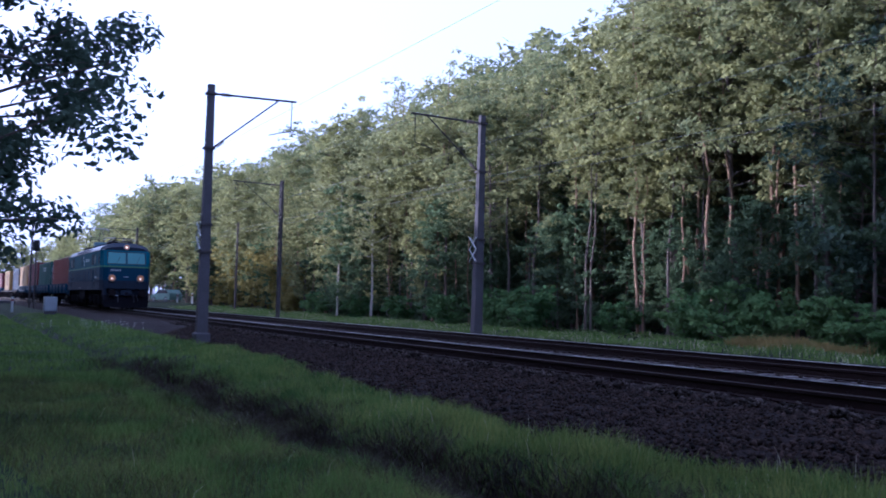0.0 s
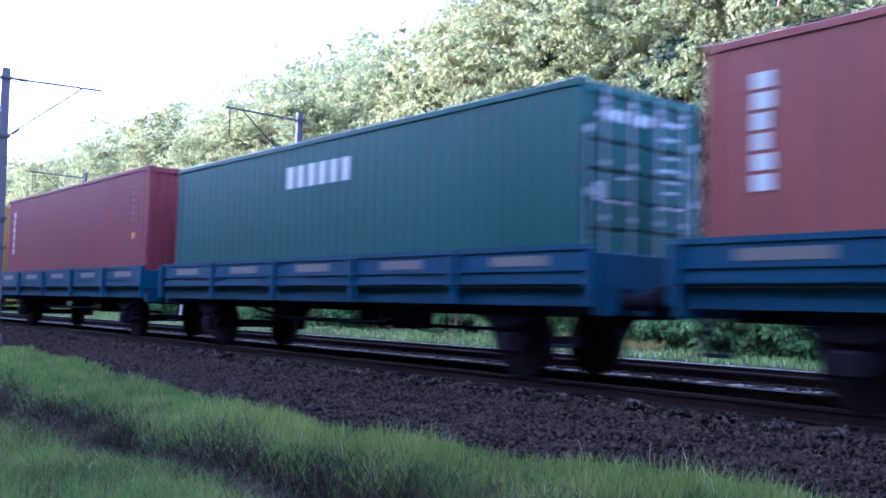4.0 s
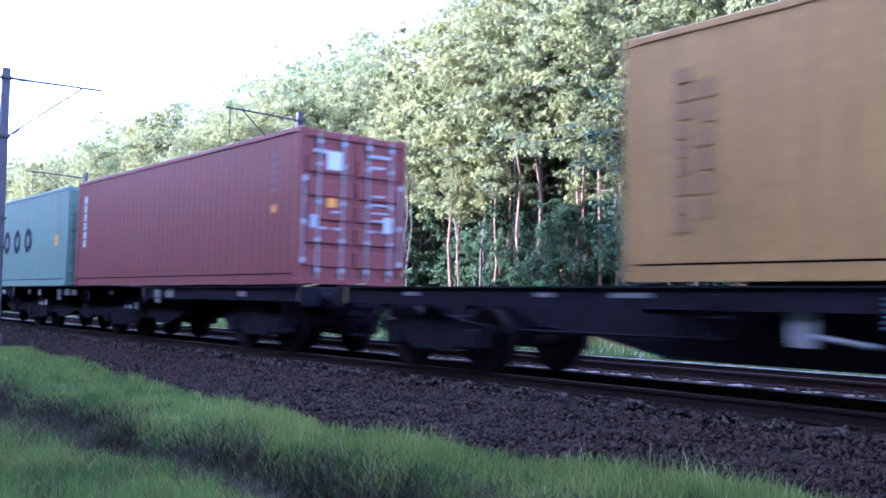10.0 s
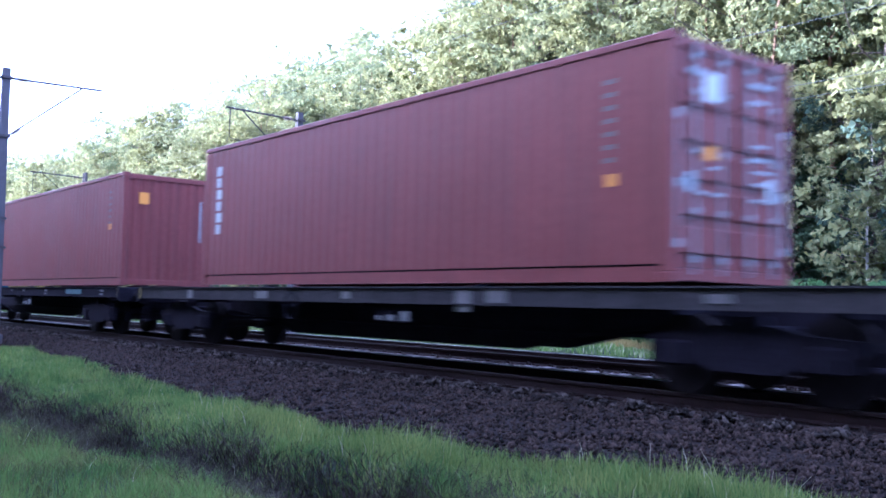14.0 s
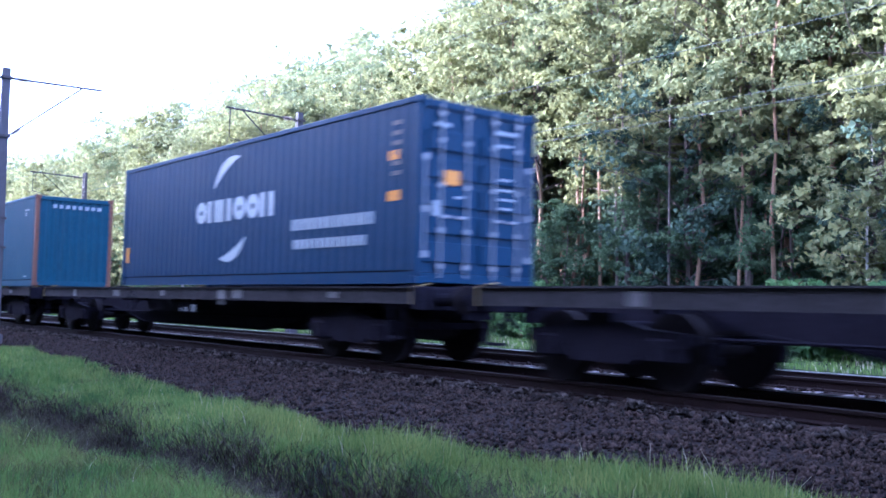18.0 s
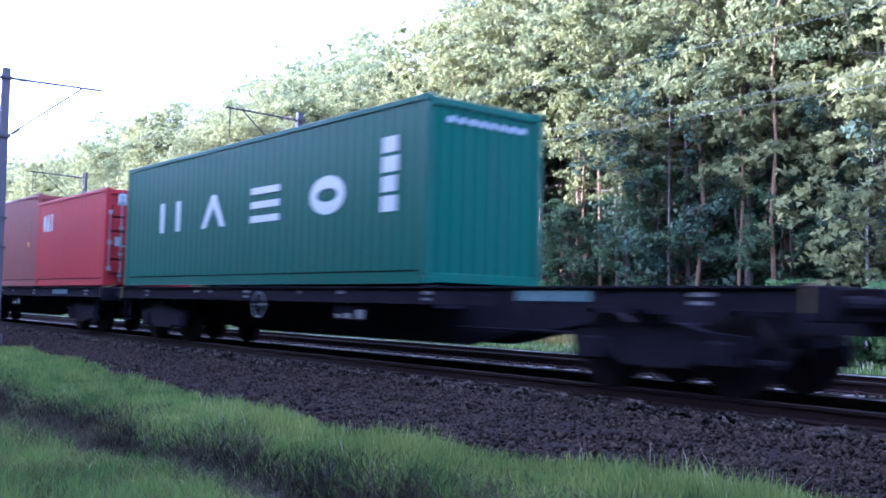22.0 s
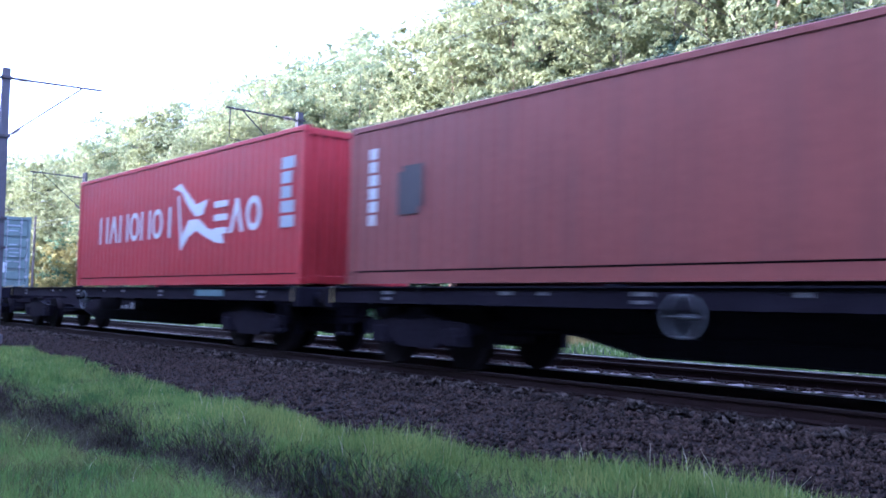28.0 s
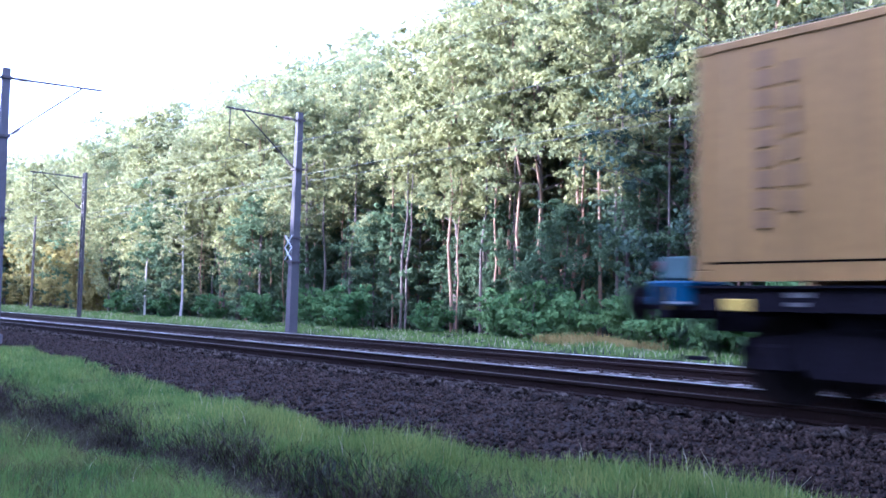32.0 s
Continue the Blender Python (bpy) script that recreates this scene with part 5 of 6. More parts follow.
        s.v = [(e * (half - 0.03 - abs(y)), -e * x, z) for x, y, z in s.v] if e > 0 else [(-(half - 0.03 - abs(y)), x, z) for x, y, z in s.v]
        return s.mesh("end_wall", paintm)
    part("end_wall", cached((feet, pm, "end", -1, H), lambda: ribbed(-1)), None, c)
    if front == "plain":
        part("end_wall", cached((feet, pm, "end", 1, H), lambda: ribbed(1)), None, c)
    else:
        for k in (-1, 1):
            y0, y1 = (0.008, hw - 0.13) if k > 0 else (-hw + 0.13, -0.008)

            def leafm():
                s = Shape().box(half - 0.09, half - 0.055, y0, y1, 0.18, H - 0.17)
                for q in range(5):
                    z = 0.34 + q * (H - 0.72) / 5
                    s.box(half - 0.06, half - 0.005, y0 + 0.05, y1 - 0.05, z, z + 0.31, 0.012)
                return s.mesh("door_leaf", paintm)
            leaf = part("door_leaf", cached((feet, pm, "leaf", k, H), leafm), None, c)
            for j, f in enumerate((0.27, 0.76)):
                y = y0 + (y1 - y0) * f

                def barm():
                    s = Shape().tube((half + 0.012, y, 0.1), (half + 0.012, y, H - 0.08), 0.019, n=8)
                    for z in (0.24, 0.8, 1.5, 2.2, H - 0.28):
                        s.box(half - 0.006, half + 0.036, y - 0.05, y + 0.05, z, z + 0.07)
                    s.box(half + 0.015, half + 0.035, min(y, y + 0.42 * (0.5 - f) * 2), max(y, y + 0.42 * (0.5 - f) * 2), 1.03, 1.07)
                    return s.mesh("locking_bar", paintm if paintm is YELLOW else BAR)
                part("locking_bar", cached((feet, "bar", k, j, H, paintm is YELLOW), barm), None, leaf, "painted locking bar" if paintm is YELLOW else "galvanised locking bar")
            hinge_y = y1 if k > 0 else y0
            part("hinge", cached((feet, "hinge", k, H), lambda: Shape().box(half - 0.03, half + 0.0, hinge_y - 0.05, hinge_y + 0.05, 0.4, 0.5).box(half - 0.03, half + 0.0, hinge_y - 0.05, hinge_y + 0.05, 1.1, 1.2).box(half - 0.03, half + 0.0, hinge_y - 0.05, hinge_y + 0.05, 1.9, 2.0).box(half - 0.026, half - 0.006, hinge_y - 0.012, hinge_y + 0.012, 0.4, 2.0).mesh("hinge", BAR)), None, leaf)
        for y, z, a, b in ((0.32, H - 0.42, 0.52, 0.06), (0.34, H - 0.62, 0.36, 0.04), (0.40, 1.55, 0.36, 0.04), (0.40, 1.40, 0.4, 0.035), (0.40, 1.25, 0.32, 0.035), (0.40, 1.72, 0.3, 0.04), (-0.95, 1.05, 0.18, 0.24), (-0.5, 1.35, 0.18, 0.04), (-0.92, H - 0.45, 0.3, 0.07)):
            part("door_label", cached((feet, "label", y, z), lambda: Shape().box(half + 0.0, half + 0.003, y, y + a, z, z + b).mesh("door_label", PALEMARK)), None, c)
    for mk in marks:
        name, sh, mm, where, word = mk
        at = pose(0, -hw + 0.006, 0) if where == "side" else pose(half - 0.024 if front == "plain" else half + 0.004, 0, 0, 0, 0, 90)
        if isinstance(sh, list):
            for one in sh:
                one.v = [(x, -abs(y), z) for x, y, z in one.v]
                part(name, one, mm, c, word, at)
            continue
        sh.v = [(x, -abs(y), z) for x, y, z in sh.v]
        if name in ("placard", "data_label", "white_sticker", "lettering", "slogan", "end_lettering", "small_mark", "number_column", "end_column", "column", "emblem") and len(sh.f) * 8 == len(sh.v) * 6:
            for i in range(0, len(sh.v), 8):
                one = Shape().add(sh.v[i:i + 8], sh.f[:6])
                part(name, one, mm, c, word, at)
            continue
        part(name, sh, mm, c, word, at)
    return c


def many(*shapes):
    s = Shape()
    for q in shapes:
        s.add(q.v, q.f)
    return s


def stack_bars(x, z0, z1, w, n, seed):
    """Small characters one above the other."""
    r = random.Random(seed)
    s = Shape()
    p = (z1 - z0) / n
    for i in range(n):
        s.box(x, x + w * r.uniform(0.75, 1), 0, 0.003, z0 + i * p, z0 + i * p + p * 0.80)
    return s


def flat(x0, x1, z0, z1):
    return Shape().box(x0, x1, 0, 0.003, z0, z1)


def plate(*pts):
    """A flat shape with the outline given as (x, z)."""
    return Shape().prism(pts, 0, 0.003)


def ring(x0, x1, z0, z1, w, n=20):
    """A flat oval ring."""
    cx, cz, a, b = (x0 + x1) / 2, (z0 + z1) / 2, (x1 - x0) / 2, (z1 - z0) / 2
    vs = []
    for k in range(n):
        c, q = math.cos(k * math.tau / n), math.sin(k * math.tau / n)
        for f, g in ((a, b), (a - w, b - w)):
            vs += [(cx + f * c, 0, cz + g * q), (cx + f * c, 0.003, cz + g * q)]
    fs = []
    for k in range(n):
        o, p = 4 * k, 4 * ((k + 1) % n)
        fs += [(o, p, p + 2, o + 2), (o + 1, o + 3, p + 3, p + 1), (o, o + 1, p + 1, p), (o + 2, p + 2, p + 3, o + 3)]
    return Shape().add(vs, fs)


def shapes(kinds, x0, x1, z0, z1, w, gap=0.16):
    """A row of plain shapes that keeps the rhythm of a painted trade mark: o ring, n pair of uprights, v wedge, h three bars, b block, i upright, x upright and wedge."""
    out = []
    p = (x1 - x0) / (len(kinds) - gap)
    for k, c in enumerate(kinds):
        a = x0 + k * p
        b = a + p * (1 - gap)
        t = (z1 - z0) / 5.2
        if c == "o":
            out.append(ring(a, b, z0, z1, w))
        elif c == "n":
            out += [flat(a, a + w, z0, z1), flat(b - w, b, z0, z1)]
        elif c == "v":
            m = (a + b) / 2
            out.append(plate((a, z0), (a + w, z0), (m, z1 - 0.35 * (z1 - z0)), (b - w, z0), (b, z0), (m + 0.45 * w, z1), (m - 0.45 * w, z1)))
        elif c == "h":
            out += [flat(a, b, z0, z0 + t), flat(a, b, (z0 + z1 - t) / 2, (z0 + z1 + t) / 2), flat(a, b, z1 - t, z1)]
        elif c == "b":
            out.append(flat(a, b, z0 + 0.1 * (z1 - z0), z1))
        elif c == "i":
            out.append(flat((a + b - w) / 2, (a + b + w) / 2, z0, z1))
        elif c == "x":
            out += [flat(a, a + w, z0, z1), plate((b - w, z0), (b, z0), (a + 1.3 * w, (z0 + z1) / 2), (b, z1), (b - w, z1), (a + 1.02 * w, (z0 + z1) / 2))]
    return out


def m_logo(x):
    """The dark emblem of the yellow boxes: a three-legged comb on a foot line, over a stack of bars and a ring."""
    a, b = x - 0.63, x + 0.63
    legs = [flat(a, a + 0.23, 1.42, 2.14), flat(x - 0.13, x + 0.11, 1.42, 2.10), flat(b - 0.26, b, 1.42, 2.14)]
    top = [plate((a - 0.04, 2.16), (b, 2.12), (b - 0.04, 2.31), (x + 0.15, 2.34), (x - 0.05, 2.25), (x - 0.2, 2.34), (a - 0.04, 2.30))]
    foot = [plate((a - 0.22, 1.36), (x, 1.33), (b + 0.3, 1.38), (b + 0.3, 1.45), (x, 1.40), (a - 0.22, 1.44))]
    low = [ring(a + 0.02, x - 0.04, 1.0, 1.30, 0.13), ring(a + 0.02, x - 0.04, 0.67, 1.0, 0.13), ring(x + 0.08, b + 0.04, 0.67, 1.30, 0.19)]
    return legs + top + foot + low


def small_labels(x, z):
    return [("data_label", many(*[flat(x - 0.22, x, z - 0.16 * k, z - 0.16 * k + 0.07) for k in range(6)]), FAINT, "side", "pale column of data labels")]


def yellow_box(front="plain", n=0, high=True):
    marks = [("emblem", m_logo(0.0), DARKMARK, "side", "dark blue block emblem"),
             ("number_column", many(stack_bars(-5.35, 0.55, 2.45, 0.22, 9, n), stack_bars(-5.02, 0.7, 2.3, 0.16, 6, n + 1)), FADED, "side", "faded upright number column"),
             ("small_label", flat(4.9, 5.35, 2.30, 2.36), RUST, "side", "faded small lettering")]
    if front == "plain":
        marks.append(("placard", flat(-0.72, -0.5, 2.1, 2.26), AMBER, "end", "orange placard"))
    else:
        marks += [("placard", flat(0.66, 0.98, 0.62, 0.86), AMBER, "end", "orange placard"), ("door_emblem", flat(-1.0, -0.72, 2.05, 2.36), DARKMARK, "end", "dark square emblem"), ("pale_sticker", flat(-1.0, -0.78, 0.75, 1.05), SKYMARK, "end", "pale blue sticker")]
    return container(YELLOW, "yellow", 40, front, marks, post=None, high=high)


def deep_blue_box(text, n=0, front="doors", extra=()):
    if text == 1:
        marks = [("lettering", shapes("onn", -1.80, -0.18, 1.30, 1.76, 0.17, 0.09), WHITE, "side", "broad white block lettering"), ("lettering", shapes("oon", -0.06, 1.58, 1.30, 1.77, 0.17, 0.09), WHITE, "side", "broad white block lettering"),
                 ("arc", swoosh(0.10, 1.30, 1.28, 88, 146, 0.18), WHITE, "side", "white arc emblem"), ("arc", swoosh(-0.45, 1.78, 1.25, -97, -42, 0.18), WHITE, "side", "white arc emblem")]
    else:
        marks = [("lettering", shapes("onv", -2.25, -0.12, 1.25, 1.87, 0.22, 0.10), WHITE, "side", "broad white block lettering"), ("lettering", shapes("oon", 0.06, 2.32, 1.22, 1.86, 0.22, 0.10), WHITE, "side", "broad white block lettering"),
                 ("arc", swoosh(0.05, 1.08, 1.45, 90, 140, 0.17), WHITE, "side", "white arc emblem"), ("arc", swoosh(0.0, 2.05, 1.45, -90, -40, 0.17), WHITE, "side", "white arc emblem")]
    marks += [("placard", flat(-5.82, -5.62, 0.55, 0.92), AMBER, "side", "orange placard"),
             ("side_placard", flat(5.3, 5.55, 1.95, 2.1), AMBER, "side", "orange warning sticker"), ("side_placard", flat(5.28, 5.6, 1.3, 1.46), AMBER, "side", "orange warning sticker"),
             ("door_placard", flat(-0.72, -0.42, 1.55, 1.78), AMBER, "end", "orange sticker"), *small_labels(5.6, 2.5), *extra]
    if text:
        drop, back = (0.09, 0.2) if text == 1 else (0.0, 0.0)
        marks.append(("slogan", word_bars(2.5 - back, 5.05 - back / 2, 1.06 - drop, 1.26 - drop, 13, 5, 0.2), PALEMARK, "side", "pale line of small lettering"))
        marks.append(("slogan", word_bars(2.58 - back, 4.93 - back, 0.72 - drop, 0.89 - drop, 14, 6, 0.2), PALEMARK, "side", "pale line of small lettering"))
    if text == 2:
        marks.append(("frame_marking", many(flat(2.32, 5.2, 1.47, 1.52), flat(2.32, 5.2, 0.57, 0.62), flat(2.32, 2.37, 0.57, 1.52), flat(5.15, 5.2, 0.57, 1.52)), PALEMARK, "side", "thin white frame"))
    return container(DEEPBLUE if n % 2 else NAVY, "deep blue", 40, front, marks, post=None)


def plain_red(paintm, colour, front="plain", feet=40, seed=0, vertical=True, extra=(), high=True):
    h = 6.0 if feet == 40 else 2.95
    marks = list(extra)
    if vertical:
        marks.append(("number_column", stack_bars(-h + 0.5, 1.05, 2.5, 0.22, 6, seed), WHITE, "side", "white upright block lettering"))
    marks += [("data_label", many(*[flat(h - 0.92, h - 0.76, 2.4 - 0.16 * k, 2.46 - 0.16 * k) for k in range(5 + seed % 3)]), FAINT, "side", "small pale data labels"),
              ("placard", flat(h - 0.88, h - 0.72, 1.15 + 0.1 * (seed % 4), 1.30 + 0.1 * (seed % 4)), AMBER, "side", "orange placard")]
    if front == "plain":
        marks += [("end_column", stack_bars(0.85, 1.2, 2.3, 0.07, 12, seed + 2), PALEMARK, "end", "white upright number")]
        if seed % 2:
            marks += [("end_placard", flat(-0.8, -0.55, 2.1, 2.4), AMBER, "end", "orange placard")]
    else:
        marks += [("white_sticker", many(flat(-0.62, -0.3, 2.15, 2.5), flat(0.7, 0.9, 1.05, 1.35)), WHITE, "end", "white stickers"), ("amber_sticker", flat(-0.6, -0.4, 1.45, 1.62), AMBER, "end", "amber sticker")]
    if not high:
        for mk in marks:
            mk[1].v = [(x, y, z * 0.89) for x, y, z in mk[1].v]
    return container(paintm, colour, feet, front, marks, high=high)


TRAIN = []   # things, and where each one's centre is at the clip's start


def ride(ob, u, z=0.0):
    TRAIN.append((ob, u, z))


FLOOR = 1.265


def load(ob, rear, feet=40):
    ride(ob, rear + (6.096 if feet == 40 else 3.029), FLOOR)


W_BLUE, W_GREEN = short_wagon(FLATBLUE, "faded blue"), short_wagon(FLATGREEN, "faded grey-green")
W_BELLY, W_PLAIN, W_TRUSS, W_PANEL = long_wagon("belly"), long_wagon("straight"), long_wagon("truss"), long_wagon("panel")
taken = set()


def wagon(proto, front):
    ob = proto
    if proto.name in taken:
        ob = copy_thing(proto, pose(0, 0, 0))
    taken.add(proto.name)
    ride(ob, front - (7.0 if proto in (W_BLUE, W_GREEN) else 9.9))


for f in (-78.55, -92.55, -106.55, -120.45):
    wagon(W_BLUE, f)
for f, p in ((-134.4, W_PLAIN), (-154.2, W_PLAIN), (-188.2, W_PANEL), (-208.0, W_PANEL), (-227.8, W_TRUSS), (-254.9, W_PLAIN)):
    wagon(p, f)
wagon(W_BLUE, -174.2)
wagon(W_TRUSS, -241.4 + 6.4)
wagon(W_GREEN, -274.65)
wagon(W_BLUE, -288.6)
wagon(W_GREEN, -361.9)
for i, f in enumerate((-302.5, -322.3, -342.1, -375.9, -395.7, -415.5, -435.3, -455.1, -474.9, -494.7, -514.5, -534.3, -554.1, -573.9, -593.6, -613.2, -632.9, -652.7, -672.25)):
    wagon(W_PLAIN if i in (0, 3, 4, 5, 11, 12, 13) else W_BELLY, f)

load(plain_red(OXIDE, "oxide red", "plain", 40, 2, True, [("end_lettering", word_bars(-0.8, 0.3, 2.35, 2.68, 4, 3), WHITE, "end", "white block lettering")], high=False), -91.71)
load(container(DARKGREEN, "dark green", 40, "doors", [("lettering", word_bars(-1.2, 1.0, 1.75, 2.15, 6, 4), WHITE, "side", "white block lettering"), ("end_lettering", word_bars(-0.8, 0.2, 2.1, 2.25, 6, 3), WHITE, "end", "white lettering")], high=False), -105.72)
load(plain_red(CRIMSON, "crimson", "plain", 40, 4), -119.65)
load(yellow_box("plain", 1), -133.61)
load(container(NAVY, "navy blue", 40, "plain", [("emblem", [ring(-5.78, -5.20, 2.14, 2.52, 0.2), flat(-5.25, -4.72, 2.30, 2.46), plate((-5.35, 2.40), (-5.0, 2.68), (-4.82, 2.62), (-5.1, 2.38)), plate((-5.62, 2.45), (-5.5, 2.68), (-5.35, 2.66), (-5.42, 2.42))], WHITE, "side", "white emblem like a paw"),
      ("lettering", shapes("onnvo", -4.62, -2.82, 2.34, 2.55, 0.08, 0.08), WHITE, "side", "white lettering"), ("end_lettering", word_bars(-0.9, 0.8, 2.45, 2.62, 8, 5), WHITE, "end", "white lettering"),
      ("data_panel", flat(5.08, 5.33, 1.22, 1.80), RINGGREY, "side", "greyish data panel"), ("data_panel", flat(5.08, 5.33, 1.86, 2.52), RINGGREY, "side", "greyish data panel"), ("data_panel", flat(5.40, 5.59, 2.05, 2.47), RINGGREY, "side", "greyish data panel"),
      ("side_placard", flat(5.40, 5.59, 1.81, 1.97), AMBER, "side", "orange warning label"), ("side_placard", flat(5.38, 5.62, 1.23, 1.36), AMBER, "side", "orange warning label"), ("small_mark", flat(5.40, 5.59, 1.56, 1.70), PALEMARK, "side", "pale label")], post=RUSTBLUE), -147.40)
load(yellow_box("plain", 2), -167.41)
load(plain_red(CRIMSON, "crimson", "plain", 40, 5, False), -187.34)
load(yellow_box("doors", 3), -201.35)
load(yellow_box("doors", 4), -221.25)
load(plain_red(BROWNRED, "brown-red", "doors", 40, 6), -241.0)
load(container(GREY, "pale grey", 40, "doors", [("lettering", shapes("ooooo", -3.12, 2.55, 1.06, 1.84, 0.20, 0.40), DARKMARK, "side", "dark blue spaced block lettering"), ("small_mark", word_bars(-5.5, -4.6, 2.3, 2.42, 5, 3), DARKMARK, "side", "small dark lettering"), ("small_mark", word_bars(-4.2, -3.2, 2.4, 2.52, 5, 3), DARKMARK, "side", "small dark lettering"), ("placard", flat(5.0, 5.3, 1.2, 1.5), AMBER, "side", "orange placard")]), -254.04)
load(container(MAROON, "dark maroon", 40, "plain", [("lettering", shapes("ovbihi", -1.6, 0.5, 1.22, 1.54, 0.10), YELMARK, "side", "yellow and white block lettering"),
     ("emblem", [plate((0.95, 1.50), (1.76, 1.52), (1.88, 1.80), (1.86, 2.03), (1.5, 1.97), (1.3, 1.84), (0.95, 1.88)), plate((0.95, 1.12), (0.62, 1.05), (0.42, 0.86), (0.62, 0.81), (1.1, 0.86), (1.5, 1.12), (1.73, 1.45), (0.95, 1.44))], YELMARK, "side", "yellow leaf-shaped emblem"),
     ("emblem_stripe", [flat(0.70, 0.93, 1.50, 1.90), flat(0.70, 0.93, 1.10, 1.44)], PALEMARK, "side", "pale stripe of the emblem"), ("side_placard", flat(5.35, 5.6, 1.5, 1.75), BRIGHTRED, "side", "faded red placard"), *small_labels(5.3, 2.4)], high=False), -274.06)
load(yellow_box("doors", 5, False), -287.75)
load(container(TEAL, "teal", 40, "plain", [("lettering", shapes("onivx", -3.4, -0.95, 1.2, 1.98, 0.17, 0.12), WHITE, "side", "large white block lettering"), ("lettering", shapes("hnibbinb", -0.45, 3.05, 1.2, 1.98, 0.16, 0.14), WHITE, "side", "large white block lettering"), ("number_column", stack_bars(-5.7, 0.6, 2.5, 0.2, 7, 3), PALEMARK, "side", "pale upright lettering"), *small_labels(5.2, 2.5)], post=RUST), -301.56)
load(plain_red(BROWNRED, "brown-red", "doors", 40, 8), -318.33)
load(plain_red(BROWNRED, "brown-red", "plain", 40, 7, False), -335.27)
load(container(BLUE, "blue", 40, "plain", [("end_column", stack_bars(0.8, 0.9, 2.4, 0.1, 10, 2), WHITE, "end", "white upright number"), ("placard", flat(-0.1, 0.15, 0.5, 0.7), AMBER, "end", "amber placard")]), -355.2)
load(deep_blue_box(0, 1), -388.68)
load(deep_blue_box(1, 2), -408.60)
load(container(BLUE, "blue", 40, "plain", [("lettering", shapes("hovoo", -4.85, -2.6, 2.12, 2.56, 0.13, 0.10), WHITE, "side", "white block lettering"), ("red_shapes", shapes("ob", -5.76, -4.92, 2.14, 2.62, 0.13, 0.1), BRIGHTRED, "side", "red emblem"), *[("small_mark", flat(*q), PALEMARK, "side", "small pale mark") for q in ((4.85, 5.35, 2.42, 2.48), (4.95, 5.08, 2.25, 2.38), (5.0, 5.3, 0.28, 0.33), (-1.6, -1.4, 0.3, 0.36), (-2.3, -2.1, 0.3, 0.36))], ("end_lettering", word_bars(-0.7, 0.9, 2.5, 2.62, 8, 4), PALEMARK, "end", "faded lettering")], post=RUST), -428.38)
load(deep_blue_box(0, 2, extra=[("side_placard", flat(4.92, 5.28, 0.47, 0.84), AMBER, "side", "large orange placard"), ("side_placard", flat(4.79, 4.96, 1.2, 1.36), AMBER, "side", "small orange label"), ("door_placard", flat(-0.25, 0.05, 1.5, 1.85), AMBER, "end", "orange placard"), ("door_placard", flat(-0.25, 0.0, 2.05, 2.25), AMBER, "end", "orange sticker"), ("door_placard", flat(-0.75, -0.5, 1.25, 1.42), AMBER, "end", "orange sticker")]), -448.15)
load(container(GREEN, "green", 20, "plain", [("lettering", shapes("nvho", -1.92, 1.62, 1.05, 1.65, 0.19, 0.12), WHITE, "side", "white block lettering"), ("column", flat(1.73, 2.25, 0.69, 1.89), WHITE, "side", "white upright panel"), ("column_dash", [flat(1.8, 2.15, z, z + 0.03) for z in (0.9, 1.2, 1.45, 1.68)], CRIMSON, "side", "red dash"), ("slogan", word_bars(-0.62, 0.48, 0.68, 0.82, 8, 3, 0.15), PALEMARK, "side", "small pale lettering"), ("side_placard", flat(2.52, 2.75, 1.38, 1.55), AMBER, "side", "orange sticker"), ("end_column", stack_bars(0.85, 0.9, 2.3, 0.1, 10, 2), WHITE, "end", "white upright number")], high=False), -462.06, 20)
load(container(ORANGE, "orange", 40, "plain", [("emblem", [plate((-4.2, 0.92), (-3.65, 0.92), (-3.5, 1.5), (-4.3, 1.42)), plate((-3.5, 0.95), (-2.95, 0.98), (-2.85, 1.5), (-3.4, 1.5)), plate((-3.95, 1.58), (-2.85, 1.58), (-2.8, 2.1), (-3.3, 2.22), (-3.8, 2.1))], DEEPBLUE, "side", "blue block emblem"), ("lettering", shapes("nobob", -1.85, 1.05, 1.12, 1.66, 0.12), DEEPBLUE, "side", "dark blue block lettering"), ("lettering", shapes("iiovo", 1.35, 4.38, 1.1, 1.72, 0.13), DEEPBLUE, "side", "dark blue block lettering"), *small_labels(5.2, 2.5)]), -474.19)
load(container(GREEN, "green", 40, "plain", [("lettering", shapes("nvho", -3.95, 3.85, 1.2, 1.88, 0.22, 0.50), WHITE, "side", "widely spaced white block lettering"), ("column", stack_bars(4.93, 1.14, 2.4, 0.5, 4, 4), WHITE, "side", "white upright block lettering"), ("end_lettering", word_bars(-0.8, 0.9, 2.5, 2.6, 8, 4), PALEMARK, "end", "faded lettering")]), -494.01)
load(container(BRIGHTRED, "bright red", 20, "doors", [("lettering", shapes("ovi", -2.42, -1.42, 1.64, 2.15, 0.15, 0.08), WHITE, "side", "white block lettering"), ("end_lettering", word_bars(-0.9, 0.1, 2.2, 2.45, 3, 5), WHITE, "end", "white lettering")], high=False), -501.56, 20)
load(plain_red(OXIDE, "faded oxide red", "plain", 40, 9), -513.77)
load(deep_blue_box(2, 3), -533.55)
load(plain_red(BROWNRED, "brown-red", "doors", 40, 10, False), -547.17)
load(plain_red(BROWNRED, "brown-red", "doors", 40, 12, False), -566.84)
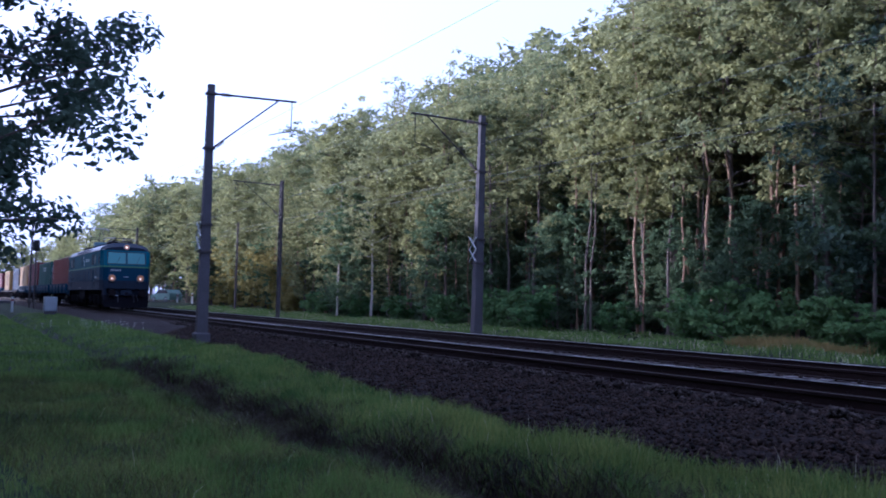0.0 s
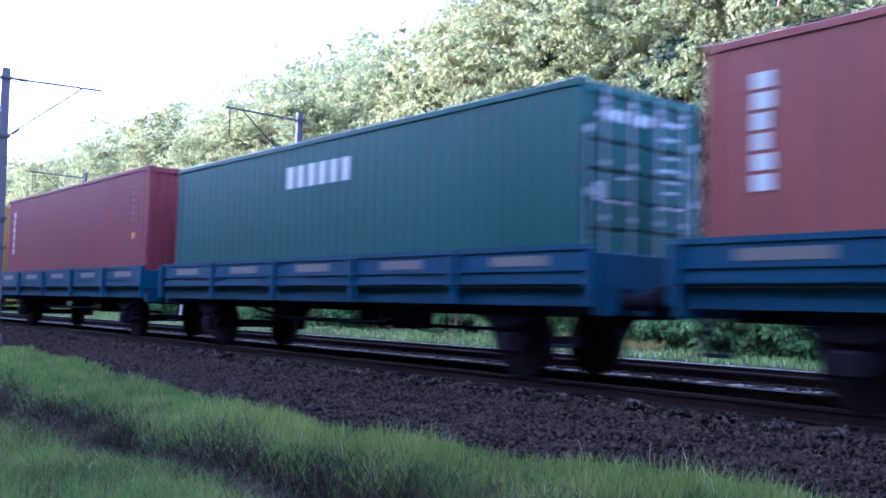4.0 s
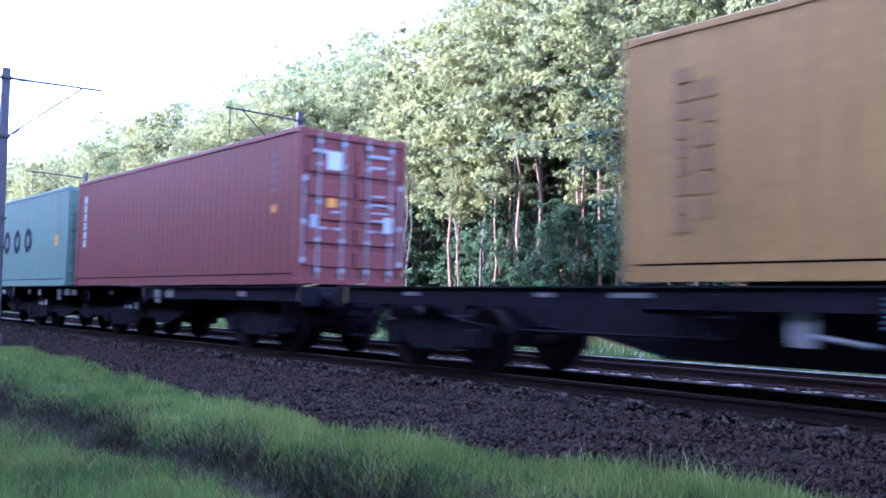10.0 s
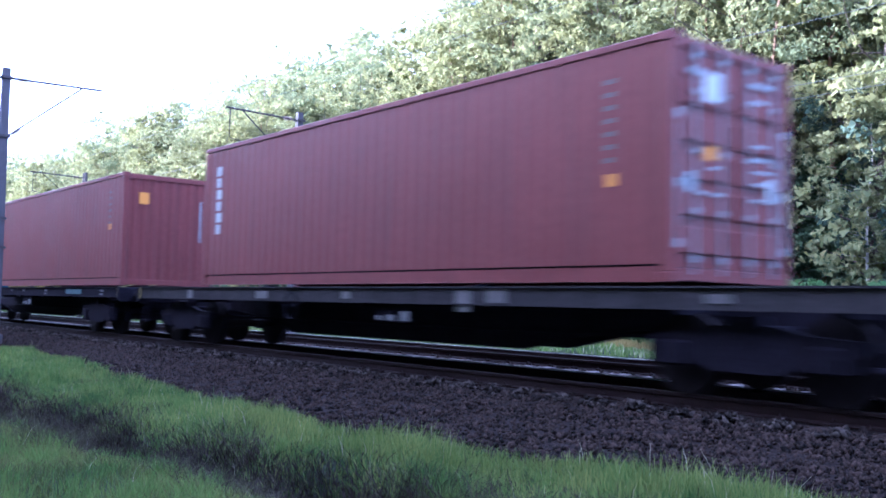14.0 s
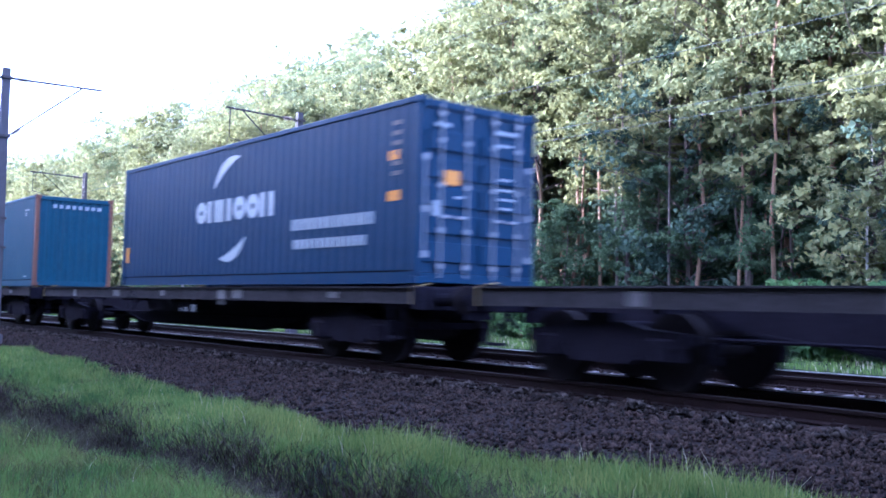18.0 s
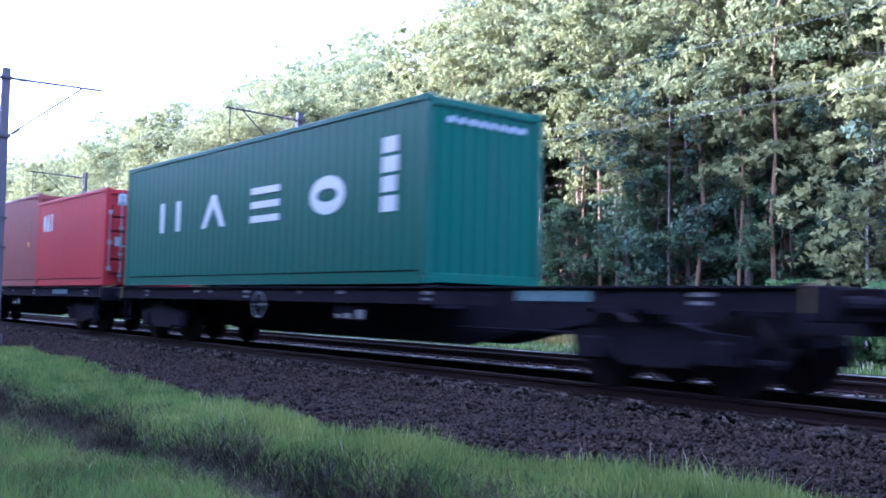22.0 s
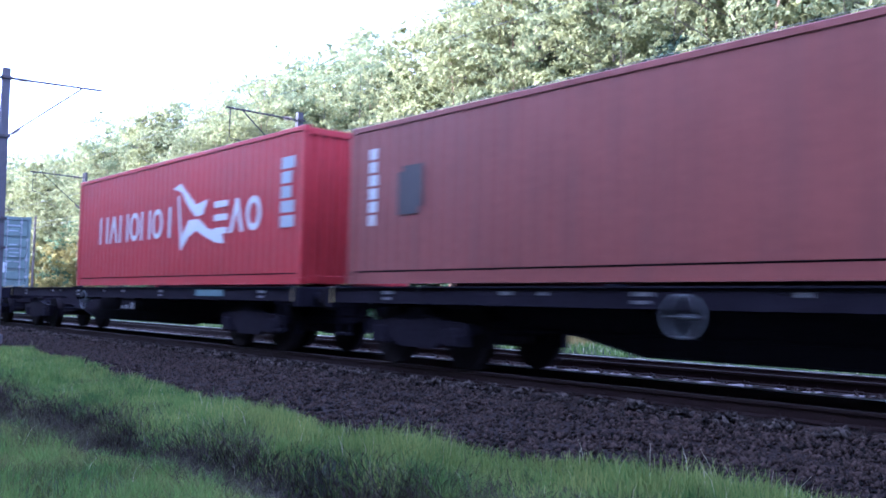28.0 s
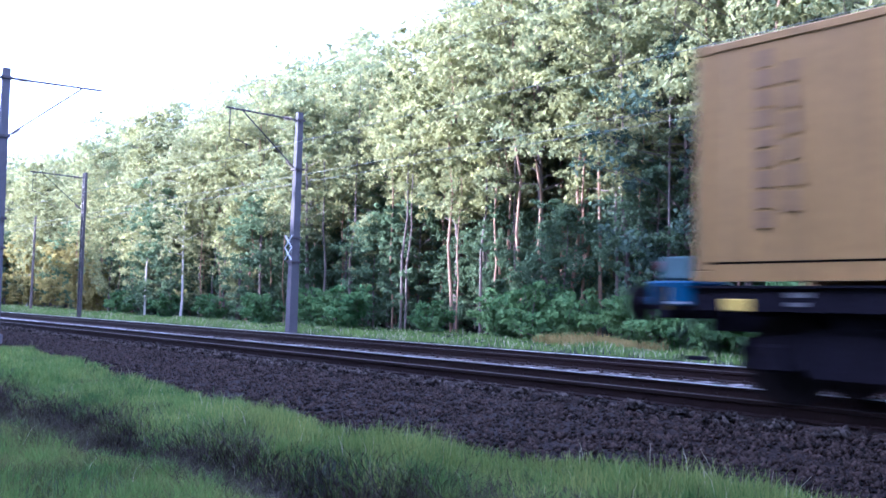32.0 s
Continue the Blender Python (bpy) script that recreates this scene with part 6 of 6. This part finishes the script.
load(container(ORANGE, "orange", 20, "plain", [("emblem", many(flat(-2.5, -2.2, 1.4, 1.7), flat(-2.4, -2.0, 1.75, 2.0)), DEEPBLUE, "side", "blue block emblem"), ("lettering", word_bars(-1.4, 2.0, 1.4, 1.75, 9, 5, 0.4), DEEPBLUE, "side", "dark blue block lettering")], high=False), -572.87, 20)
load(deep_blue_box(0, 4), -586.6)
load(plain_red(OXIDE, "stained oxide red", "plain", 40, 14, True, [("stain", many(flat(-4.72, -4.2, 1.2, 1.95), flat(-4.6, -4.1, 1.32, 2.05)), BLACK, "side", "dark sooty stain"), ("end_stain", many(flat(-0.25, 0.25, 0.9, 2.1), flat(-0.1, 0.4, 1.1, 1.9)), DARKMARK, "end", "dark sooty stain")], high=False), -612.31)
load(container(BRIGHTRED, "bright red", 40, "plain", [("lettering", shapes("nvnonoi", -4.36, 0.5, 1.08, 1.78, 0.11, 0.16), WHITE, "side", "white block lettering"), ("lettering", shapes("hvo", 2.5, 4.55, 1.05, 1.74, 0.13, 0.14), WHITE, "side", "white block lettering"), ("emblem", [plate((0.35, 2.18), (0.8, 2.08), (1.2, 1.72), (1.6, 1.48), (1.95, 1.5), (2.18, 1.82), (1.6, 1.74), (1.15, 2.02), (0.75, 2.27)), plate((0.88, 0.76), (1.2, 1.02), (1.6, 1.18), (2.1, 1.02), (2.6, 0.88), (3.0, 0.85), (2.9, 1.05), (2.2, 1.2), (1.75, 1.42), (1.25, 1.42), (0.95, 1.15)), plate((0.62, 2.0), (0.84, 0.76), (0.93, 0.9), (0.70, 2.0))], WHITE, "side", "white winged emblem"), ("column", stack_bars(5.3, 1.05, 2.42, 0.5, 5, 2), PALEMARK, "side", "pale upright labels")]), -626.02)
load(container(SILVER, "silver-grey", 40, "doors", [("lettering", shapes("nvhohx", -2.78, 4.28, 1.08, 2.04, 0.25, 0.15), DARKMARK, "side", "dark block lettering"), ("emblem_panel", flat(-5.05, -3.36, 0.79, 2.46), TEALMARK, "side", "light blue square panel"), ("emblem_star", star(-4.2, 1.63, 0.62), WHITE, "side", "white star"), ("door_stickers", many(flat(-0.5, -0.25, 0.7, 1.1), flat(0.05, 0.35, 0.6, 1.0)), WHITE, "end", "white stickers"), ("door_panel", flat(-0.45, -0.15, 1.95, 2.2), SKYMARK, "end", "light blue emblem panel")]), -651.68)
load(yellow_box("plain", 6, False), -665.55)
load(plain_red(CRIMSON, "crimson", "plain", 20, 2, False, high=False), -671.30, 20)
load(plain_red(BROWNRED, "brown-red", "plain", 20, 4, False, high=False), -678.80, 20)
load(yellow_box("plain", 7, False), -691.0)

last = TRAIN[[round(u + 9.92, 1) for _, u, _ in TRAIN].index(-672.2)][0]
tail = part("tail_marker", Shape().box(-9.30, -8.92, -1.22, -1.17, 1.29, 1.55, 0.02), PLATETEAL, last, "pale square tail marker")
part("tail_lamp", Shape().tube((-9.30, -1.19, 1.44), (-9.34, -1.19, 1.44), 0.06, n=12), CRIMSON, tail)
part("end_plate", Shape().box(-9.42, -8.86, -1.285, -0.6, 1.0, 1.275, 0.02), ENDBLUE, last, "bright blue painted end plate")
part("plate_edge", Shape().box(-9.30, -8.90, -1.295, -1.28, 1.02, 1.045), PALEMARK, last, "pale line along the end plate")
part("warning_patch", Shape().box(-8.45, -8.12, -1.30, -1.27, 0.95, 1.08, 0.01), YELMARK, last, "yellow painted patch")


# ---- locomotive ----
def locomotive():
    """A six-axle electric locomotive, 19.2 m over the buffers."""
    L = thing("electric_locomotive", "blue six-axle electric freight locomotive with lit headlights", "locomotive")
    h, hw = 8.75, 1.49

    def shell(z0, z1, material, name, label="", inset=0.0):
        s = Shape()
        nose = 0.35
        pts = [(-h, -hw + 0.42), (-h + nose * 0.35, -hw + 0.16), (-h + nose * 1.6, -hw), (h - nose * 1.6, -hw), (h - nose * 0.35, -hw + 0.16), (h, -hw + 0.42)]
        ring = [(x, y + inset) for x, y in pts] + [(x, -y - inset) for x, y in reversed(pts)]
        n = len(ring)

        def lean(z):
            return 0.0 if z < 2.72 else (z - 2.72) * 0.30
        rows = [z0] + ([2.72] if z0 < 2.72 < z1 else []) + [z1]
        vs = []
        for z in rows:
            for x, y in ring:
                k = lean(z) * max(0, (abs(x) - (h - 0.6)) / 0.6)
                vs.append((x - k * (1 if x > 0 else -1), y, z))
        fs = []
        for r in range(len(rows) - 1):
            fs += [(r * n + i, r * n + (i + 1) % n, (r + 1) * n + (i + 1) % n, (r + 1) * n + i) for i in range(n)]
        fs += [tuple(range(n - 1, -1, -1)), tuple(range((len(rows) - 1) * n, len(rows) * n))]
        s.add(vs, fs)
        return part(name, s, material, L, label)

    shell(1.22, 1.80, LOCOGREY, "skirt", "grimy grey lower body band")
    shell(1.80, 2.60, LOCONAVY, "lower_body", "navy blue lower body")
    shell(2.60, 2.70, STRIPE, "stripe", "dull green stripe", inset=-0.006)
    shell(2.70, 3.66, LOCOBLUE, "upper_body", "blue upper body")
    roof = Shape()
    for e0, e1 in ((-h + 0.42, h - 0.42),):
        prof = [(-1.49, 3.66), (-1.33, 3.90), (-1.0, 4.06), (-0.5, 4.15), (0.5, 4.15), (1.0, 4.06), (1.33, 3.90), (1.49, 3.66)]
        roof.along(prof, e0 + 0.5, e1 - 0.5)
        for e in (-1, 1):
            n = len(prof)
            x1 = e * (h - 0.92)
            x2 = e * (h - 0.32)
            vs = [(x1, y, z) for y, z in prof] + [(x2, y * 0.86, 3.655 + (z - 3.66) * 0.45) for y, z in prof]
            part("roof_cap", Shape().add(vs, [(i, i + 1, n + i + 1, n + i) for i in range(n - 1)] + [tuple(range(n, 2 * n))]), LOCOGREY, L, "dark sloping roof end over the cab")
    roof_ob = part("roof", roof, LOCOROOF, L, "light grey curved roof")
    part("gutter", Shape().box(-h + 0.5, h - 0.5, -hw - 0.03, -hw + 0.02, 3.63, 3.68).box(-h + 0.5, h - 0.5, hw - 0.02, hw + 0.03, 3.63, 3.68), LOCOROOF, L)
    # louvred roof-side windows
    for k in (-1, 1):
        for i in range(7):
            x = 3.2 - 1.07 * i
            lv = part("roof_louvre", Shape().add([(x - 0.42, k * 1.482, 3.70), (x + 0.42, k * 1.482, 3.70), (x + 0.38, k * 1.335, 3.905), (x - 0.46, k * 1.335, 3.905)], [(0, 1, 2, 3)]), BLACK, roof_ob, "dark louvred opening")
            part("louvre_slats", Shape().tube((x - 0.42, k * 1.462, 3.74), (x + 0.4, k * 1.462, 3.74), 0.008, n=5).tube((x - 0.43, k * 1.42, 3.80), (x + 0.39, k * 1.42, 3.80), 0.008, n=5).tube((x - 0.44, k * 1.37, 3.87), (x + 0.38, k * 1.37, 3.87), 0.008, n=5), LOCOGREY, lv)
        # lower side windows
        for x0, x1 in ((-5.6, -4.58), (-3.78, -2.6), (-2.25, -0.97), (-0.62, 0.15), (0.5, 1.7), (2.08, 3.15), (3.95, 5.15)):
            g = part("side_window", Shape().box(x0, x1, k * hw - 0.012, k * hw + 0.006, 1.84, 2.53, 0.005), DARKPANE, L, "dark engine room window")
            part("window_frame", Shape().box(x0 - 0.05, x1 + 0.05, k * hw - 0.012, k * hw + 0.014, 2.53, 2.565).box(x0 - 0.05, x1 + 0.05, k * hw - 0.012, k * hw + 0.014, 1.81, 1.84).box(x0 - 0.05, x0, k * hw - 0.012, k * hw + 0.014, 1.84, 2.53).box(x1, x1 + 0.05, k * hw - 0.012, k * hw + 0.014, 1.84, 2.53), LOCONAVY, g)
        for e in (-1, 1):
            part("upper_window", Shape().box(e * 5.0 - 0.52, e * 5.0 + 0.52, k * hw - 0.012, k * hw + 0.008, 2.80, 3.50, 0.006), DARKPANE, L, "dark upper side window")
            part("cab_side_window", Shape().box(e * 7.78 - 0.28, e * 7.78 + 0.28, k * hw - 0.012, k * hw + 0.012, 2.82, 3.46, 0.01), DARKPANE, L, "dark cab side window")
            d = part("cab_door", Shape().box(e * 6.1 - 0.40, e * 6.1 - 0.38, k * hw - 0.01, k * hw + 0.006, 1.4, 3.5).box(e * 6.1 + 0.38, e * 6.1 + 0.40, k * hw - 0.01, k * hw + 0.006, 1.4, 3.5).box(e * 6.1 - 0.38, e * 6.1 + 0.38, k * hw - 0.01, k * hw + 0.006, 3.48, 3.5), LOCOGREY, L, "door set flush in the body side")
            part("door_window", Shape().box(e * 6.1 - 0.34, e * 6.1 + 0.34, k * (hw + 0.004) - 0.004, k * (hw + 0.004) + 0.004, 2.86, 3.38), SHADEPANE, d, "brownish reflecting door window")
            part("door_handle", Shape().box(e * 6.1 - 0.2, e * 6.1 + 0.14, k * (hw + 0.02) - 0.012, k * (hw + 0.02) + 0.012, 1.74, 1.765), PALEMARK, d, "bright handle")
            part("foot_hole", Shape().box(e * 6.1 - 0.2, e * 6.1 + 0.14, k * hw - 0.01, k * hw + 0.007, 1.33, 1.47), BLACK, d)
            part("handrail", Shape().tube((e * 5.62, k * (hw + 0.05), 1.35), (e * 5.62, k * (hw + 0.05), 2.4), 0.012, n=6), LOCONAVY, d)
        part("roof_side_panel", Shape().box(-0.54, 0.09, k * hw - 0.01, k * hw + 0.006, 2.84, 3.46, 0.004), RUSTBLUE, L, "rust-stained blue access panel")
        part("panel_grip", Shape().box(-0.5, 0.05, k * (hw + 0.01) - 0.006, k * (hw + 0.01) + 0.006, 3.24, 3.27), LOCONAVY, L)
        part("panel_grip", Shape().box(-0.48, -0.05, k * (hw + 0.01) - 0.006, k * (hw + 0.01) + 0.006, 2.86, 2.885), LOCONAVY, L)
        for x0, x1 in ((-1.36, -1.06), (-0.68, -0.41), (3.1, 3.3)):
            part("skirt_label", Shape().box(x0, x1, k * hw - 0.01, k * hw + 0.006, 1.28, 1.375), FAINT, L, "small pale label")
        part("number_panel", Shape().box(6.3, 7.0, k * hw - 0.016, k * hw + 0.010, 1.93, 2.07), WHITE, L, "white number panel of plain bars")
        part("name_panel", Shape().box(7.06, 7.66, k * hw - 0.016, k * hw + 0.010, 1.84, 1.99), FAINT, L, "dull lettering bar")
        part("name_panel", Shape().box(7.74, 8.16, k * hw - 0.016, k * hw + 0.010, 1.84, 1.99), FAINT, L, "dull lettering bar")
        logo = many(swoosh(0.62, 3.2, 0.21, 40, 215, 0.17), swoosh(0.84, 3.08, 0.21, -140, 35, 0.17), flat(0.62, 0.86, 3.10, 3.17))
        logo.v = [(x, k * (hw + 0.004 + abs(y)), z) for x, y, z in logo.v]
        part("emblem", logo, WHITE, L, "white round emblem of two hooks")
        for wb in (word_bars(1.56, 2.3, 3.06, 3.28, 3, 4, 0.2), word_bars(2.4, 3.55, 3.06, 3.23, 5, 6, 0.24)):
            wb.v = [(x, k * (hw + 0.004 + abs(y)), z) for x, y, z in wb.v]
            part("lettering", wb, WHITE, L, "white block lettering")
        part("skirt_box", Shape().box(-1.65, 1.2, k * 1.3 - 0.12, k * 1.3 + 0.12, 0.62, 1.2, 0.02).box(-0.2, 0.9, k * 1.32 - 0.14, k * 1.32 + 0.14, 0.55, 0.95, 0.03), UNDERGEAR, L, "grimy, shade-darkened battery boxes between the bogies")
    for e in (-1, 1):
        # windscreens
        for k in (-1, 1):
            y0, y1 = (0.06, 1.10) if k > 0 else (-1.10, -0.06)

            def face(z, out):
                return e * (h - 0.0 - (z - 2.72) * 0.30 + out)
            s = Shape().add([(face(2.84, o), y, 2.84) for o in (-0.02, 0.012) for y in (y0, y1)] + [(face(3.52, o), y, 3.52) for o in (-0.02, 0.012) for y in (y0 + (0.05 if k < 0 else 0), y1 - (0.05 if k > 0 else 0))],
                            [(2, 3, 7, 6), (0, 1, 5, 4), (0, 2, 6, 4), (1, 3, 7, 5), (4, 5, 7, 6), (0, 1, 3, 2)])
            ws = part("windscreen", s, GLASS, L, "large pale windscreen")
            fr = Shape()
            for a, b in ((2.80, 2.84), (3.52, 3.57)):
                fr.box(min(face(a, -0.03), face(b, 0.02)), max(face(a, -0.03), face(b, 0.02)), y0 - 0.03, y1 + 0.03, a, b)
            for yy in (y0 - 0.03, y1):
                fr.add([(face(z, o), y, z) for z in (2.80, 3.57) for o in (-0.03, 0.02) for y in (yy, yy + 0.03)], [(0, 1, 3, 2), (4, 6, 7, 5), (0, 2, 6, 4), (1, 5, 7, 3), (2, 3, 7, 6), (0, 4, 5, 1)])
            part("windscreen_frame", fr, BLACK, ws)
            part("wiper", Shape().tube((face(2.86, 0.04), (y0 + y1) / 2, 2.86), (face(3.3, 0.04), (y0 + y1) / 2 + 0.22, 3.3), 0.010, n=5), BLACK, ws)
            # headlamps
            lx = e * (h + 0.0)
            ring = part("headlight", Shape().tube((lx - e * 0.10, k * 0.84, 1.95), (lx + e * 0.10, k * 0.84, 1.95), 0.235, 0.225, 24), RIM, L, "large round headlight")
            part("lens", Shape().tube((lx + e * 0.10, k * 0.84, 1.95), (lx + e * 0.112, k * 0.84, 1.95), 0.17, 0.15, 20), LAMPO if e > 0 else BLACK, ring)
            part("bulb", Shape().tube((lx + e * 0.112, k * 0.84 - 0.02, 1.92), (lx + e * 0.12, k * 0.84 - 0.02, 1.92), 0.056, 0.045, 14), LAMPW if e > 0 else BLACK, ring)
        tl = part("top_light", Shape().tube((e * (h - 0.62), 0, 3.87), (e * (h - 0.20), 0, 3.87), 0.17, 0.185, 20), LOCOROOF, L, "roof headlight")
        part("lens", Shape().tube((e * (h - 0.20), 0, 3.87), (e * (h - 0.185), 0, 3.87), 0.15, 0.14, 20), LAMPO if e > 0 else BLACK, tl)
        part("bulb", Shape().tube((e * (h - 0.185), -0.02, 3.85), (e * (h - 0.178), -0.02, 3.85), 0.075, 0.06, 14), LAMPW if e > 0 else BLACK, tl)
        wb = word_bars(-0.95, -0.3, 2.38, 2.47, 8, 3)
        wb.v = [(e * (h + 0.004 + abs(y)), x, z) for x, y, z in wb.v]
        part("front_number", wb, WHITE, L, "white bars of a number")
        part("front_panel", Shape().box(e * h - 0.01, e * h + 0.008, -1.06, 1.06, 1.30, 1.80), LOCOGREY, L, "grimy lower front panel")
        part("front_emblem", Shape().box(e * h - 0.01, e * h + 0.012, -0.16, 0.16, 2.02, 2.05), WHITE, L)
        part("end_beam", Shape().box(e * (h - 0.2) - 0.18, e * (h - 0.2) + 0.2, -1.34, 1.34, 0.78, 1.3, 0.04), LOCOGREY, L)
        part("snow_plough", Shape().add([(e * (h + x), k * w, z) for x, w, z in ((0.02, 1.34, 0.92), (0.22, 1.34, 0.62), (0.36, 1.27, 0.17), (0.24, 1.27, 0.17), (0.10, 1.34, 0.62), (-0.10, 1.34, 0.92)) for k in (-1, 1)],
                                        [(2 * i, 2 * i + 1, (2 * i + 3) % 12, (2 * i + 2) % 12) for i in range(6)] + [(0, 2, 4, 6, 8, 10), (11, 9, 7, 5, 3, 1)]), UNDERGEAR, L, "dark steel snow plough")
        part("step_edge", Shape().box(e * (h + 0.26) - 0.02, e * (h + 0.26) + 0.02, -1.07, -0.48, 0.875, 0.905), PALEMARK, L, "worn pale step edge")
        part("coupler_box", Shape().box(e * (h + 0.12) - 0.12, e * (h + 0.12) + 0.12, -0.34, 0.34, 0.90, 1.22, 0.03).box(e * (h + 0.25) - 0.14, e * (h + 0.25) + 0.14, -0.06, 0.06, 0.86, 1.06, 0.02), LOCOGREY, L, "grimy draw hook and its box")
        part("step_plate", Shape().box(e * (h + 0.02), e * (h + 0.26) if e > 0 else e * (h + 0.02) + 0.01, -1.25, 1.25, 1.28, 1.31) if e > 0 else Shape().box(-h - 0.26, -h - 0.02, -1.25, 1.25, 1.28, 1.31), UNDERGEAR, L)
        for y, z in ((0.45, 0.5), (-0.45, 0.5), (0.65, 0.6)):
            part("hose", Shape().tube((e * (h + 0.05), y, 0.95), (e * (h + 0.28), y * 1.04, z), 0.028, n=8), BLACK, L)
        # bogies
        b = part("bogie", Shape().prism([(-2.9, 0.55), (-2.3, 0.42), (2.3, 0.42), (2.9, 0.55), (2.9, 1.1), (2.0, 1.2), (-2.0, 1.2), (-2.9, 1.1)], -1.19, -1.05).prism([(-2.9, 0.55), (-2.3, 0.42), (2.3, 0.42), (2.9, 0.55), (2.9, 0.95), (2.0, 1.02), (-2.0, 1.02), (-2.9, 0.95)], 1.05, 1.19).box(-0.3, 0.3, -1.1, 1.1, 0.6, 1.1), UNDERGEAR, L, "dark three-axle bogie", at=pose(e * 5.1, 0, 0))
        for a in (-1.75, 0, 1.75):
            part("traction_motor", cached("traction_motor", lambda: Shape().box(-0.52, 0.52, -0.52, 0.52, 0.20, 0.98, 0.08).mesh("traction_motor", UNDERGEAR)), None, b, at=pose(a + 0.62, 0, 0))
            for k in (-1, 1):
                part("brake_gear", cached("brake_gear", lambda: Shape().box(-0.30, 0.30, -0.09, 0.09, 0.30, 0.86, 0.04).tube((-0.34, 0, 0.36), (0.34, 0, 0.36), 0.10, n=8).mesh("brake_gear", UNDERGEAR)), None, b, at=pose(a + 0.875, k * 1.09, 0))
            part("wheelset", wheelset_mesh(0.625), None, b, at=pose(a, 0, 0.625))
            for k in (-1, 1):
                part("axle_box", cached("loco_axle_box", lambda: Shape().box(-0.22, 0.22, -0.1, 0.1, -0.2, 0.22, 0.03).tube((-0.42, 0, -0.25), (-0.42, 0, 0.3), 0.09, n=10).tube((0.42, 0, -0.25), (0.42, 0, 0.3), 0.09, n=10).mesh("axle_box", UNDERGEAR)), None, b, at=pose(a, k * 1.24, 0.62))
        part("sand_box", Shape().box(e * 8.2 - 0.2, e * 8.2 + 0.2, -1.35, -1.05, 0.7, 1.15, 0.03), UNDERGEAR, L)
    part("underframe", Shape().box(-h + 0.4, h - 0.4, -1.0, 1.0, 0.92, 1.22, 0.02), UNDERGEAR, L, "grimy underframe with shade in its colour")
    # roof gear and pantographs
    part("roof_walkway", Shape().box(-7.2, 7.2, -0.62, -0.34, 4.22, 4.26).box(-7.2, 7.2, 0.34, 0.62, 4.22, 4.26), STEEL, roof_ob)
    part("roof_box", Shape().box(-2.9, -2.15, -0.45, 0.45, 4.14, 4.66, 0.04), ROOFBOX, roof_ob, "pale blue roof equipment box")
    for x in (-3.6, 2.4):
        part("roof_insulator", Shape().tube((x, 0, 4.14), (x, 0, 4.5), 0.09, 0.06, 10).tube((x, 0.4, 4.14), (x, 0.4, 4.5), 0.09, 0.06, 10), BARK, roof_ob)
    part("roof_busbar", Shape().tube((-5.0, 0.4, 4.5), (5.0, 0.4, 4.5), 0.02, n=6), BAR, roof_ob)
    for px, raised in ((5.6, False), (-5.6, True)):
        p = part("pantograph", Shape().box(px - 1.1, px + 1.1, -0.62, -0.54, 4.30, 4.36).box(px - 1.1, px + 1.1, 0.54, 0.62, 4.30, 4.36).box(px - 1.1, px - 1.02, -0.6, 0.6, 4.30, 4.36).box(px + 1.02, px + 1.1, -0.6, 0.6, 4.30, 4.36), MASTSTEEL, L, "raised pantograph" if raised else "folded pantograph")
        for sx in (-0.95, 0.95):
            for sy in (-0.55, 0.55):
                part("insulator", Shape().tube((px + sx, sy, 4.05), (px + sx, sy, 4.31), 0.075, 0.05, 10), BARK, p)
        zk, zt = (5.1, 5.86) if raised else (4.47, 4.56)
        wk = 1.25 if raised else 1.75
        for k in (-1, 1):
            for y in (-0.5, 0.5):
                part("arm", Shape().tube((px + k * 0.7, y, 4.36), (px + k * wk, y * 0.9, zk), 0.026, n=6).tube((px + k * wk, y * 0.9, zk), (px + k * 0.18, y * 0.8, zt - 0.05), 0.02, n=6), MASTSTEEL, p)
            part("cross_tube", Shape().tube((px + k * wk, -0.46, zk), (px + k * wk, 0.46, zk), 0.022, n=6), MASTSTEEL, p)
            part("collector_strip", Shape().tube((px + k * 0.18, -0.75, zt), (px + k * 0.18, 0.75, zt), 0.028, n=6).tube((px + k * 0.18, -0.75, zt), (px + k * 0.18, -0.97, zt - 0.16), 0.022, n=6).tube((px + k * 0.18, 0.75, zt), (px + k * 0.18, 0.97, zt - 0.16), 0.022, n=6), BAR, p)
    buffers(L, h + 0.18, 1.04)
    return L


ride(locomotive(), -68.80)


# ---- what moves ----
def motions():
    """The whole train rolls by at an even pace; its wheels turn while they are near."""
    for ob, u, z in TRAIN:
        walk(ob, [(t, pose(u + V * t, NEAR, z)) for t in (0.0, 8.0, 16.0, 24.0, 32.0)])
        for w in ob.children_recursive:
            if not w.name.startswith("wheelset"):
                continue
            base = w.matrix_basis.copy()
            x = base.translation.x + (w.parent.matrix_basis.translation.x if w.parent is not ob else 0.0)
            r = base.translation.z
            turn = math.degrees(V / r)
            first = max(0, int((-46 - u - x) / V * FPS))
            last = min(32 * FPS, int((2 - u - x) / V * FPS))
            rows = [] if first == 0 else [(0.0, pose(*base.translation, 0, turn * first / FPS % 360, 0))]
            rows += [(k / FPS, pose(*base.translation, 0, turn * k / FPS % 360, 0)) for k in range(first, last + 1)]
            if last < 32 * FPS:
                rows.append((32.0, pose(*base.translation, 0, turn * last / FPS % 360, 0)))
            walk(w, rows)


motions()
